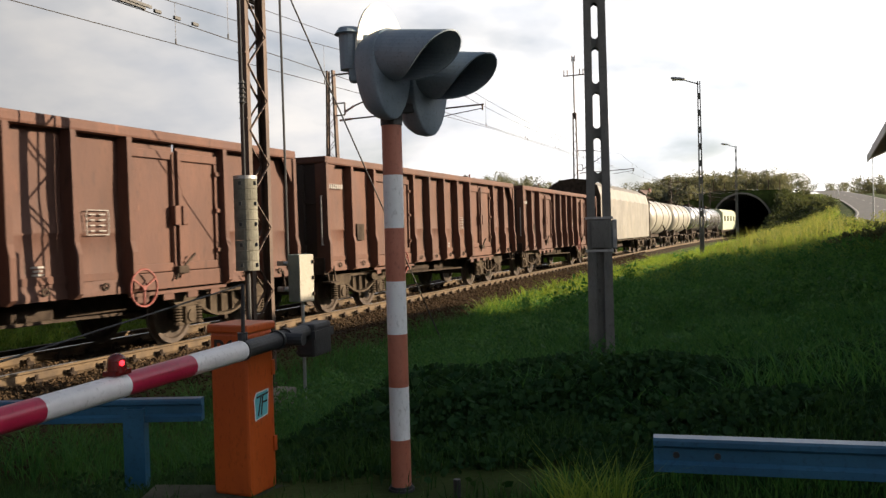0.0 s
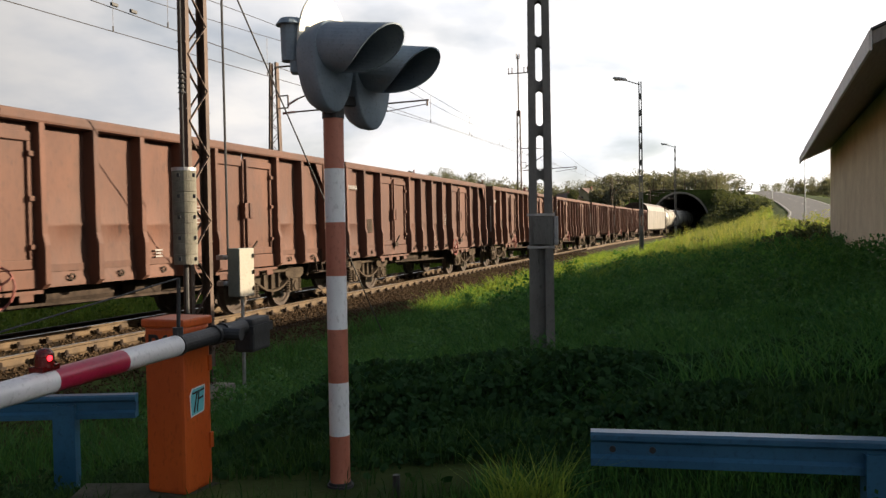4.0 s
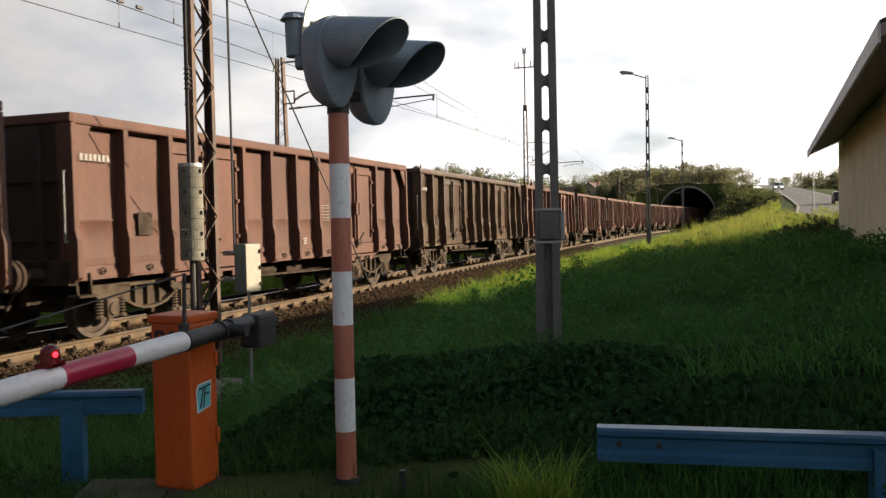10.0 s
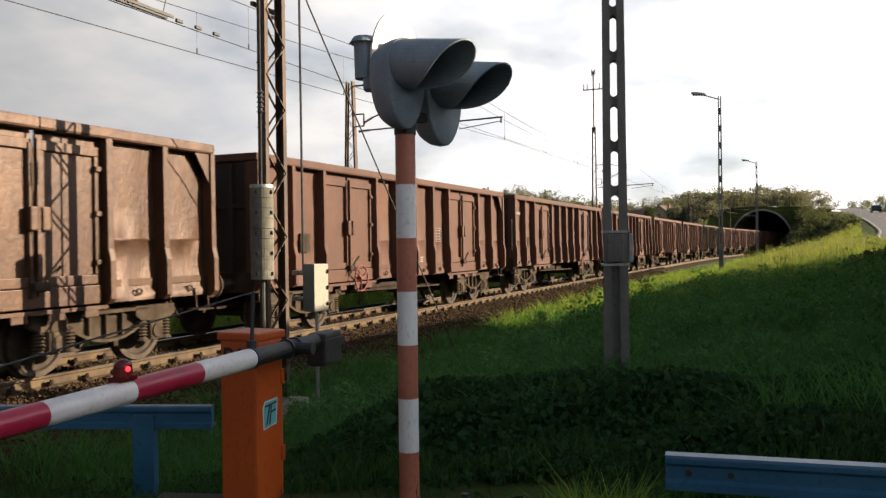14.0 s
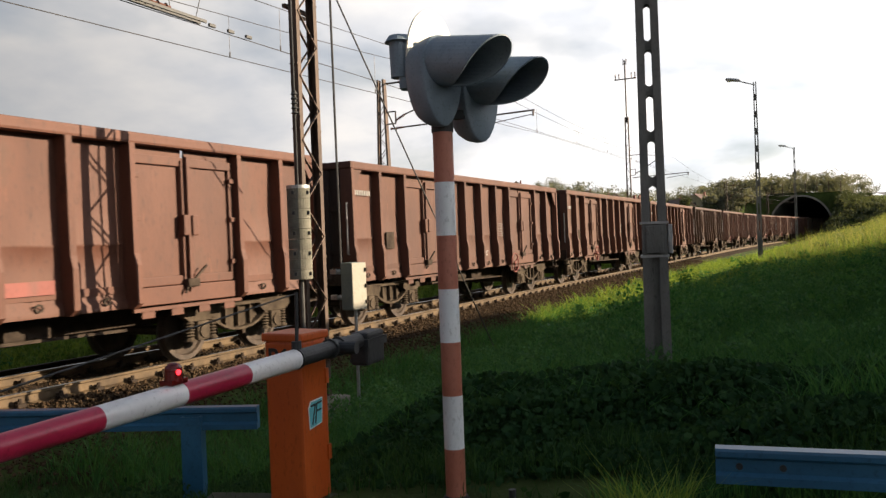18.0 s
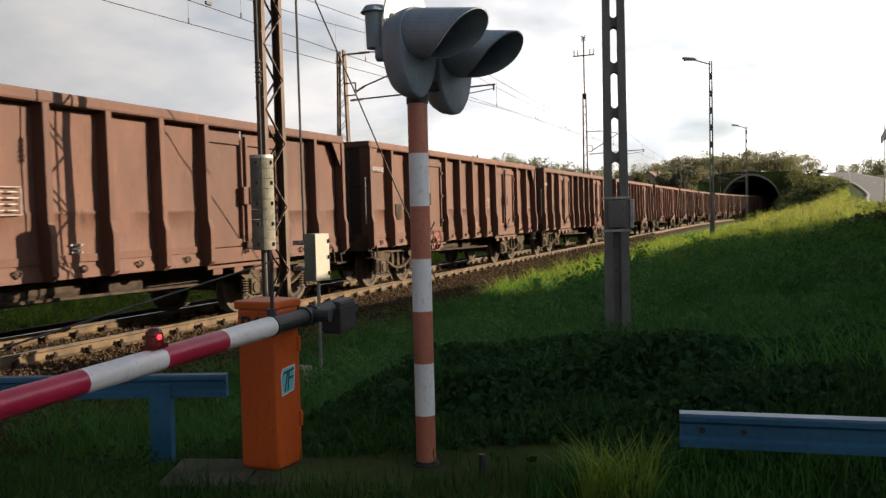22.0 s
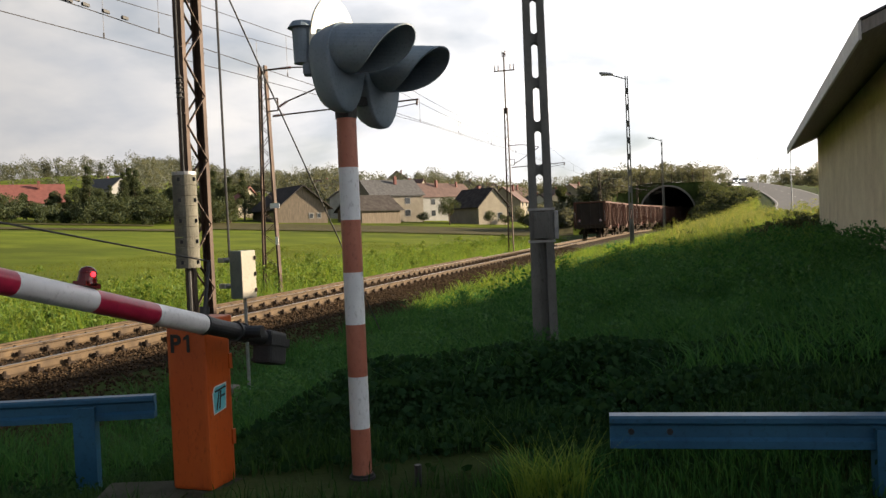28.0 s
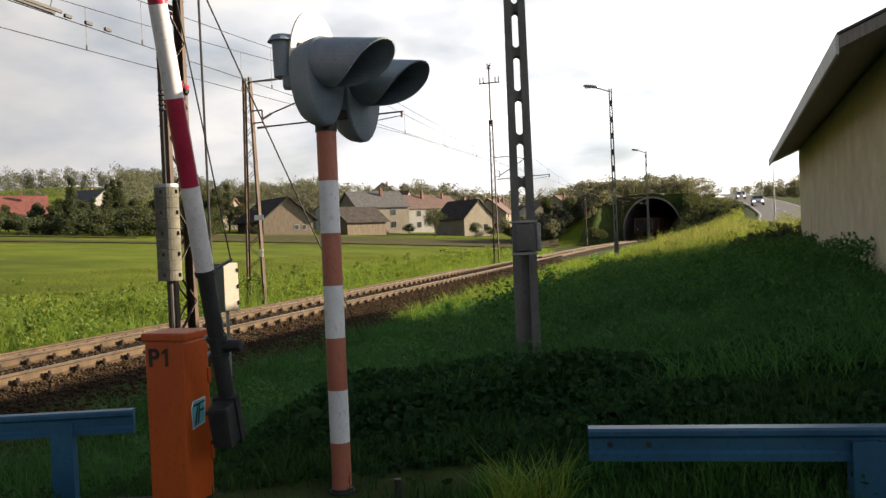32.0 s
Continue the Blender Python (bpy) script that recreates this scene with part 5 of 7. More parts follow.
insulator(b, (0, 0, 3.15), (0, 0, 3.45), 0.05, 5)
part("rope", b, CABLE, weights)
part("lid", tube(bmesh.new(), (0, 0, 2.21), (0, 0, 2.25), 0.15, n=22), GALV, weights)

cab2 = empty("meter_cabinet", "grey green electrical cabinet with a pale side on a mast", "electrical cabinet", frame_at(-1.78, 4.21, 0.0, -104))
b = boxed((0, 0, 0.93), (0.20, 0.26, 0.62), 0.012)
part("case", b, BOXGREEN, cab2)
b = boxed((0.106, 0, 0.93), (0.012, 0.25, 0.61), 0.004)
dr = part("door", b, BOXPALE, cab2, "pale door, rust stained")
for z in (0.72, 0.93, 1.14):
    part("latch", boxed((0.122, 0.11, z), (0.02, 0.025, 0.05), 0.004), UNDER, dr)
for z in (0.78, 1.12):
    b = bmesh.new()
    insulator(b, (-0.36, -0.05, z), (-0.1, -0.05, z), 0.035, 4)
    box(b, (-0.3, -0.05, z), (0.12, 0.06, 0.06))
    part("clamp", b, GALV, cab2)
b = bmesh.new()
tube(b, (0.02, 0, -0.8), (0.02, 0, 0.62), 0.022, n=8)
part("stand_pipe", b, GALV, cab2)
b = bmesh.new()
tube(b, (-0.225, 0.0, 1.10), (-0.25, 0.0, 9.0), 0.016, n=6)
part("feed_cable", b, CABLE, cab2)

guy = empty("guy_wire", "steel guy wire from the mast to the ground", "wire")
b = bmesh.new()
tube(b, at(-1.9, 3.7, 5.75), at(4.5, 3.6, -0.75), 0.012, n=6)
part("rope", b, CABLE, guy)

# concrete post with slots
def slotted_post(name, label, place, height, w0, w1, deep, slot_from, slot=0.35, gap=0.18, turn=0.0, cat="post", group=""):
    p = empty(name, label, cat, Matrix.Translation(place) @ Matrix.Rotation(radians(turn), 4, "Z"), group=group)
    def half(z):
        return (w0 + (w1 - w0) * z / height) / 2
    for sx in (-1, 1):
        # two stems with rungs between them
        a0, a1 = half(0) * sx, half(height) * sx
        t = 0.345
        pts = [(a0, -0.6), (a0 * (1 - 2 * t), -0.6), (a1 * (1 - 2 * t), height), (a1, height)]
        part("stem", prism(bmesh.new(), pts if sx > 0 else pts[::-1], -deep / 2, deep / 2), POSTGREY, p)
    b = bmesh.new()
    hs = half(0) * 0.36
    box(b, (0, 0, (slot_from - 0.6) / 2), (hs * 2, deep * 0.45, slot_from + 0.6))
    part("web", b, POSTGREY, p)
    z = slot_from + slot
    while z < height - 0.2:
        hh = half(z) * 0.36
        c = hh * 0.8
        outline = [(-hh, z - c), (-hh * 0.45, z - c * 0.25), (0, z), (hh * 0.45, z - c * 0.25), (hh, z - c), (hh, z + gap + c), (hh * 0.45, z + gap + c * 0.25), (0, z + gap), (-hh * 0.45, z + gap + c * 0.25), (-hh, z + gap + c)]
        part("rung", prism(bmesh.new(), outline, -deep * 0.3, deep * 0.3), POSTGREY, p)
        z += slot + gap
    return p


p1 = slotted_post("concrete_post", "slotted grey concrete post with a junction box", stood(1.50, 8.80), 8.2, 0.27, 0.175, 0.2, 1.53, 0.377, 0.085, turn=-8)
b = boxed((0.0, -0.112, 1.36), (0.17, 0.02, 0.28), 0.006)
part("cover_plate", b, POSTGREY, p1)
b = boxed((0.155, 0.0, 1.36), (0.05, 0.16, 0.30), 0.012)
part("junction_box", b, GALV, p1)
for z in (1.19, 1.53):
    part("strap", boxed((0, 0, z), (0.285, 0.215, 0.025)), GALV, p1)

# ---- catenary masts beyond the track ----
def cantilever(ob, x_reach, z_wire, z_mess, back):
    """Tubes from the mast at local x = back towards the wire; local x points to the camera's side."""
    b = bmesh.new()
    tube(b, (back, 0, z_mess + 0.75), (back + 0.5, 0, z_mess + 0.75), 0.03, n=8)
    tube(b, (back + 0.9, 0, z_mess + 0.75), (x_reach, 0, z_mess + 0.55), 0.022, n=8)
    tube(b, (back + 0.7, 0, z_wire + 0.62), (x_reach, 0, z_mess + 0.5), 0.026, n=8)
    tube(b, (back + 0.6, 0, z_wire + 0.20), (x_reach + 1.75, 0, z_wire + 0.30), 0.026, n=8)
    tube(b, (x_reach + 1.7, 0, z_wire + 0.32), (x_reach + 1.7, 0, z_wire + 0.12), 0.03, n=8)
    tube(b, (x_reach + 1.7, 0, z_wire + 0.18), (x_reach + 0.3, 0, z_wire + 0.02), 0.014, n=6)
    bar(b, (back, 0, z_wire + 0.35), (back + 0.35, 0, z_wire + 0.35), 0.04, 0.04)
    bar(b, (back + 0.35, 0, z_wire + 0.35), (back + 0.35, 0, z_wire + 0.75), 0.04, 0.04)
    bar(b, (back, 0, z_wire + 0.75), (back + 0.35, 0, z_wire + 0.75), 0.04, 0.04)
    part("cantilever", b, STEEL, ob)
    for (p, q) in (((back + 0.5, 0, z_mess + 0.75), (back + 0.9, 0, z_mess + 0.75)), ((back + 0.35, 0, z_wire + 0.45), (back + 0.7, 0, z_wire + 0.62)), ((back + 0.15, 0, z_wire + 0.18), (back + 0.6, 0, z_wire + 0.20))):
        b = bmesh.new()
        insulator(b, p, q, 0.05, 7)
        part("insulator", b, PORCELAIN, ob)


m2 = empty("catenary_mast", "brown steel lattice mast with a cantilever over the track", "mast", frame_at(13.2, -3.72, 0.0, -90), group="catenary masts")
lattice(m2, -1.0, 6.95, 0.34, 0.13, 0.09, 0.36, 0.06)
cantilever(m2, 3.6, WIRE_Z, MESS_Z, 0.15)
b = boxed((0.28, -0.13, 2.35), (0.34, 0.015, 0.16))
part("number_plate", b, SIGWHITE, m2, "white plate, blank bars")
b = boxed((0.3, -0.12, 1.2), (0.11, 0.012, 0.26))
part("marker_strip", b, PALE, m2)
m3 = empty("catenary_mast", "tall slim lattice mast with a cross-arm at its head", "mast", frame_at(45.0, -2.85, 0.0, -90), group="catenary masts")
lattice(m3, -0.8, 9.4, 0.20, 0.13, 0.09, 0.55, 0.06)
b = bmesh.new()
tube(b, (0, 0, 9.0), (0, 0, 13.2), 0.05, n=8)
bar(b, (-0.72, 0, 11.95), (0.72, 0, 11.95), 0.07, 0.07)
part("head_pole", b, STEEL, m3)
for x in (-0.66, -0.42, 0.42, 0.66):
    b = bmesh.new()
    insulator(b, (x, 0, 11.98), (x, 0, 12.35), 0.06, 4)
    part("insulator", b, PORCELAIN, m3)
b = bmesh.new()
insulator(b, (0.1, 0, 12.9), (0.1, 0, 13.3), 0.06, 4)
insulator(b, (-0.1, 0, 12.9), (-0.1, 0, 13.3), 0.06, 4)
part("insulator", b, PORCELAIN, m3)
cantilever(m3, 2.2, WIRE_Z, MESS_Z, 0.12)
for s in (92.0, 122.0):
    m4 = empty("catenary_mast", "far steel mast with a cantilever over the track", "mast", Matrix.Translation(on_track(s, -3.0)) @ Matrix.Rotation(-HEAD, 4, "Z"), group="catenary masts")
    lattice(m4, -0.8, 7.4, 0.2, 0.14, 0.09, 0.6, 0.06)
    cantilever(m4, 2.3, WIRE_Z, MESS_Z, 0.12)

wires = empty("overhead_line", "contact wire, messenger wire and droppers over the track", "overhead line")
def cord(name, pts, r, mat=WIRE, n=5, label=""):
    """One unbroken wire through the points."""
    b = bmesh.new()
    rings = []
    for i, p in enumerate(pts):
        d = (pts[min(i + 1, len(pts) - 1)] - pts[max(i - 1, 0)]).normalized()
        side = d.cross(Vector((0, 0, 1)))
        side = side.normalized() if side.length > 1e-3 else Vector((1, 0, 0))
        up = side.cross(d)
        rings.append([b.verts.new(p + side * r * math.cos(6.2832 * k / n) + up * r * math.sin(6.2832 * k / n)) for k in range(n)])
    for p, q in zip(rings[:-1], rings[1:]):
        for k in range(n):
            b.faces.new((p[k], p[(k + 1) % n], q[(k + 1) % n], q[k]))
    return part(name, b, mat, wires, label)


def hung(knots, sags, steps=12):
    """Points of a line hung between supports (s, lat, z), sagging in each span."""
    pts = []
    for (p, q), sag in zip(zip(knots[:-1], knots[1:]), sags):
        for i in range(steps):
            k = i / steps
            pts.append(on_track(p[0] + (q[0] - p[0]) * k, p[1] + (q[1] - p[1]) * k, p[2] + (q[2] - p[2]) * k - sag * 4 * k * (1 - k)))
    return pts + [on_track(*knots[-1])]


CW = 5.40   # contact wire above the world's zero
line_a = [(-60.0, 0.3, CW), (-24.0, 0.3, CW), (13.2, -0.1, CW + 0.02), (45.0, -0.3, CW + 0.25)]
line_b = [(-24.0, -3.1, CW + 0.15), (19.0, -0.13, CW), (45.0, 0.15, CW), (92.0, -0.1, CW), (122.0, 0.1, CW), (PORTAL + 60, 0, CW)]
cord("contact_wire", hung(line_a, (0.02, 0.02, 0.02)), 0.009)
cord("contact_wire", hung(line_b, (0.02, 0.02, 0.03, 0.02, 0.02)), 0.009)
mess_a = [(-60.0, 0.3, 6.95), (-24.0, 0.3, 6.75), (13.2, -0.1, 6.75), (45.0, -0.3, 6.7)]
mess_b = [(-24.0, -3.1, 6.9), (13.2, -0.5, 6.65), (45.0, 0.15, 6.45), (92.0, -0.1, 6.4), (122.0, 0.1, 6.4), (PORTAL + 60, 0, 6.1)]
sag_a, sag_b = (0.5, 0.62, 0.55), (0.55, 0.6, 0.75, 0.5, 0.5)
cord("messenger_wire", hung(mess_a, sag_a), 0.008)
cord("messenger_wire", hung(mess_b, sag_b), 0.008)
for low, high, sags in ((line_a, mess_a, sag_a), (line_b, mess_b, sag_b)):
    for j, sag in enumerate(sags):
        p, q = high[j], high[j + 1]
        u, v = low[min(j, len(low) - 1)], low[min(j + 1, len(low) - 1)]
        n = max(3, int((q[0] - p[0]) / 5))
        for i in range(1, n):
            k = i / n
            s = p[0] + (q[0] - p[0]) * k
            kk = min(max((s - u[0]) / (v[0] - u[0]), 0), 1)
            lat = u[1] + (v[1] - u[1]) * kk
            zt = p[2] + (q[2] - p[2]) * k - sag * 4 * k * (1 - k)
            zb = u[2] + (v[2] - u[2]) * kk
            b = bmesh.new()
            tube(b, on_track(s, lat, zb - 0.01), on_track(s, lat, zt), 0.0045, n=4)
            tube(b, on_track(s, lat, zb - 0.01), on_track(s, lat, zb + 0.09), 0.016, n=5)
            part("dropper", b, WIRE, wires)
# section insulator in the first wire, with its jumpers
insulated = empty("section_insulator", "dark section insulator hung in the contact wire", "insulator")
for dy in (-0.07, 0.07):
    b = bmesh.new()
    bar(b, at(-3.6, 0.2 + dy, CW + 0.05), at(0.2, 0.13 + dy, CW + 0.03), 0.035, 0.05)
    part("runner", b, CABLE, insulated)
b = bmesh.new()
insulator(b, at(-3.2, 0.17, CW + 0.12), at(-0.6, 0.15, CW + 0.10), 0.05, 14)
part("core", b, PORCELAIN, insulated)
for s in (0.45, 0.95, 1.45):
    b = boxed((0, 0, 0), (0.16, 0.05, 0.06), 0.01, frame_at(s, 0.11, CW + 0.03))
    part("clamp", b, CABLE, insulated)
for s, ds in ((-2.6, 0.2), (-1.9, -0.1), (-1.2, 0.3), (-0.6, -0.2), (0.0, 0.25)):
    b = bmesh.new()
    tube(b, at(s, 0.15, CW + 0.06), at(s + ds, 0.2, 6.35), 0.008, n=5)
    part("jumper", b, CABLE, insulated)


# ---- street lamps ----
for (x, y), h, dz in (((12.1, 42.6), 9.1, 0), ((26.85, 82.6), 9.72, 0)):
    base = stood(x, y)
    base.z = min(base.z, 0.0)
    lp = slotted_post("street_lamp", "concrete lamp post with a flat lamp head on an arm", base, h, 0.25, 0.16, 0.17, 1.7, 0.55, 0.3, turn=-16, cat="street lamp", group="street lamps")
    b = bmesh.new()
    tube(b, (0, 0, h - 0.15), (-0.75, 0, h + 0.12), 0.03, n=8)
    part("arm", b, GALV, lp)
    b = bmesh.new()
    blob(b, (0, 0, 0), (0.75, 0.26, 0.15), Matrix.Translation((-1.0, 0, h + 0.2)) @ Matrix.Rotation(radians(10), 4, "Y"))
    hd_ = part("lamp_head", b, GALV, lp)
    b = boxed((-1.08, 0, h + 0.14), (0.42, 0.18, 0.03), 0.01)
    part("glass", b, PALE, hd_)

# slim poles along the far road
for place, h in (((36.9, 76.0), 6.9), ((60.4, 136.0), 6.4), ((78.6, 186.0), 6.5)):
    rp = empty("road_pole", "slim grey steel pole beside the road", "pole", Matrix.Translation(stood(*place)), group="poles along the road")
    b = bmesh.new()
    tube(b, (0, 0, -0.5), (0, 0, 2.0), 0.07, n=10)
    tube(b, (0, 0, 2.0), (0, 0, h), 0.05, 0.035, 10)
    part("shaft", b, GALV, rp)
    part("base_plate", boxed((0, 0, 0.03), (0.3, 0.3, 0.06), 0.01), GALV, rp)

# ---- the building beside the track ----
BH = radians(23.4)
bd, bn = Vector((math.sin(BH), math.cos(BH), 0)), Vector((math.cos(BH), -math.sin(BH), 0))
EAVE = Vector((11.59, 24.04, 0))
LEN, OUT, WIDE, EZ, PITCHED, MID, BACK_Z = 17.3, 0.75, 5.2, 3.3, 0.43, 1.35, 3.1
house_m = Matrix((( -bd.x, bn.x, 0, EAVE.x), (-bd.y, bn.y, 0, EAVE.y), (0, 0, 1, 0), (0, 0, 0, 1)))
# local x runs from the far end to the near end, y away from the track
bld = empty("roadside_building", "low beige rendered building with wide grey eaves", "building", house_m)
WT = EZ + OUT * PITCHED - 0.12
b = bmesh.new()
box(b, (LEN / 2 + 0.15, OUT + 0.15, (WT - 0.4) / 2 + 0.0), (LEN - 0.9, 0.3, WT + 0.4))
part("wall", b, PLASTER, bld, "rough beige rendered side wall")
b = bmesh.new()
box(b, (LEN / 2 + 0.15, OUT + WIDE - 0.15, (BACK_Z - 0.4) / 2), (LEN - 0.9, 0.3, BACK_Z + 0.36))
part("wall", b, SMOOTH, bld)
for x in (0.6 + 0.15, LEN - 0.45):
    b = bmesh.new()
    outl = [(OUT + 0.3, -0.4), (OUT + WIDE - 0.3, -0.4), (OUT + WIDE - 0.3, BACK_Z - 0.02), (MID, EZ + MID * PITCHED - 0.12), (OUT + 0.3, EZ + (OUT + 0.3) * PITCHED - 0.12)]
    prism(b, outl, -0.15, 0.15, Matrix.Translation((x, 0, 0)) @ Matrix.Rotation(math.pi / 2, 4, "Z"))
    part("gable_wall", b, SMOOTH, bld, "smooth beige gable wall")
RZ = EZ + MID * PITCHED
for sy in (1, -1):
    b = bmesh.new()
    ya, yb = (0.0, MID) if sy > 0 else (OUT + WIDE + 0.5, MID)
    EY = EZ if sy > 0 else BACK_Z
    vs = [(0, ya, EY), (LEN, ya, EY), (LEN, yb, RZ), (0, yb, RZ)]
    lo = [b.verts.new((x, y, z - 0.10)) for x, y, z in vs]
    hi = [b.verts.new((x, y, z + 0.03)) for x, y, z in vs]
    b.faces.new(lo), b.faces.new(hi)
    for i in range(4):
        b.faces.new((lo[i], lo[(i + 1) % 4], hi[(i + 1) % 4], hi[i]))
    bmesh.ops.recalc_face_normals(b, faces=b.faces)
    rf = part("roof", b, SOFFIT, bld, "grey roof with boarded underside")
    b = bmesh.new()
    vs = [(-0.02, ya - sy * 0.02, EY), (LEN + 0.02, ya - sy * 0.02, EY), (LEN + 0.02, yb, RZ), (-0.02, yb, RZ)]
    lo = [b.verts.new((x, y, z + 0.034)) for x, y, z in vs]
    hi = [b.verts.new((x, y, z + 0.06)) for x, y, z in vs]
    b.faces.new(lo), b.faces.new(hi)
    for i in range(4):
        b.faces.new((lo[i], lo[(i + 1) % 4], hi[(i + 1) % 4], hi[i]))
    bmesh.ops.recalc_face_normals(b, faces=b.faces)
    part("roof_sheet", b, ROOF, bld)
    b = boxed((LEN / 2, ya - sy * 0.02, EY - 0.06), (LEN, 0.03, 0.20), 0.004)
    part("fascia", b, FASCIA, bld, "pale painted fascia board")

# ---- cars on the road ----
ROAD_LEN = [0.0]
for p, q in zip(ROAD_PTS[:-1], ROAD_PTS[1:]):
    ROAD_LEN.append(ROAD_LEN[-1] + (q - p).length)


def road_pose(d, side):
    d = min(max(d, 1.0), ROAD_LEN[-1] - 1.0)
    i = max(j for j in range(len(ROAD_LEN)) if ROAD_LEN[j] <= d)
    i = min(i, len(ROAD_PTS) - 2)
    k = (d - ROAD_LEN[i]) / (ROAD_LEN[i + 1] - ROAD_LEN[i])
    p = ROAD_PTS[i].lerp(ROAD_PTS[i + 1], k)
    v = (ROAD_PTS[min(i + 2, len(ROAD_PTS) - 1)] - ROAD_PTS[max(i - 1, 0)]).normalized()
    right = Vector((v.y, -v.x, 0)).normalized()
    if side < 0:
        v = -v
    x = v
    y = Vector((0, 0, 1)).cross(x).normalized()
    z = x.cross(y)
    m = Matrix((( x.x, y.x, z.x, 0), (x.y, y.y, z.y, 0), (x.z, y.z, z.z, 0), (0, 0, 0, 1)))
    return Matrix.Translation(p + right * 1.8 * (1 if side > 0 else -1) + Vector((0, 0, 0.04))) @ m


def car(paint, label, lights):
    c = empty("car", label, "car", group="cars on the road")
    b = bmesh.new()
    out = [(-2.1, 0.35), (-2.15, 0.75), (-2.0, 0.95), (-1.7, 1.0), (-1.2, 1.42), (0.1, 1.45), (0.95, 1.0), (1.9, 0.85), (2.12, 0.65), (2.12, 0.35)]
    prism(b, out, -0.85, 0.85)
    bmesh.ops.bevel(b, geom=list(b.edges), offset=0.06, segments=2, affect="EDGES")
    body = part("body", b, paint, c, smooth=False)
    for x0, x1, x2, x3 in ((-1.55, -1.15, -0.45, -0.45), (-0.38, -0.38, 0.06, 0.75)):
        for y in (-1, 1):
            b = bmesh.new()
            prism(b, [(x0, 1.02), (x1, 1.36), (x2, 1.38), (x3, 1.02)], y * 0.845, y * 0.862)
            part("side_window", b, PANE, c)
    b = bmesh.new()
    prism(b, [(0.18, 1.41), (0.90, 1.03), (0.93, 1.06), (0.2, 1.44)], -0.72, 0.72)
    part("windscreen", b, PANE, c)
    for x in (-1.3, 1.3):
        for y in (-0.78, 0.78):
            b = bmesh.new()
            tube(b, (x, y - 0.1, 0.32), (x, y + 0.1, 0.32), 0.32, n=18)
            wh = part("wheel", b, SIGBLACK, c)
            b = bmesh.new()
            sg = 1 if y > 0 else -1
            tube(b, (x, y + sg * 0.1, 0.32), (x, y + sg * 0.112, 0.32), 0.2, n=14)
            part("rim", b, GALV, wh)
    for y in (-0.6, 0.6):
        b = bmesh.new()
        blob(b, (2.08, y, 0.68), (0.16, 0.34, 0.16))
        part("headlight", b, HEADLAMP if lights else GALV, c)
        b = bmesh.new()
        blob(b, (-2.1, y, 0.8), (0.12, 0.3, 0.18))
        part("tail_light", b, LENS, c)
    return c


def paced(knots, side):
    """Rows each second through the known stations, at an even pace before and after."""
    (t0, d0), (t1, d1), (ta, da), (tb, db) = knots[0], knots[1], knots[-2], knots[-1]
    rows = []
    for t in range(0, 33):
        if t < t0:
            d = d0 + (t - t0) * (d1 - d0) / (t1 - t0)
        elif t > tb:
            d = db + (t - tb) * (db - da) / (tb - ta)
        else:
            d = float(np.interp(t, [k[0] for k in knots], [k[1] for k in knots]))
        rows.append((t, d, side))
    return rows

silver = car(CARPAINT, "silver car with its headlights on", True)
dark_car = car(CARDARK, "dark car driving up the road", False)
CARS = [(silver, paced([(7.5, 292), (10.5, 230), (13.0, 165)], -1)),
        (dark_car, paced([(10.5, 180), (13.0, 228)], 1)),
        (copy_thing(silver, Matrix()), paced([(27.6, 293), (30.5, 230), (32.0, 197)], -1)),
        (copy_thing(silver, Matrix()), paced([(30.5, 268), (32.0, 238)], -1))]
for i, (c, rows) in enumerate(CARS):
    CARS[i] = (c, [(t, min(max(d, 4 + 9 * i), ROAD_LEN[-1] - 4 - 9 * i), side) for t, d, side in rows])


# ---- village ----
def toward_place(bearing, far):
    """Ground place at a compass bearing (degrees right of straight ahead) and a distance from the crossing."""
    a = radians(bearing)
    return stood(far * math.sin(a), far * math.cos(a))


def house(place, turn, w, d, h, rise, wall, roof, label, windows=(), chimney=True, name="house", cat="house", over=0.4):
    ob = empty(name, label, cat, Matrix.Translation(place) @ Matrix.Rotation(radians(turn), 4, "Z"), group="village buildings")
    b = bmesh.new()
    prism(b, [(-w / 2, -1.5), (w / 2, -1.5), (w / 2, h), (0, h + rise), (-w / 2, h)], -d / 2, d / 2)
    part("wall", b, wall, ob)
    for sx in (-1, 1):
        b = bmesh.new()
        k = rise / (w / 2)
        lo = [(0, h + rise + 0.05), (sx * (w / 2 + over), h - over * k + 0.05), (sx * (w / 2 + over), h - over * k + 0.27), (0, h + rise + 0.27)]
        prism(b, lo, -d / 2 - over, d / 2 + over)
        rf = part("roof", b, roof, ob)
    if chimney:
        b = boxed((w * 0.15, d * 0.1, h + rise), (0.6, 0.6, 1.8), 0.04)
        part("chimney", b, ROOF_RED, rf)
    for face, u, z, ww, hh in windows:
        b = bmesh.new()
        if face == "front":
            c, sz, fr = (u, -d / 2 - 0.02, z), (ww, 0.06, hh), (ww + 0.3, 0.05, hh + 0.3)
        else:
            sx = 1 if face == "right" else -1
            c, sz, fr = (sx * (w / 2 + 0.02), u, z), (0.06, ww, hh), (0.05, ww + 0.3, hh + 0.3)
        box(b, c, fr)
        f_ = part("window", b, WALL_WHITE, ob)
        b = bmesh.new()
        box(b, (c[0] + (0.03 if face == "right" else -0.03 if face == "left" else 0), c[1] - (0.03 if face == "front" else 0), c[2]), sz)
        part("pane", b, PANE, f_)
    return ob


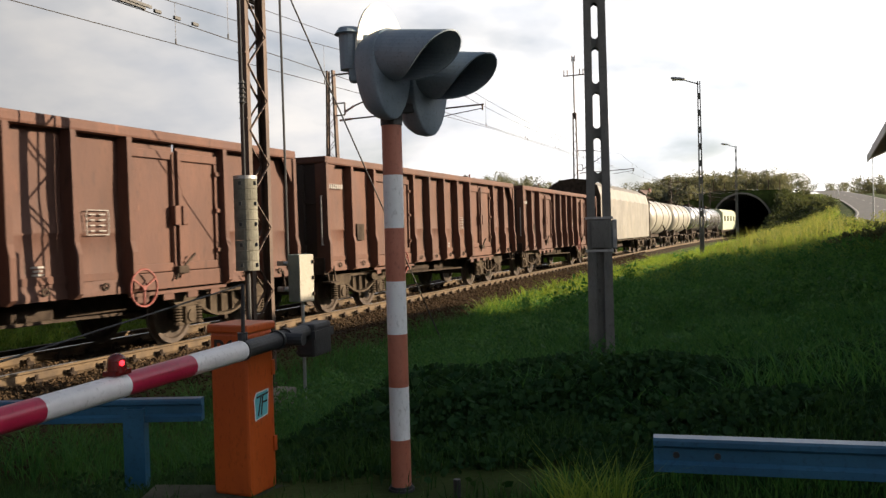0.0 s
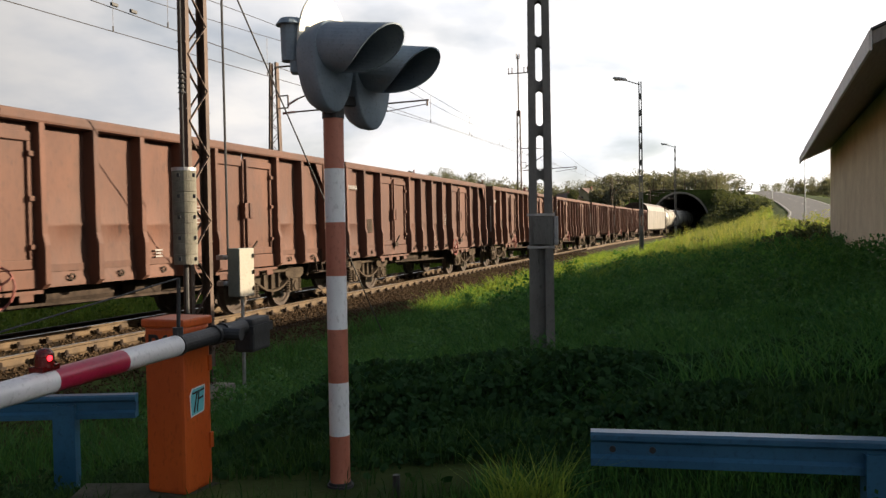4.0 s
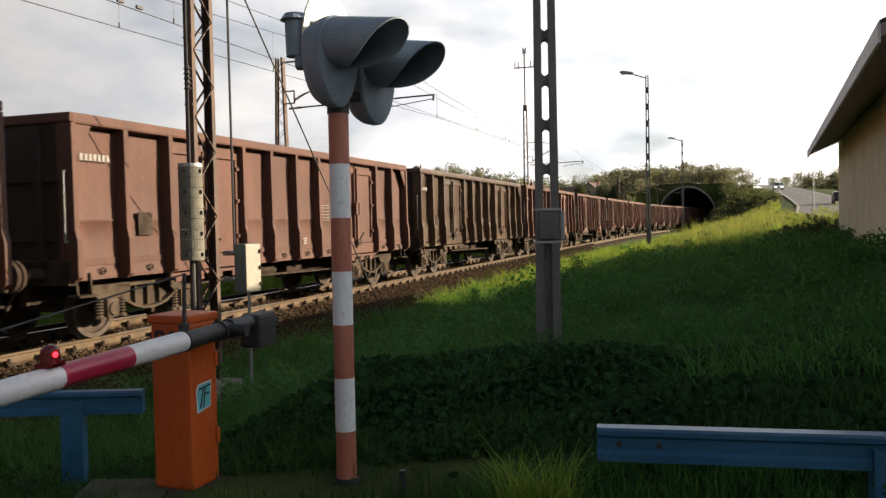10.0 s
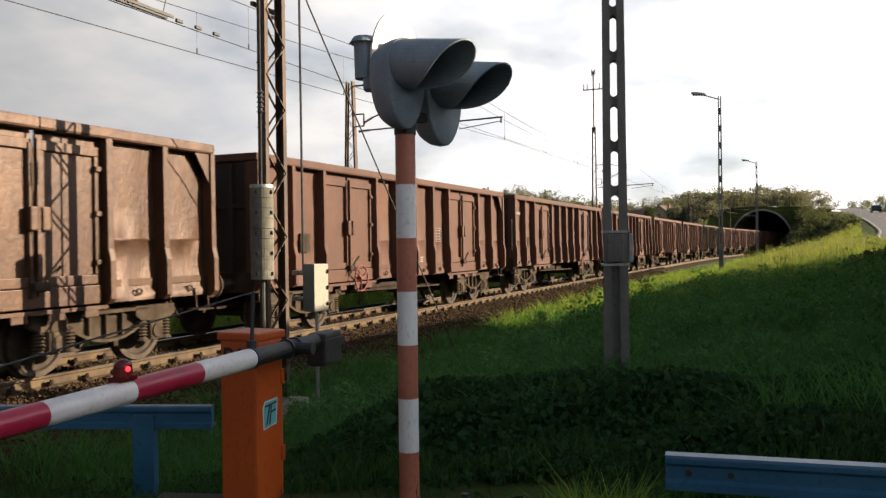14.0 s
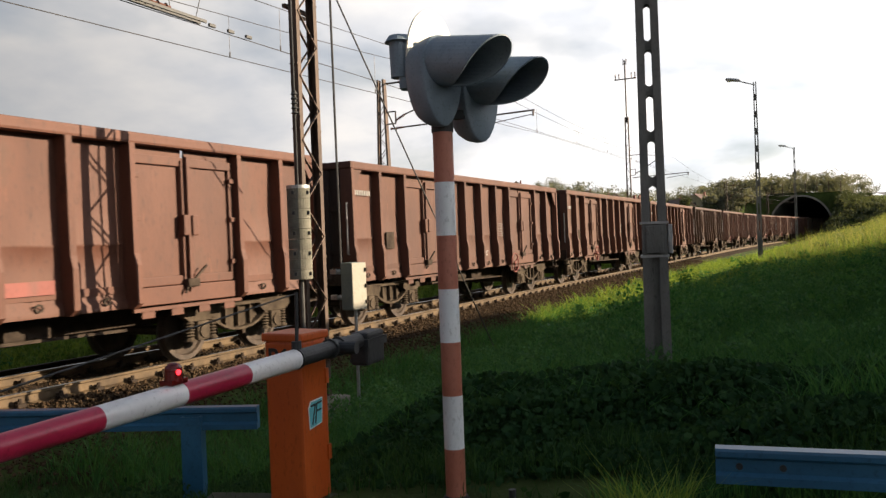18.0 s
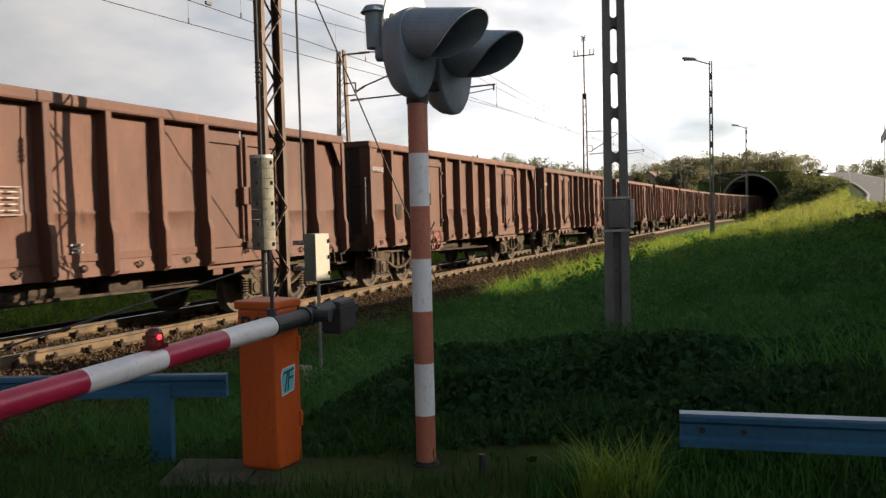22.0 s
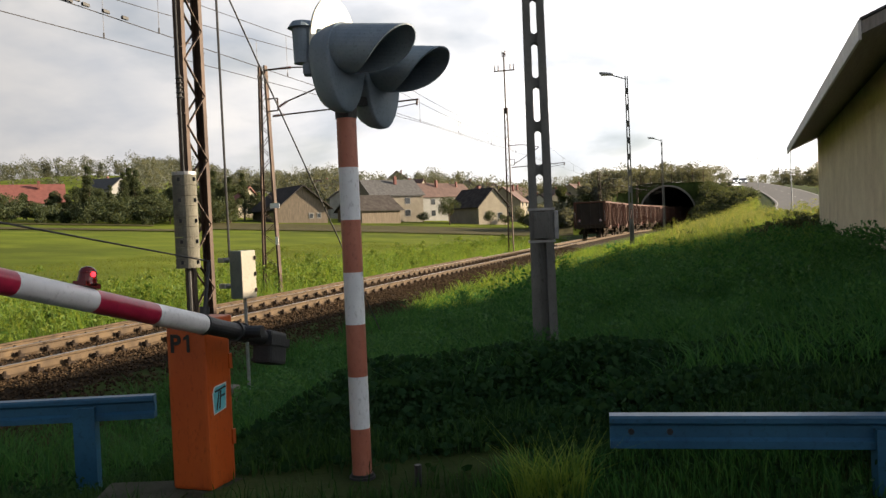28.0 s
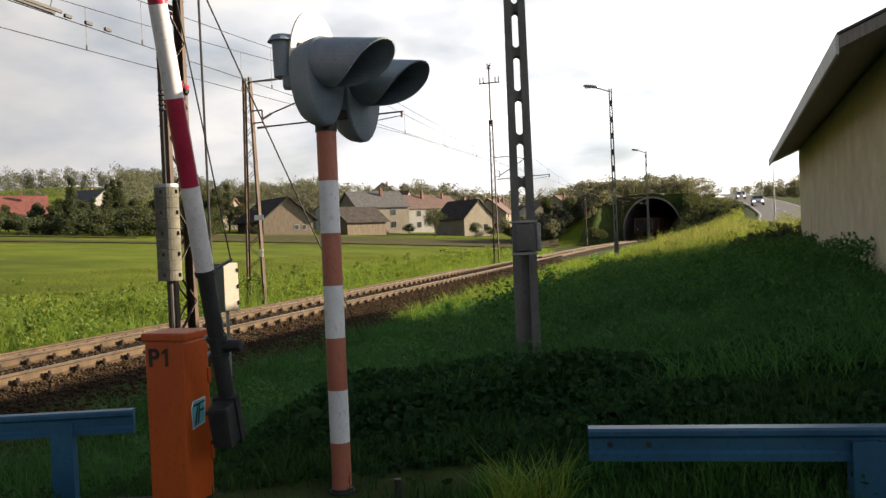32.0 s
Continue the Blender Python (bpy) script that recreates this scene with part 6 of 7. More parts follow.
two = [("front", -1.9, 1.6, 1.2, 1.3), ("front", 1.9, 1.6, 1.2, 1.3), ("front", 0, 4.3, 1.2, 1.3), ("right", -2.5, 1.6, 1.2, 1.3), ("right", 2.5, 1.6, 1.2, 1.3), ("right", -2.5, 4.3, 1.2, 1.3), ("right", 2.5, 4.3, 1.2, 1.3)]
one = [("front", -1.8, 1.6, 1.2, 1.2), ("front", 1.8, 1.6, 1.2, 1.2), ("right", -2, 1.6, 1.2, 1.2), ("right", 2, 1.6, 1.2, 1.2)]
house(toward_place(-7.3, 168), 28, 10, 15, 2.6, 4.0, WALL_WOOD, ROOF_DARK, "old wooden barn with a dark steep roof", [("front", 1.6, 0.9, 0.7, 0.8), ("front", 3.2, 0.9, 0.6, 0.8)], False, "barn", "barn", 0.8)
house(toward_place(-0.6, 188), -62, 9.5, 13, 5.6, 3.4, WALL_CREAM, ROOF, "two-storey cream house with a grey roof", two)
house(toward_place(-1.9, 172), -50, 8, 10, 2.6, 2.8, WALL_WOOD, ROOF_DARK, "low grey shed with a dark roof", (), False, "shed", "shed", 0.6)
house(toward_place(2.3, 205), -55, 9, 11, 5.6, 3.2, WALL_WHITE, ROOF_BROWN, "white house with a weathered red-brown roof", two)
house(toward_place(5.6, 182), 35, 8.5, 10, 3.6, 3.8, WALL_CREAM, ROOF_DARK, "white gabled house with a dark roof", one)
house(toward_place(7.6, 215), -20, 9, 10, 4.8, 3.6, WALL_CREAM, ROOF_BROWN, "cream house with a reddish brown roof", two)
house(toward_place(9.4, 230), 10, 8, 9, 3.6, 3.0, WALL_WHITE, ROOF_DARK, "pale house with a dark roof", one)
house(toward_place(-3.4, 205), 10, 9, 9, 4.8, 3.0, WALL_WHITE, ROOF_DARK, "white house with blue grey roof", two)
house(toward_place(-11.2, 200), 60, 9, 12, 3.0, 3.6, WALL_CREAM, ROOF_RED, "house with a red tiled roof among trees", one)
house(toward_place(-23.0, 215), -66, 10, 13, 3.0, 4.2, WALL_CREAM, ROOF_RED, "long house with a red roof above the meadow", one)
house(toward_place(-18.7, 262), 60, 9, 12, 4.6, 3.2, WALL_WHITE, ROOF, "pale house on the hillside", two)
small = house(toward_place(10.8, 262), 15, 9, 10, 4.6, 3.4, WALL_CREAM, ROOF_BROWN, "small village house on the slope", two)
r_ = random.Random(8)
for bearing, far in ((-1.2, 270), (1.0, 290), (3.8, 268), (6.2, 300), (8.0, 285), (12.2, 330), (-4.6, 300), (13.5, 280), (27.8, 560), (4.9, 360), (0.2, 380)):
    p = toward_place(bearing, far)
    copy_thing(small, Matrix.Translation(p) @ Matrix.Rotation(radians(r_.uniform(-70, 70)), 4, "Z"))

for name, mat, b0, b1, f0, f1, label in (("ploughed_strip", PLOUGH, -14, 12, 118, 150, "brown ploughed strip in the meadow"), ("dark_strip", PLOUGH, -32, -14, 108, 114, "dark furrow across the meadow"), ("dark_strip", PLOUGH, -32, -16, 128, 133, "dark furrow across the meadow")):
    vs, fs, n = [], [], 40
    for i in range(n + 1):
        for j in range(5):
            p = toward_place(b0 + (b1 - b0) * i / n, f0 + (f1 - f0) * j / 4)
            vs.append((p.x, p.y, p.z + 0.12))
    for i in range(n):
        for j in range(4):
            fs.append((i * 5 + j, i * 5 + j + 1, (i + 1) * 5 + j + 1, (i + 1) * 5 + j))
    tagged(mesh_from(name, vs, fs, mat), label, "field", kind="structure")


# ---- trees ----
def leaf_cloud(rg, centres, radii, count, size, flat=0.75):
    """Small leaf faces scattered through clumps: arrays of vertices and faces."""
    k = rg.integers(0, len(centres), count)
    d = rg.normal(0, 1, (count, 3))
    d /= np.linalg.norm(d, axis=1)[:, None]
    rr = radii[k] * rg.random(count) ** 0.35
    c = centres[k] + d * rr[:, None] * np.array([1, 1, flat])
    a = rg.normal(0, 1, (count, 3))
    a /= np.linalg.norm(a, axis=1)[:, None]
    b2 = np.cross(a, rg.normal(0, 1, (count, 3)))
    b2 /= np.linalg.norm(b2, axis=1)[:, None]
    s = size * rg.uniform(0.6, 1.3, count)[:, None]
    v = np.stack([c - a * s, c + b2 * s * 0.6, c + a * s, c - b2 * s * 0.6], 1).reshape(-1, 3)
    f = np.arange(count * 4).reshape(-1, 4)
    return v, f


def tree(seed, h, spread, label, trunk_part=0.22, leaves=2600, size=0.16, cone=False, name="tree"):
    rg = np.random.default_rng(seed)
    t = empty(name, label, "tree")
    b = bmesh.new()
    lean = rg.normal(0, 0.02, 2)
    tube(b, (0, 0, -0.5), (lean[0] * h, lean[1] * h, h * 0.55), 0.035 * h * 0.6, 0.012 * h, 10)
    for i in range(9):
        z = h * (trunk_part + 0.4 * i / 9)
        a = i * 2.4
        ln = spread * (0.75 if not cone else 0.5)
        tube(b, (0, 0, z), (math.cos(a) * ln, math.sin(a) * ln, z + h * 0.22), 0.012 * h, 0.004 * h, 6)
    part("trunk", b, TRUNK, t)
    n = 26
    if cone:
        zz = rg.uniform(trunk_part * 0.4, 1.0, n)
        rad = (1.02 - zz) * spread
        ang = rg.uniform(0, 6.28, n)
        cen = np.stack([np.cos(ang) * rad * 0.6, np.sin(ang) * rad * 0.6, zz * h], -1)
        radii = 0.25 * spread + 0.5 * rad
    else:
        d = rg.normal(0, 1, (n, 3))
        d /= np.linalg.norm(d, axis=1)[:, None]
        mid = h * (trunk_part + (1 - trunk_part) * 0.52)
        cen = d * np.array([spread, spread, h * (1 - trunk_part) * 0.45]) * (rg.uniform(0.45, 0.92, n)[:, None]) + np.array([0, 0, mid])
        radii = spread * rg.uniform(0.26, 0.46, n)
    v, f = leaf_cloud(rg, cen, radii, leaves, size)
    v[:, 2] = np.maximum(v[:, 2], 0.1)
    mesh_from("crown", v.tolist(), f.tolist(), CROWN, t)
    return t


protos = [tree(1, 10, 3.2, "broad leafy tree with a dense crown", 0.07, leaves=11000, size=0.13), tree(2, 11, 2.6, "tall leafy tree with a dense crown", 0.06, leaves=11000, size=0.13), tree(3, 12, 2.4, "dark conifer with low branches", cone=True, leaves=9000, size=0.12, trunk_part=0.12),
          tree(4, 4, 2.2, "rounded green garden bush", trunk_part=0.08, leaves=5000, size=0.085, name="bush"), tree(5, 7, 3.0, "small orchard tree with bare trunk", trunk_part=0.3, leaves=6000, size=0.10)]
placed = set()


def plant(kind, place, scale, turn):
    m = Matrix.Translation(place) @ Matrix.Rotation(turn, 4, "Z") @ Matrix.Diagonal((scale, scale, scale, 1))
    if kind not in placed:
        placed.add(kind)
        protos[kind].matrix_basis = m
        return
    copy_thing(protos[kind], m)


r_ = random.Random(21)
for i in range(64):  # belt behind the meadow
    be = -37 + 25 * i / 63 + r_.uniform(-0.5, 0.5)
    low = be < -18.3
    plant(r_.choice((0, 3, 3, 4, 1) if low else (0, 1, 0, 1, 2, 3)), toward_place(be, r_.uniform(140, 158) if low else r_.uniform(142, 172)), r_.uniform(0.5, 0.78) if low else r_.uniform(0.55, 0.9), r_.uniform(0, 6))
for i in range(34):  # taller trees in the belt, in front of the hillside house
    plant(r_.choice((0, 1, 2, 0, 1, 2)), toward_place(-20.5 + 10.0 * i / 33 + r_.uniform(-0.4, 0.4), r_.uniform(146, 178)), r_.uniform(0.62, 1.02), r_.uniform(0, 6))
for be, far, kind, sc in ((3.6, 166, 4, 1.3), (6.4, 160, 4, 0.72), (1.8, 176, 3, 0.9), (4.3, 186, 3, 0.9), (-9.6, 178, 0, 0.8), (-2.8, 190, 1, 0.6), (7.4, 170, 3, 0.9),
                          (10.6, 165, 0, 0.62), (11.2, 140, 0, 0.5), (12.2, 150, 1, 0.5), (12.6, 138, 3, 1.4), (13.2, 150, 0, 0.7), (9.8, 180, 0, 0.7), (9.3, 190, 1, 0.7), (13.9, 142, 1, 0.5), (14.6, 128, 3, 1.1),
                          (15.0, 140, 0, 0.45), (11.5, 146, 1, 0.95), (13.0, 160, 0, 0.7), (8.8, 158, 3, 1.0), (10.0, 148, 3, 1.1), (-8.4, 140, 4, 0.5), (-13.9, 132, 4, 0.72), (-14.4, 133, 4, 0.6),
                          (23.3, 300, 2, 0.45), (22.6, 315, 1, 0.4), (26.4, 330, 0, 0.5), (29.4, 250, 0, 0.9), (30.2, 240, 3, 1.4)):
    plant(kind, toward_place(be, far), sc, r_.uniform(0, 6))

# woods on the far slopes
rg = np.random.default_rng(11)
vv, ff, base = [], [], 0
count = 0
while count < 2100:
    be, far_ = rg.uniform(-48, 46), (rg.uniform(235, 600) if rg.random() < 0.5 else rg.uniform(395, 470))
    if be > 9 and far_ < 290:
        continue
    if (-27 < be < -17 and 300 < far_ < 452) or (9 < be < 27 and far_ < 400):
        continue
    keep_ = math.sin(be * 0.5 + far_ * 0.013) + math.sin(be * 0.23 - far_ * 0.021 + 1.3) + (0.6 if be < -8 else 0.1)
    if keep_ < (0.25 if far_ < 395 or far_ > 470 else -0.75):
        continue
    p = toward_place(be, far_)
    hgt = rg.uniform(7, 13)
    n = 6
    fir = 0.45 if rg.random() < 0.3 else 1.0
    cen = np.stack([rg.normal(0, hgt * 0.16 * fir, n), rg.normal(0, hgt * 0.16 * fir, n), hgt * rg.uniform(0.2, 0.9, n)], -1) + np.array(p)
    v, f = leaf_cloud(rg, cen, np.full(n, hgt * 0.215) * fir ** 0.5, 330, 0.33, 0.9)
    vv.append(v)
    ff.append(f + base)
    base += len(v)
    count += 1
woods = mesh_from("woods", np.concatenate(vv).tolist(), np.concatenate(ff).tolist(), WOODS_HAZY)
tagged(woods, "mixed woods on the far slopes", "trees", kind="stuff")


# thickets: shrubs grown together at the meadow's edge and beside the tunnel
def thicket(label, seed, spots, leaves, size, mat=CROWN):
    rg = np.random.default_rng(seed)
    cen, rad = [], []
    for be, far_, hgt in spots:
        p = toward_place(be, far_)
        for _ in range(5):
            cen.append((p.x + rg.normal(0, hgt * 0.35), p.y + rg.normal(0, hgt * 0.35), p.z + hgt * rg.uniform(0.15, 0.75)))
            rad.append(hgt * rg.uniform(0.22, 0.38))
    v, f = leaf_cloud(rg, np.array(cen), np.array(rad), leaves, size)
    tagged(mesh_from("thicket", v.tolist(), f.tolist(), mat), label, "bushes", kind="stuff")


r_ = random.Random(4)
thicket("dark shrubs at the edge of the meadow", 51, [(-39 + 27.5 * i / 80, r_.uniform(136, 150), r_.uniform(2.6, 4.8) if i < 60 else r_.uniform(3, 6)) for i in range(81)], 70000, 0.17)
thicket("dense shrubs beside the tunnel mouth", 52, [(9.0 + 6.2 * i / 46, r_.uniform(134, 160), r_.uniform(2.5, 5.0)) for i in range(47)], 60000, 0.17, WOODS_HAZY)
thicket("weeds and shrubs on the road bank", 53, [(19.5 + 9.5 * i / 30, r_.uniform(40, 62), r_.uniform(0.35, 0.7)) for i in range(31)], 16000, 0.06)

# ---- grass ----
def blades(name, label, mat, n, s0, s1, l0, l1, h0, h1, w, seed, pick=None, bend=0.35):
    rg = np.random.default_rng(seed)
    s = rg.uniform(s0, s1, n)
    l = rg.uniform(l0, l1, n)
    lat = l + drift(s)
    if pick is not None:
        k = pick(s, l, rg)
        s, l, lat = s[k], l[k], lat[k]
    n = len(s)
    z = ground_z(s, lat)
    h = rg.uniform(h0, h1, n) * (0.55 + 0.75 * patchy(s, lat))
    a = rg.uniform(0, 2 * np.pi, n)
    tip = rg.normal(0, bend, (n, 2)) * h[:, None]
    x = ORIGIN.x + AHEAD.x * s + ASIDE.x * lat
    y = ORIGIN.y + AHEAD.y * s + ASIDE.y * lat
    dx, dy = np.cos(a) * w / 2, np.sin(a) * w / 2
    mid = tip * 0.35
    v = np.stack([np.stack([x - dx, y - dy, z - 0.03], -1), np.stack([x + dx, y + dy, z - 0.03], -1),
                  np.stack([x + mid[:, 0] + dx * 0.8, y + mid[:, 1] + dy * 0.8, z + h * 0.6], -1), np.stack([x + mid[:, 0] - dx * 0.8, y + mid[:, 1] - dy * 0.8, z + h * 0.6], -1),
                  np.stack([x + tip[:, 0], y + tip[:, 1], z + h], -1)], 1).reshape(-1, 3)
    i5 = np.arange(n)[:, None] * 5
    quads = i5 + np.array([[0, 1, 2, 3]])
    tris = i5 + np.array([[3, 2, 4]])
    ob = mesh_from(name, v.tolist(), quads.tolist() + tris.tolist(), mat)
    return tagged(ob, label, "grass", kind="stuff")


def clumps(name, label, mat, seed, n, s0, s1, l0, l1, h0, h1, r0, r1, leaves, size, pick=None, flat=0.8):
    """Leafy growth in rounded clumps over a stretch of ground; h is the height of a clump's middle."""
    rg = np.random.default_rng(seed)
    s, l = rg.uniform(s0, s1, n), rg.uniform(l0, l1, n)
    if pick is not None:
        k = pick(s, l, rg)
        s, l = s[k], l[k]
    lat = l + drift(s)
    up = rg.uniform(h0, h1, len(s)) * (0.35 + 0.8 * patchy(s * 0.6, lat * 0.6))
    cen = np.stack([ORIGIN.x + AHEAD.x * s + ASIDE.x * lat, ORIGIN.y + AHEAD.y * s + ASIDE.y * lat, ground_z(s, lat) + up], -1)
    v, f = leaf_cloud(rg, cen, rg.uniform(r0, r1, len(s)), leaves, size, flat)
    return tagged(mesh_from(name, v.tolist(), f.tolist(), mat), label, "weeds", kind="stuff")


def patchy(s, l):
    """Uneven growth, 0 to 1: a few waves of different lengths and ways."""
    r0 = np.random.default_rng(9)
    t = np.zeros(np.shape(s))
    for wl_ in (0.5, 0.8, 1.3, 2.1, 3.4, 6.0):
        a = r0.uniform(0, 6.28, 2)
        t = t + np.sin((s * math.cos(a[0]) + l * math.sin(a[0])) * 6.28 / wl_ + a[1] + 1.7 * np.sin(s * 0.9 / wl_ + l * 1.3 / wl_))
    return np.clip(0.5 + t / 5.0, 0, 1.15)


def off_road(s, l, rg):
    lat = l + drift(s)
    x = ORIGIN.x + AHEAD.x * s + ASIDE.x * lat
    y = ORIGIN.y + AHEAD.y * s + ASIDE.y * lat
    d = np.full(len(s), 1e9)
    for p in ROAD_PTS:
        d = np.minimum(d, np.hypot(x - p.x, y - p.y))
    return d > 5.0


def clear_of_slabs(s, l, rg):
    x = ORIGIN.x + AHEAD.x * s + ASIDE.x * l
    y = ORIGIN.y + AHEAD.y * s + ASIDE.y * l
    slab = (x > -1.8) & (x < 0.7) & (y > 4.5) & (y < 5.0) & (rg.random(len(s)) > 0.05)
    inside = ((x - EAVE.x) * bn.x + (y - EAVE.y) * bn.y > OUT) & ((x - EAVE.x) * bd.x + (y - EAVE.y) * bd.y < 0)
    return ~slab & ~inside & (s > -8.3)


# Near blades take the shade-coloured material; GRASS is the lit tone.
blades("grass_near", "grass on the bank by the crossing, shade in its colour", GRASS_SHADE, 95000, -5.4, 14, 2.7, 13, 0.10, 0.38, 0.011, 31, clear_of_slabs, bend=0.75)
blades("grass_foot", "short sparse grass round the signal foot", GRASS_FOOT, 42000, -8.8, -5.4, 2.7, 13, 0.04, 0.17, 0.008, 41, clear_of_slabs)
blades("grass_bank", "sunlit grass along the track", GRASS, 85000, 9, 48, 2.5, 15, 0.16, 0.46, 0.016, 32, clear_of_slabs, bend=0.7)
blades("grass_far", "rough grass and weeds on the far bank", GRASS, 60000, 48, 130, 3.0, 24, 0.15, 0.5, 0.03, 33, off_road, bend=0.6)
blades("weeds_far", "tall seeding grass on the bank", GRASS_DRY, 7000, 20, 100, 7.5, 13.5, 0.35, 1.05, 0.02, 34, off_road)
blades("grass_verge", "tall grass between the track and the meadow", GRASS, 70000, -10, 70, -11, -2.9, 0.3, 0.9, 0.018, 35, lambda s, l, rg: rg.random(len(s)) < np.clip((l + 11) / 3, 0, 1))
blades("meadow_grass", "short meadow grass", LAWN, 45000, -4, 70, -26, -9, 0.04, 0.10, 0.025, 36)
blades("weeds_verge", "seeding weeds beside the track", GRASS_DRY, 6000, 0, 70, -8, -3.4, 0.3, 0.8, 0.016, 37)
rg = np.random.default_rng(91)
cen, rad = [], []
for _ in range(1500):
    s_, l_ = rg.uniform(-6, 62), rg.uniform(-9.5, -3.2)
    h_ = rg.uniform(0.35, 1.25) * float(patchy(np.array([s_]), np.array([l_]))[0])
    p = on_track(s_, l_, 0)
    cen.append((p.x, p.y, ground_at(s_, l_ + float(drift(s_))) + h_))
    rad.append(rg.uniform(0.12, 0.32))
v, f = leaf_cloud(rg, np.array(cen), np.array(rad), 75000, 0.05)
tagged(mesh_from("verge_weeds", v.tolist(), f.tolist(), WEED), "lush broad-leaved weeds beside the track", "weeds", kind="stuff")
rg = np.random.default_rng(93)
cen, rad = [], []
for _ in range(420):
    s_, l_ = rg.uniform(-8.2, 2.5), rg.uniform(4.5, 11.8)
    p = at(s_, l_)
    if -1.7 < p.x < 0.6 and 4.4 < p.y < 5.05:
        continue
    cen.append((p.x, p.y, ground_at(s_, l_) + rg.uniform(0.02, 0.16)))
    rad.append(rg.uniform(0.05, 0.14))
v, f = leaf_cloud(rg, np.array(cen), np.array(rad), 11000, 0.02)
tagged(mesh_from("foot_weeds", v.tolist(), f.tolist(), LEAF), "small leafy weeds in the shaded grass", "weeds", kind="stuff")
BANKLEAF = leafy("broad leaves in the shaded bank", (0.030, 0.102, 0.036), (0.082, 0.20, 0.068), 0.35)
clumps("bank_weeds", "nettles and broad-leaved weeds among the shaded grass", BANKLEAF, 61, 900, -3.5, 16, 3.6, 12.6, 0.05, 0.42, 0.10, 0.30, 62000, 0.028, clear_of_slabs)
clumps("bank_tussocks", "coarse tussocks on the shaded bank", GRASS_SHADE, 62, 260, -1.0, 18, 5.5, 13.0, 0.15, 0.55, 0.16, 0.36, 20000, 0.034, clear_of_slabs)
clumps("sunny_weeds", "leafy weeds in the sunlit grass along the track", WEED, 63, 800, 12, 60, 2.9, 11.5, 0.05, 0.42, 0.12, 0.32, 36000, 0.04, off_road)
clumps("corner_weeds", "tall dark weeds at the corner of the low building", CROWN, 64, 60, 14.0, 17.5, 11.0, 13.6, 0.15, 0.6, 0.15, 0.36, 8000, 0.04, clear_of_slabs)
clumps("wall_weeds", "weeds along the foot of the rendered wall", BANKLEAF, 65, 140, -1.0, 15.4, 11.9, 12.9, 0.05, 0.38, 0.10, 0.26, 12000, 0.03, clear_of_slabs)
clumps("verge_growth", "tall nettles and weeds along the far side of the track", WEED, 68, 520, -14, 16, -8.5, -3.1, 0.25, 1.0, 0.18, 0.40, 26000, 0.05)
# Added nettles: they darken the gap under passing wagons by hiding bright meadow.
clumps("ditch_growth", "tall nettles added to hide the bright meadow under the wagons", BANKLEAF, 69, 420, -16, -0.5, -9.0, -3.4, 0.6, 1.3, 0.25, 0.5, 16000, 0.06)
# Dark clumps laid over the bright bank so that it reads as shaded.
clumps("portal_bank_growth", "rough growth beside the tunnel, bank shade in its dark colour", CROWN, 66, 520, 108, 131, 5.4, 19, 0.2, 0.9, 0.5, 1.1, 34000, 0.13, off_road)
clumps("slope_growth", "rough weeds along the foot of the road bank", GRASS_DRY, 67, 420, 40, 108, 8.5, 17, 0.2, 0.8, 0.25, 0.6, 20000, 0.06, off_road)
# one strong tuft at the guard rail's end
ts, tl = to_sl(0.66, 3.97)
blades("grass_tuft", "tall grass tuft at the end of the guard rail", GRASS, 260, ts - 0.13, ts + 0.13, tl - 0.15, tl + 0.15, 0.20, 0.46, 0.008, 38, bend=0.45)
blades("grass_edge", "grass under the guard rail", GRASS_SHADE, 6000, -8.2, -6.6, 8.8, 12.0, 0.06, 0.20, 0.008, 39)
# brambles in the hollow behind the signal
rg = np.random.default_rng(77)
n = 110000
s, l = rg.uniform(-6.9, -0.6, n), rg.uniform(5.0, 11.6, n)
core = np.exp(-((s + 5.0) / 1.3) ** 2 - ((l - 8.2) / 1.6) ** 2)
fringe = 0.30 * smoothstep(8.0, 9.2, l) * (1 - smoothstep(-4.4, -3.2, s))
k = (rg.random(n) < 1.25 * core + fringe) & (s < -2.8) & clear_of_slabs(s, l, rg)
core = core[k]
s, l = s[k], l[k]
hump = 0.22 + 0.10 * np.sin(s * 1.9 + 1.1 * l) * np.sin(l * 1.6) + 0.07 * np.sin(s * 4.3 - l * 3.1)
hump = hump * (0.35 + 0.95 * core) * smoothstep(-7.0, -5.8, s)
z = ground_z(s, l) + np.maximum(0.04, hump * rg.random(len(s)) ** 0.5 * 1.12)
x = ORIGIN.x + AHEAD.x * s + ASIDE.x * l
y = ORIGIN.y + AHEAD.y * s + ASIDE.y * l
c = np.stack([x, y, z], -1)
nrm = rg.normal(0, 0.8, (len(s), 3)) + np.array([0, -0.4, 0.6])
nrm /= np.linalg.norm(nrm, axis=1)[:, None]
a = np.cross(nrm, rg.normal(0, 1, (len(s), 3)))
a /= np.linalg.norm(a, axis=1)[:, None]
b2 = np.cross(nrm, a)
sz = rg.choice((0.012, 0.018, 0.027, 0.040), len(s), p=(0.3, 0.4, 0.24, 0.06))[:, None] * rg.uniform(0.8, 1.2, len(s))[:, None]
ring = [c + a * sz * math.cos(t) * 1.15 + b2 * sz * math.sin(t) - nrm * sz * 0.25 * abs(math.sin(t)) for t in (0, 0.9, 1.9, 3.14, 4.38, 5.38)]
v = np.stack(ring, 1).reshape(-1, 3)
f = np.arange(len(s) * 6).reshape(-1, 6)
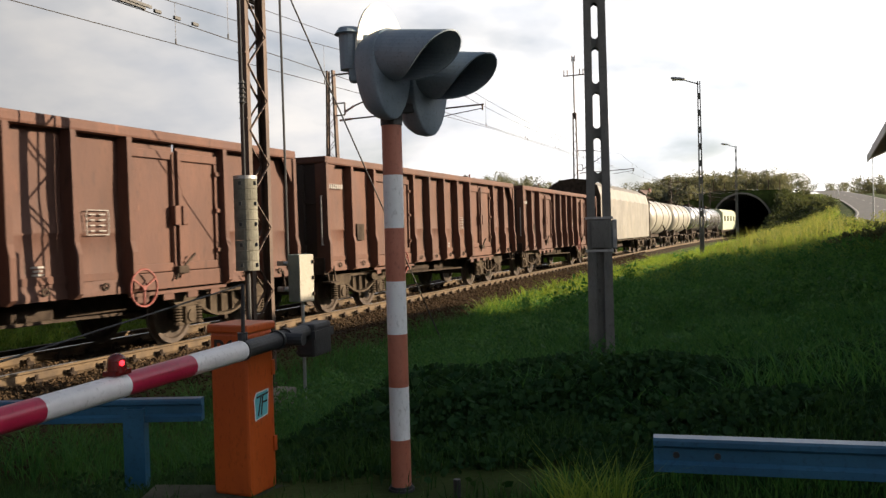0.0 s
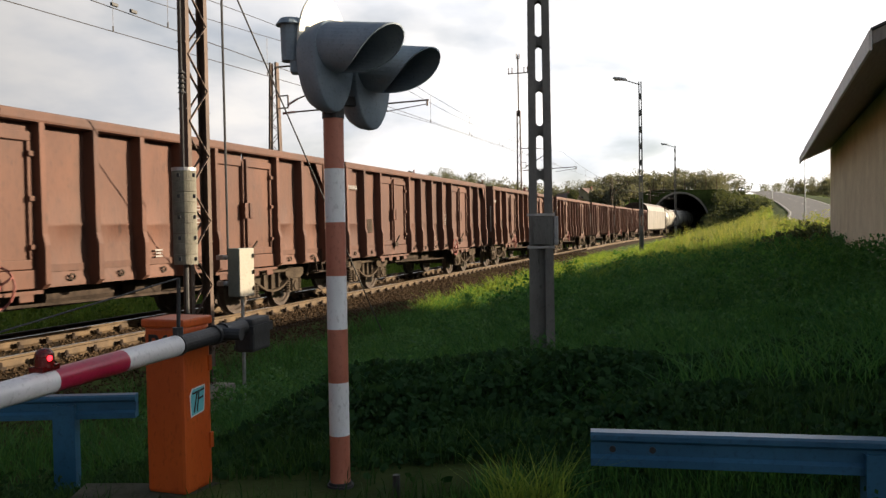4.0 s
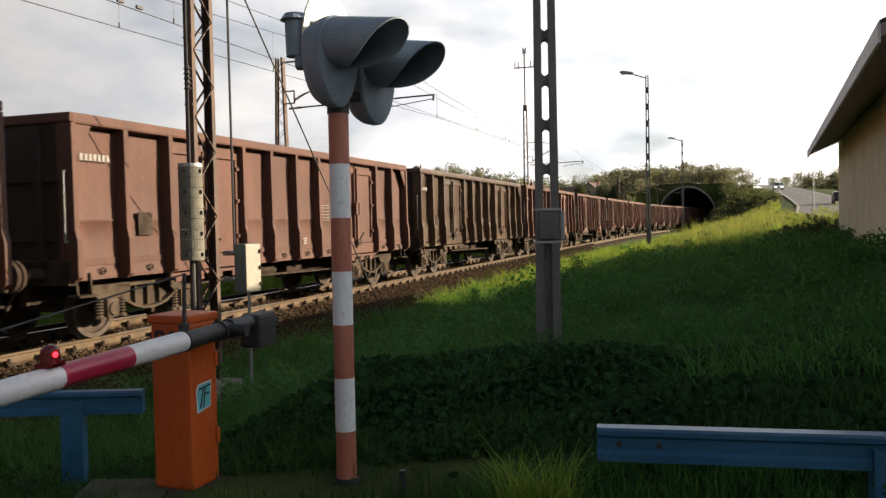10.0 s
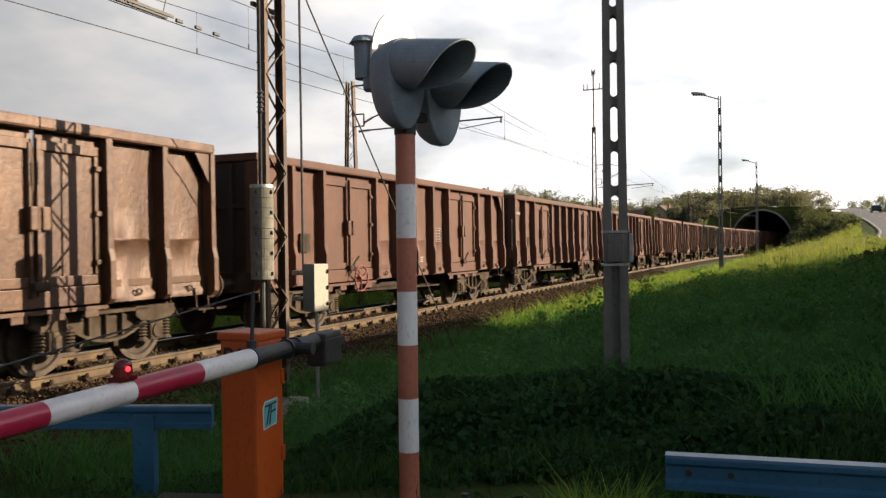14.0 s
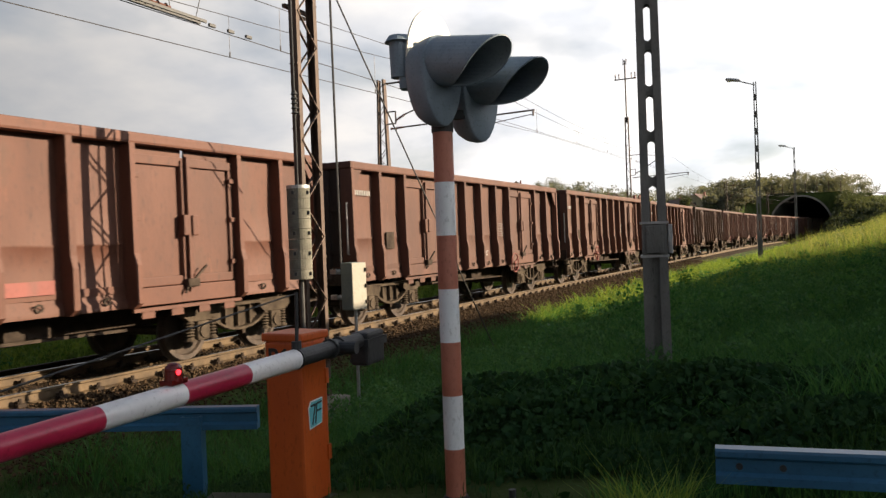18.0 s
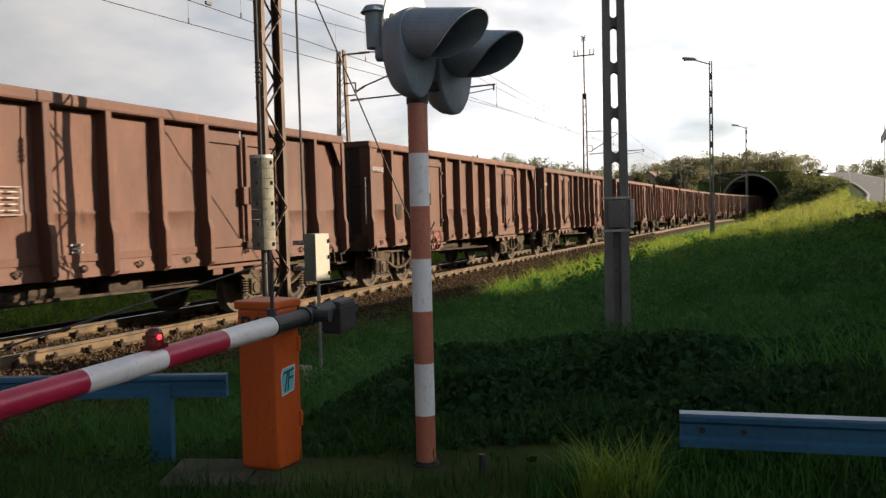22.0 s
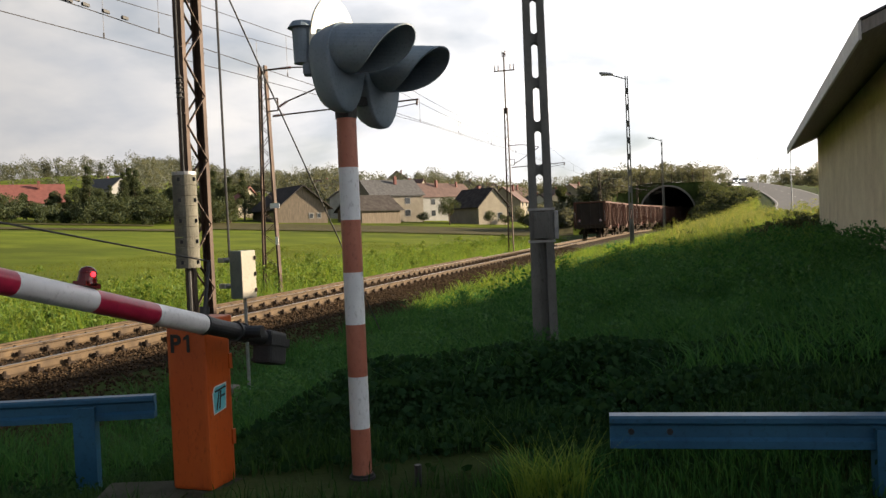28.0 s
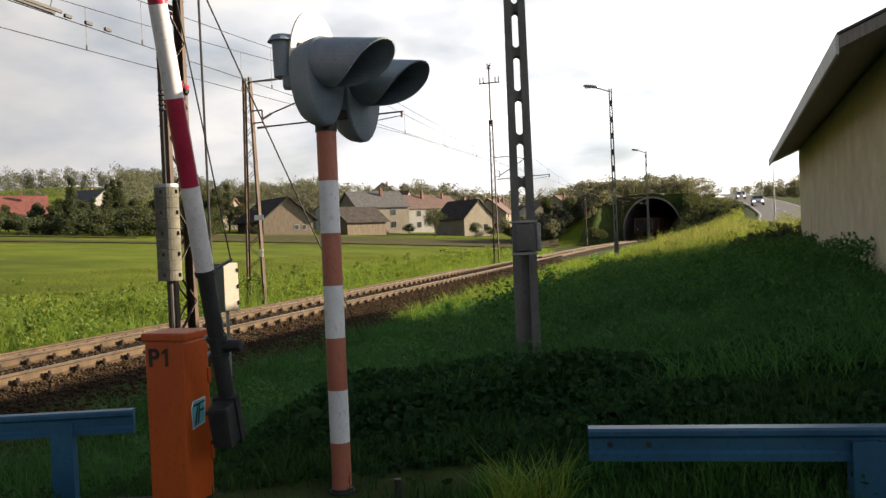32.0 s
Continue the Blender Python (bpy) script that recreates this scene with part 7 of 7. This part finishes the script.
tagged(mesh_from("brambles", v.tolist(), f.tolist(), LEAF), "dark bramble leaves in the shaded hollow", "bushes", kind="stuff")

# ---- ballast stones, sleepers, fastenings ----
rg = np.random.default_rng(5)
s = np.concatenate([rg.uniform(-12, 14, 15000), rg.uniform(14, 45, 7000), rg.uniform(-10, 24, 14000)])
l = np.concatenate([rg.uniform(-2.8, 3.0, 22000), rg.uniform(0.95, 3.0, 14000)])
zz = np.interp(np.abs(l), [1.3, 1.85, 2.9], [-0.39, -0.45, -0.79])
ok = ~((np.abs(np.abs(l) - 0.7525) < 0.1))
s, l, zz = s[ok], l[ok], zz[ok]
r = rg.uniform(0.016, 0.036, len(s)) * np.where(s > 14, 1.5, 1.0)
ico = np.array([(0, 0, 1), (0.9, 0, 0.3), (0.28, 0.85, 0.3), (-0.72, 0.53, 0.3), (-0.72, -0.53, 0.3), (0.28, -0.85, 0.3), (0, 0, -0.6)])
tri = np.array([(0, 1, 2), (0, 2, 3), (0, 3, 4), (0, 4, 5), (0, 5, 1), (6, 2, 1), (6, 3, 2), (6, 4, 3), (6, 5, 4), (6, 1, 5)])
ang = rg.uniform(0, 6.28, len(s))
sh = ico[None] * rg.uniform(0.6, 1.4, (len(s), 7, 1)) * r[:, None, None]
ca, sa = np.cos(ang)[:, None], np.sin(ang)[:, None]
vx, vy = sh[..., 0] * ca - sh[..., 1] * sa, sh[..., 0] * sa + sh[..., 1] * ca
bx = ORIGIN.x + AHEAD.x * s + ASIDE.x * (l + drift(s))
by = ORIGIN.y + AHEAD.y * s + ASIDE.y * (l + drift(s))
v = np.stack([bx[:, None] + vx, by[:, None] + vy, (zz + 0.02)[:, None] + sh[..., 2]], -1).reshape(-1, 3)
f = (np.arange(len(s))[:, None, None] * 7 + tri[None]).reshape(-1, 3)
st_ = mesh_from("ballast_stones", v.tolist(), f.tolist(), STONE, track)
st_["kind"] = "stuff"
b = boxed((0, 0, 0), (0.24, 2.55, 0.14), 0.015)
sl0 = part("sleeper", b, SLEEPER, track)
sl0.matrix_basis = track_pose(-30.0, RAIL - 0.245)
for i in range(1, 270):
    again(sl0, track_pose(-30.0 + 0.6 * i, RAIL - 0.245), track)
b = bmesh.new()
for sy in (-0.11, 0.11):
    box(b, (0, sy, -0.14), (0.12, 0.08, 0.045))
    tube(b, (0, sy, -0.14), (0, sy, -0.055), 0.024, n=6)
    box(b, (0, sy * 0.72, -0.105), (0.07, 0.07, 0.04))
box(b, (0, 0, -0.178), (0.16, 0.34, 0.015))
fs0 = part("rail_fastening", b, UNDER, track)
fs0.matrix_basis = track_pose(-15.0, RAIL, 0.7525)
for i in range(110):
    for lat in (0.7525, -0.7525):
        if i or lat < 0:
            again(fs0, track_pose(-15.0 + 0.6 * i, RAIL, lat), track)
for i in range(70):
    again(fs0, track_pose(-13.8 + 0.6 * i, RAIL - 0.10, -2.05), spare)

# ---- out of view: houses and trees added to shade the crossing ----
# Three unseen houses, sized so that their shadows fall on bank and crossing.
house(at(1.0, 27.0, 0.8), 70, 12, 14, 4.5, 1.45, WALL_CREAM, ROOF_RED, "unseen cream house with a low roof, added to shade the crossing", two)
house(at(24.5, 29.0, 1.0), -20.6, 9, 14, 5.3, 2.0, WALL_WHITE, ROOF_DARK, "unseen white house behind the low building, added for shade", two)
house(at(41.5, 35.0, 1.0), -20.6, 8, 13, 4.7, 1.9, WALL_CREAM, ROOF_BROWN, "unseen two-storey cream house with a brown roof, added for shade", two)
# Three more unseen houses, added to cut the sky light from behind.
house(at(-34.0, 16.0, 0.1), 70, 11, 13, 5.6, 4.0, WALL_WHITE, ROOF_DARK, "unseen white house across the crossing road, added to block sky", two)
house(at(-16.0, 38.0, 0.2), -20, 12, 14, 5.6, 4.2, WALL_CREAM, ROOF_DARK, "unseen cream house beside the crossing road, added to block sky", two)
house(at(-34.0, -18.0, -0.3), 20, 11, 13, 5.0, 4.0, WALL_CREAM, ROOF_RED, "unseen cream house across the track, added to block sky", two)
# Unseen trees, planted for the same sky blocking.
for s_, l_, k_, sc_ in ((-26, 8, 0, 0.9), (-30, 24, 1, 1.0), (-24, 28, 0, 1.0), (-42, 6, 1, 1.1), (-27, -8, 0, 0.8), (-44, -6, 0, 1.0)):
    plant(k_, at(s_, l_, ground_at(s_, l_)), sc_, s_)


# ---- what moves ----
def rear_at(t):
    ts, ss = [r[0] for r in REAR], [r[1] for r in REAR]
    for i in range(len(ts) - 1):
        if t <= ts[i + 1]:
            break
    def slope(j):
        if j == 0:
            return (ss[1] - ss[0]) / (ts[1] - ts[0])
        if j == len(ts) - 1:
            return (ss[-1] - ss[-2]) / (ts[-1] - ts[-2])
        return (ss[j + 1] - ss[j - 1]) / (ts[j + 1] - ts[j - 1])
    h = ts[i + 1] - ts[i]
    u = (t - ts[i]) / h
    return ((2 * u ** 3 - 3 * u ** 2 + 1) * ss[i] + (u ** 3 - 2 * u ** 2 + u) * h * slope(i) + (3 * u ** 2 - 2 * u ** 3) * ss[i + 1] + (u ** 3 - u ** 2) * h * slope(i + 1))


def motions():
    for ob, ahead in wagons:
        walk(ob, [(t, track_pose(rear_at(t) + ahead)) for t in range(0, 33)])
    walk(boom, [(t, Matrix.Translation(PIVOT) @ BOOM_TURN @ Matrix.Rotation(radians(a), 4, "Y")) for t, a in BOOM_ANGLE])
    for car, rows in CARS:
        walk(car, [(t, road_pose(d, side)) for t, d, side in rows])


motions()
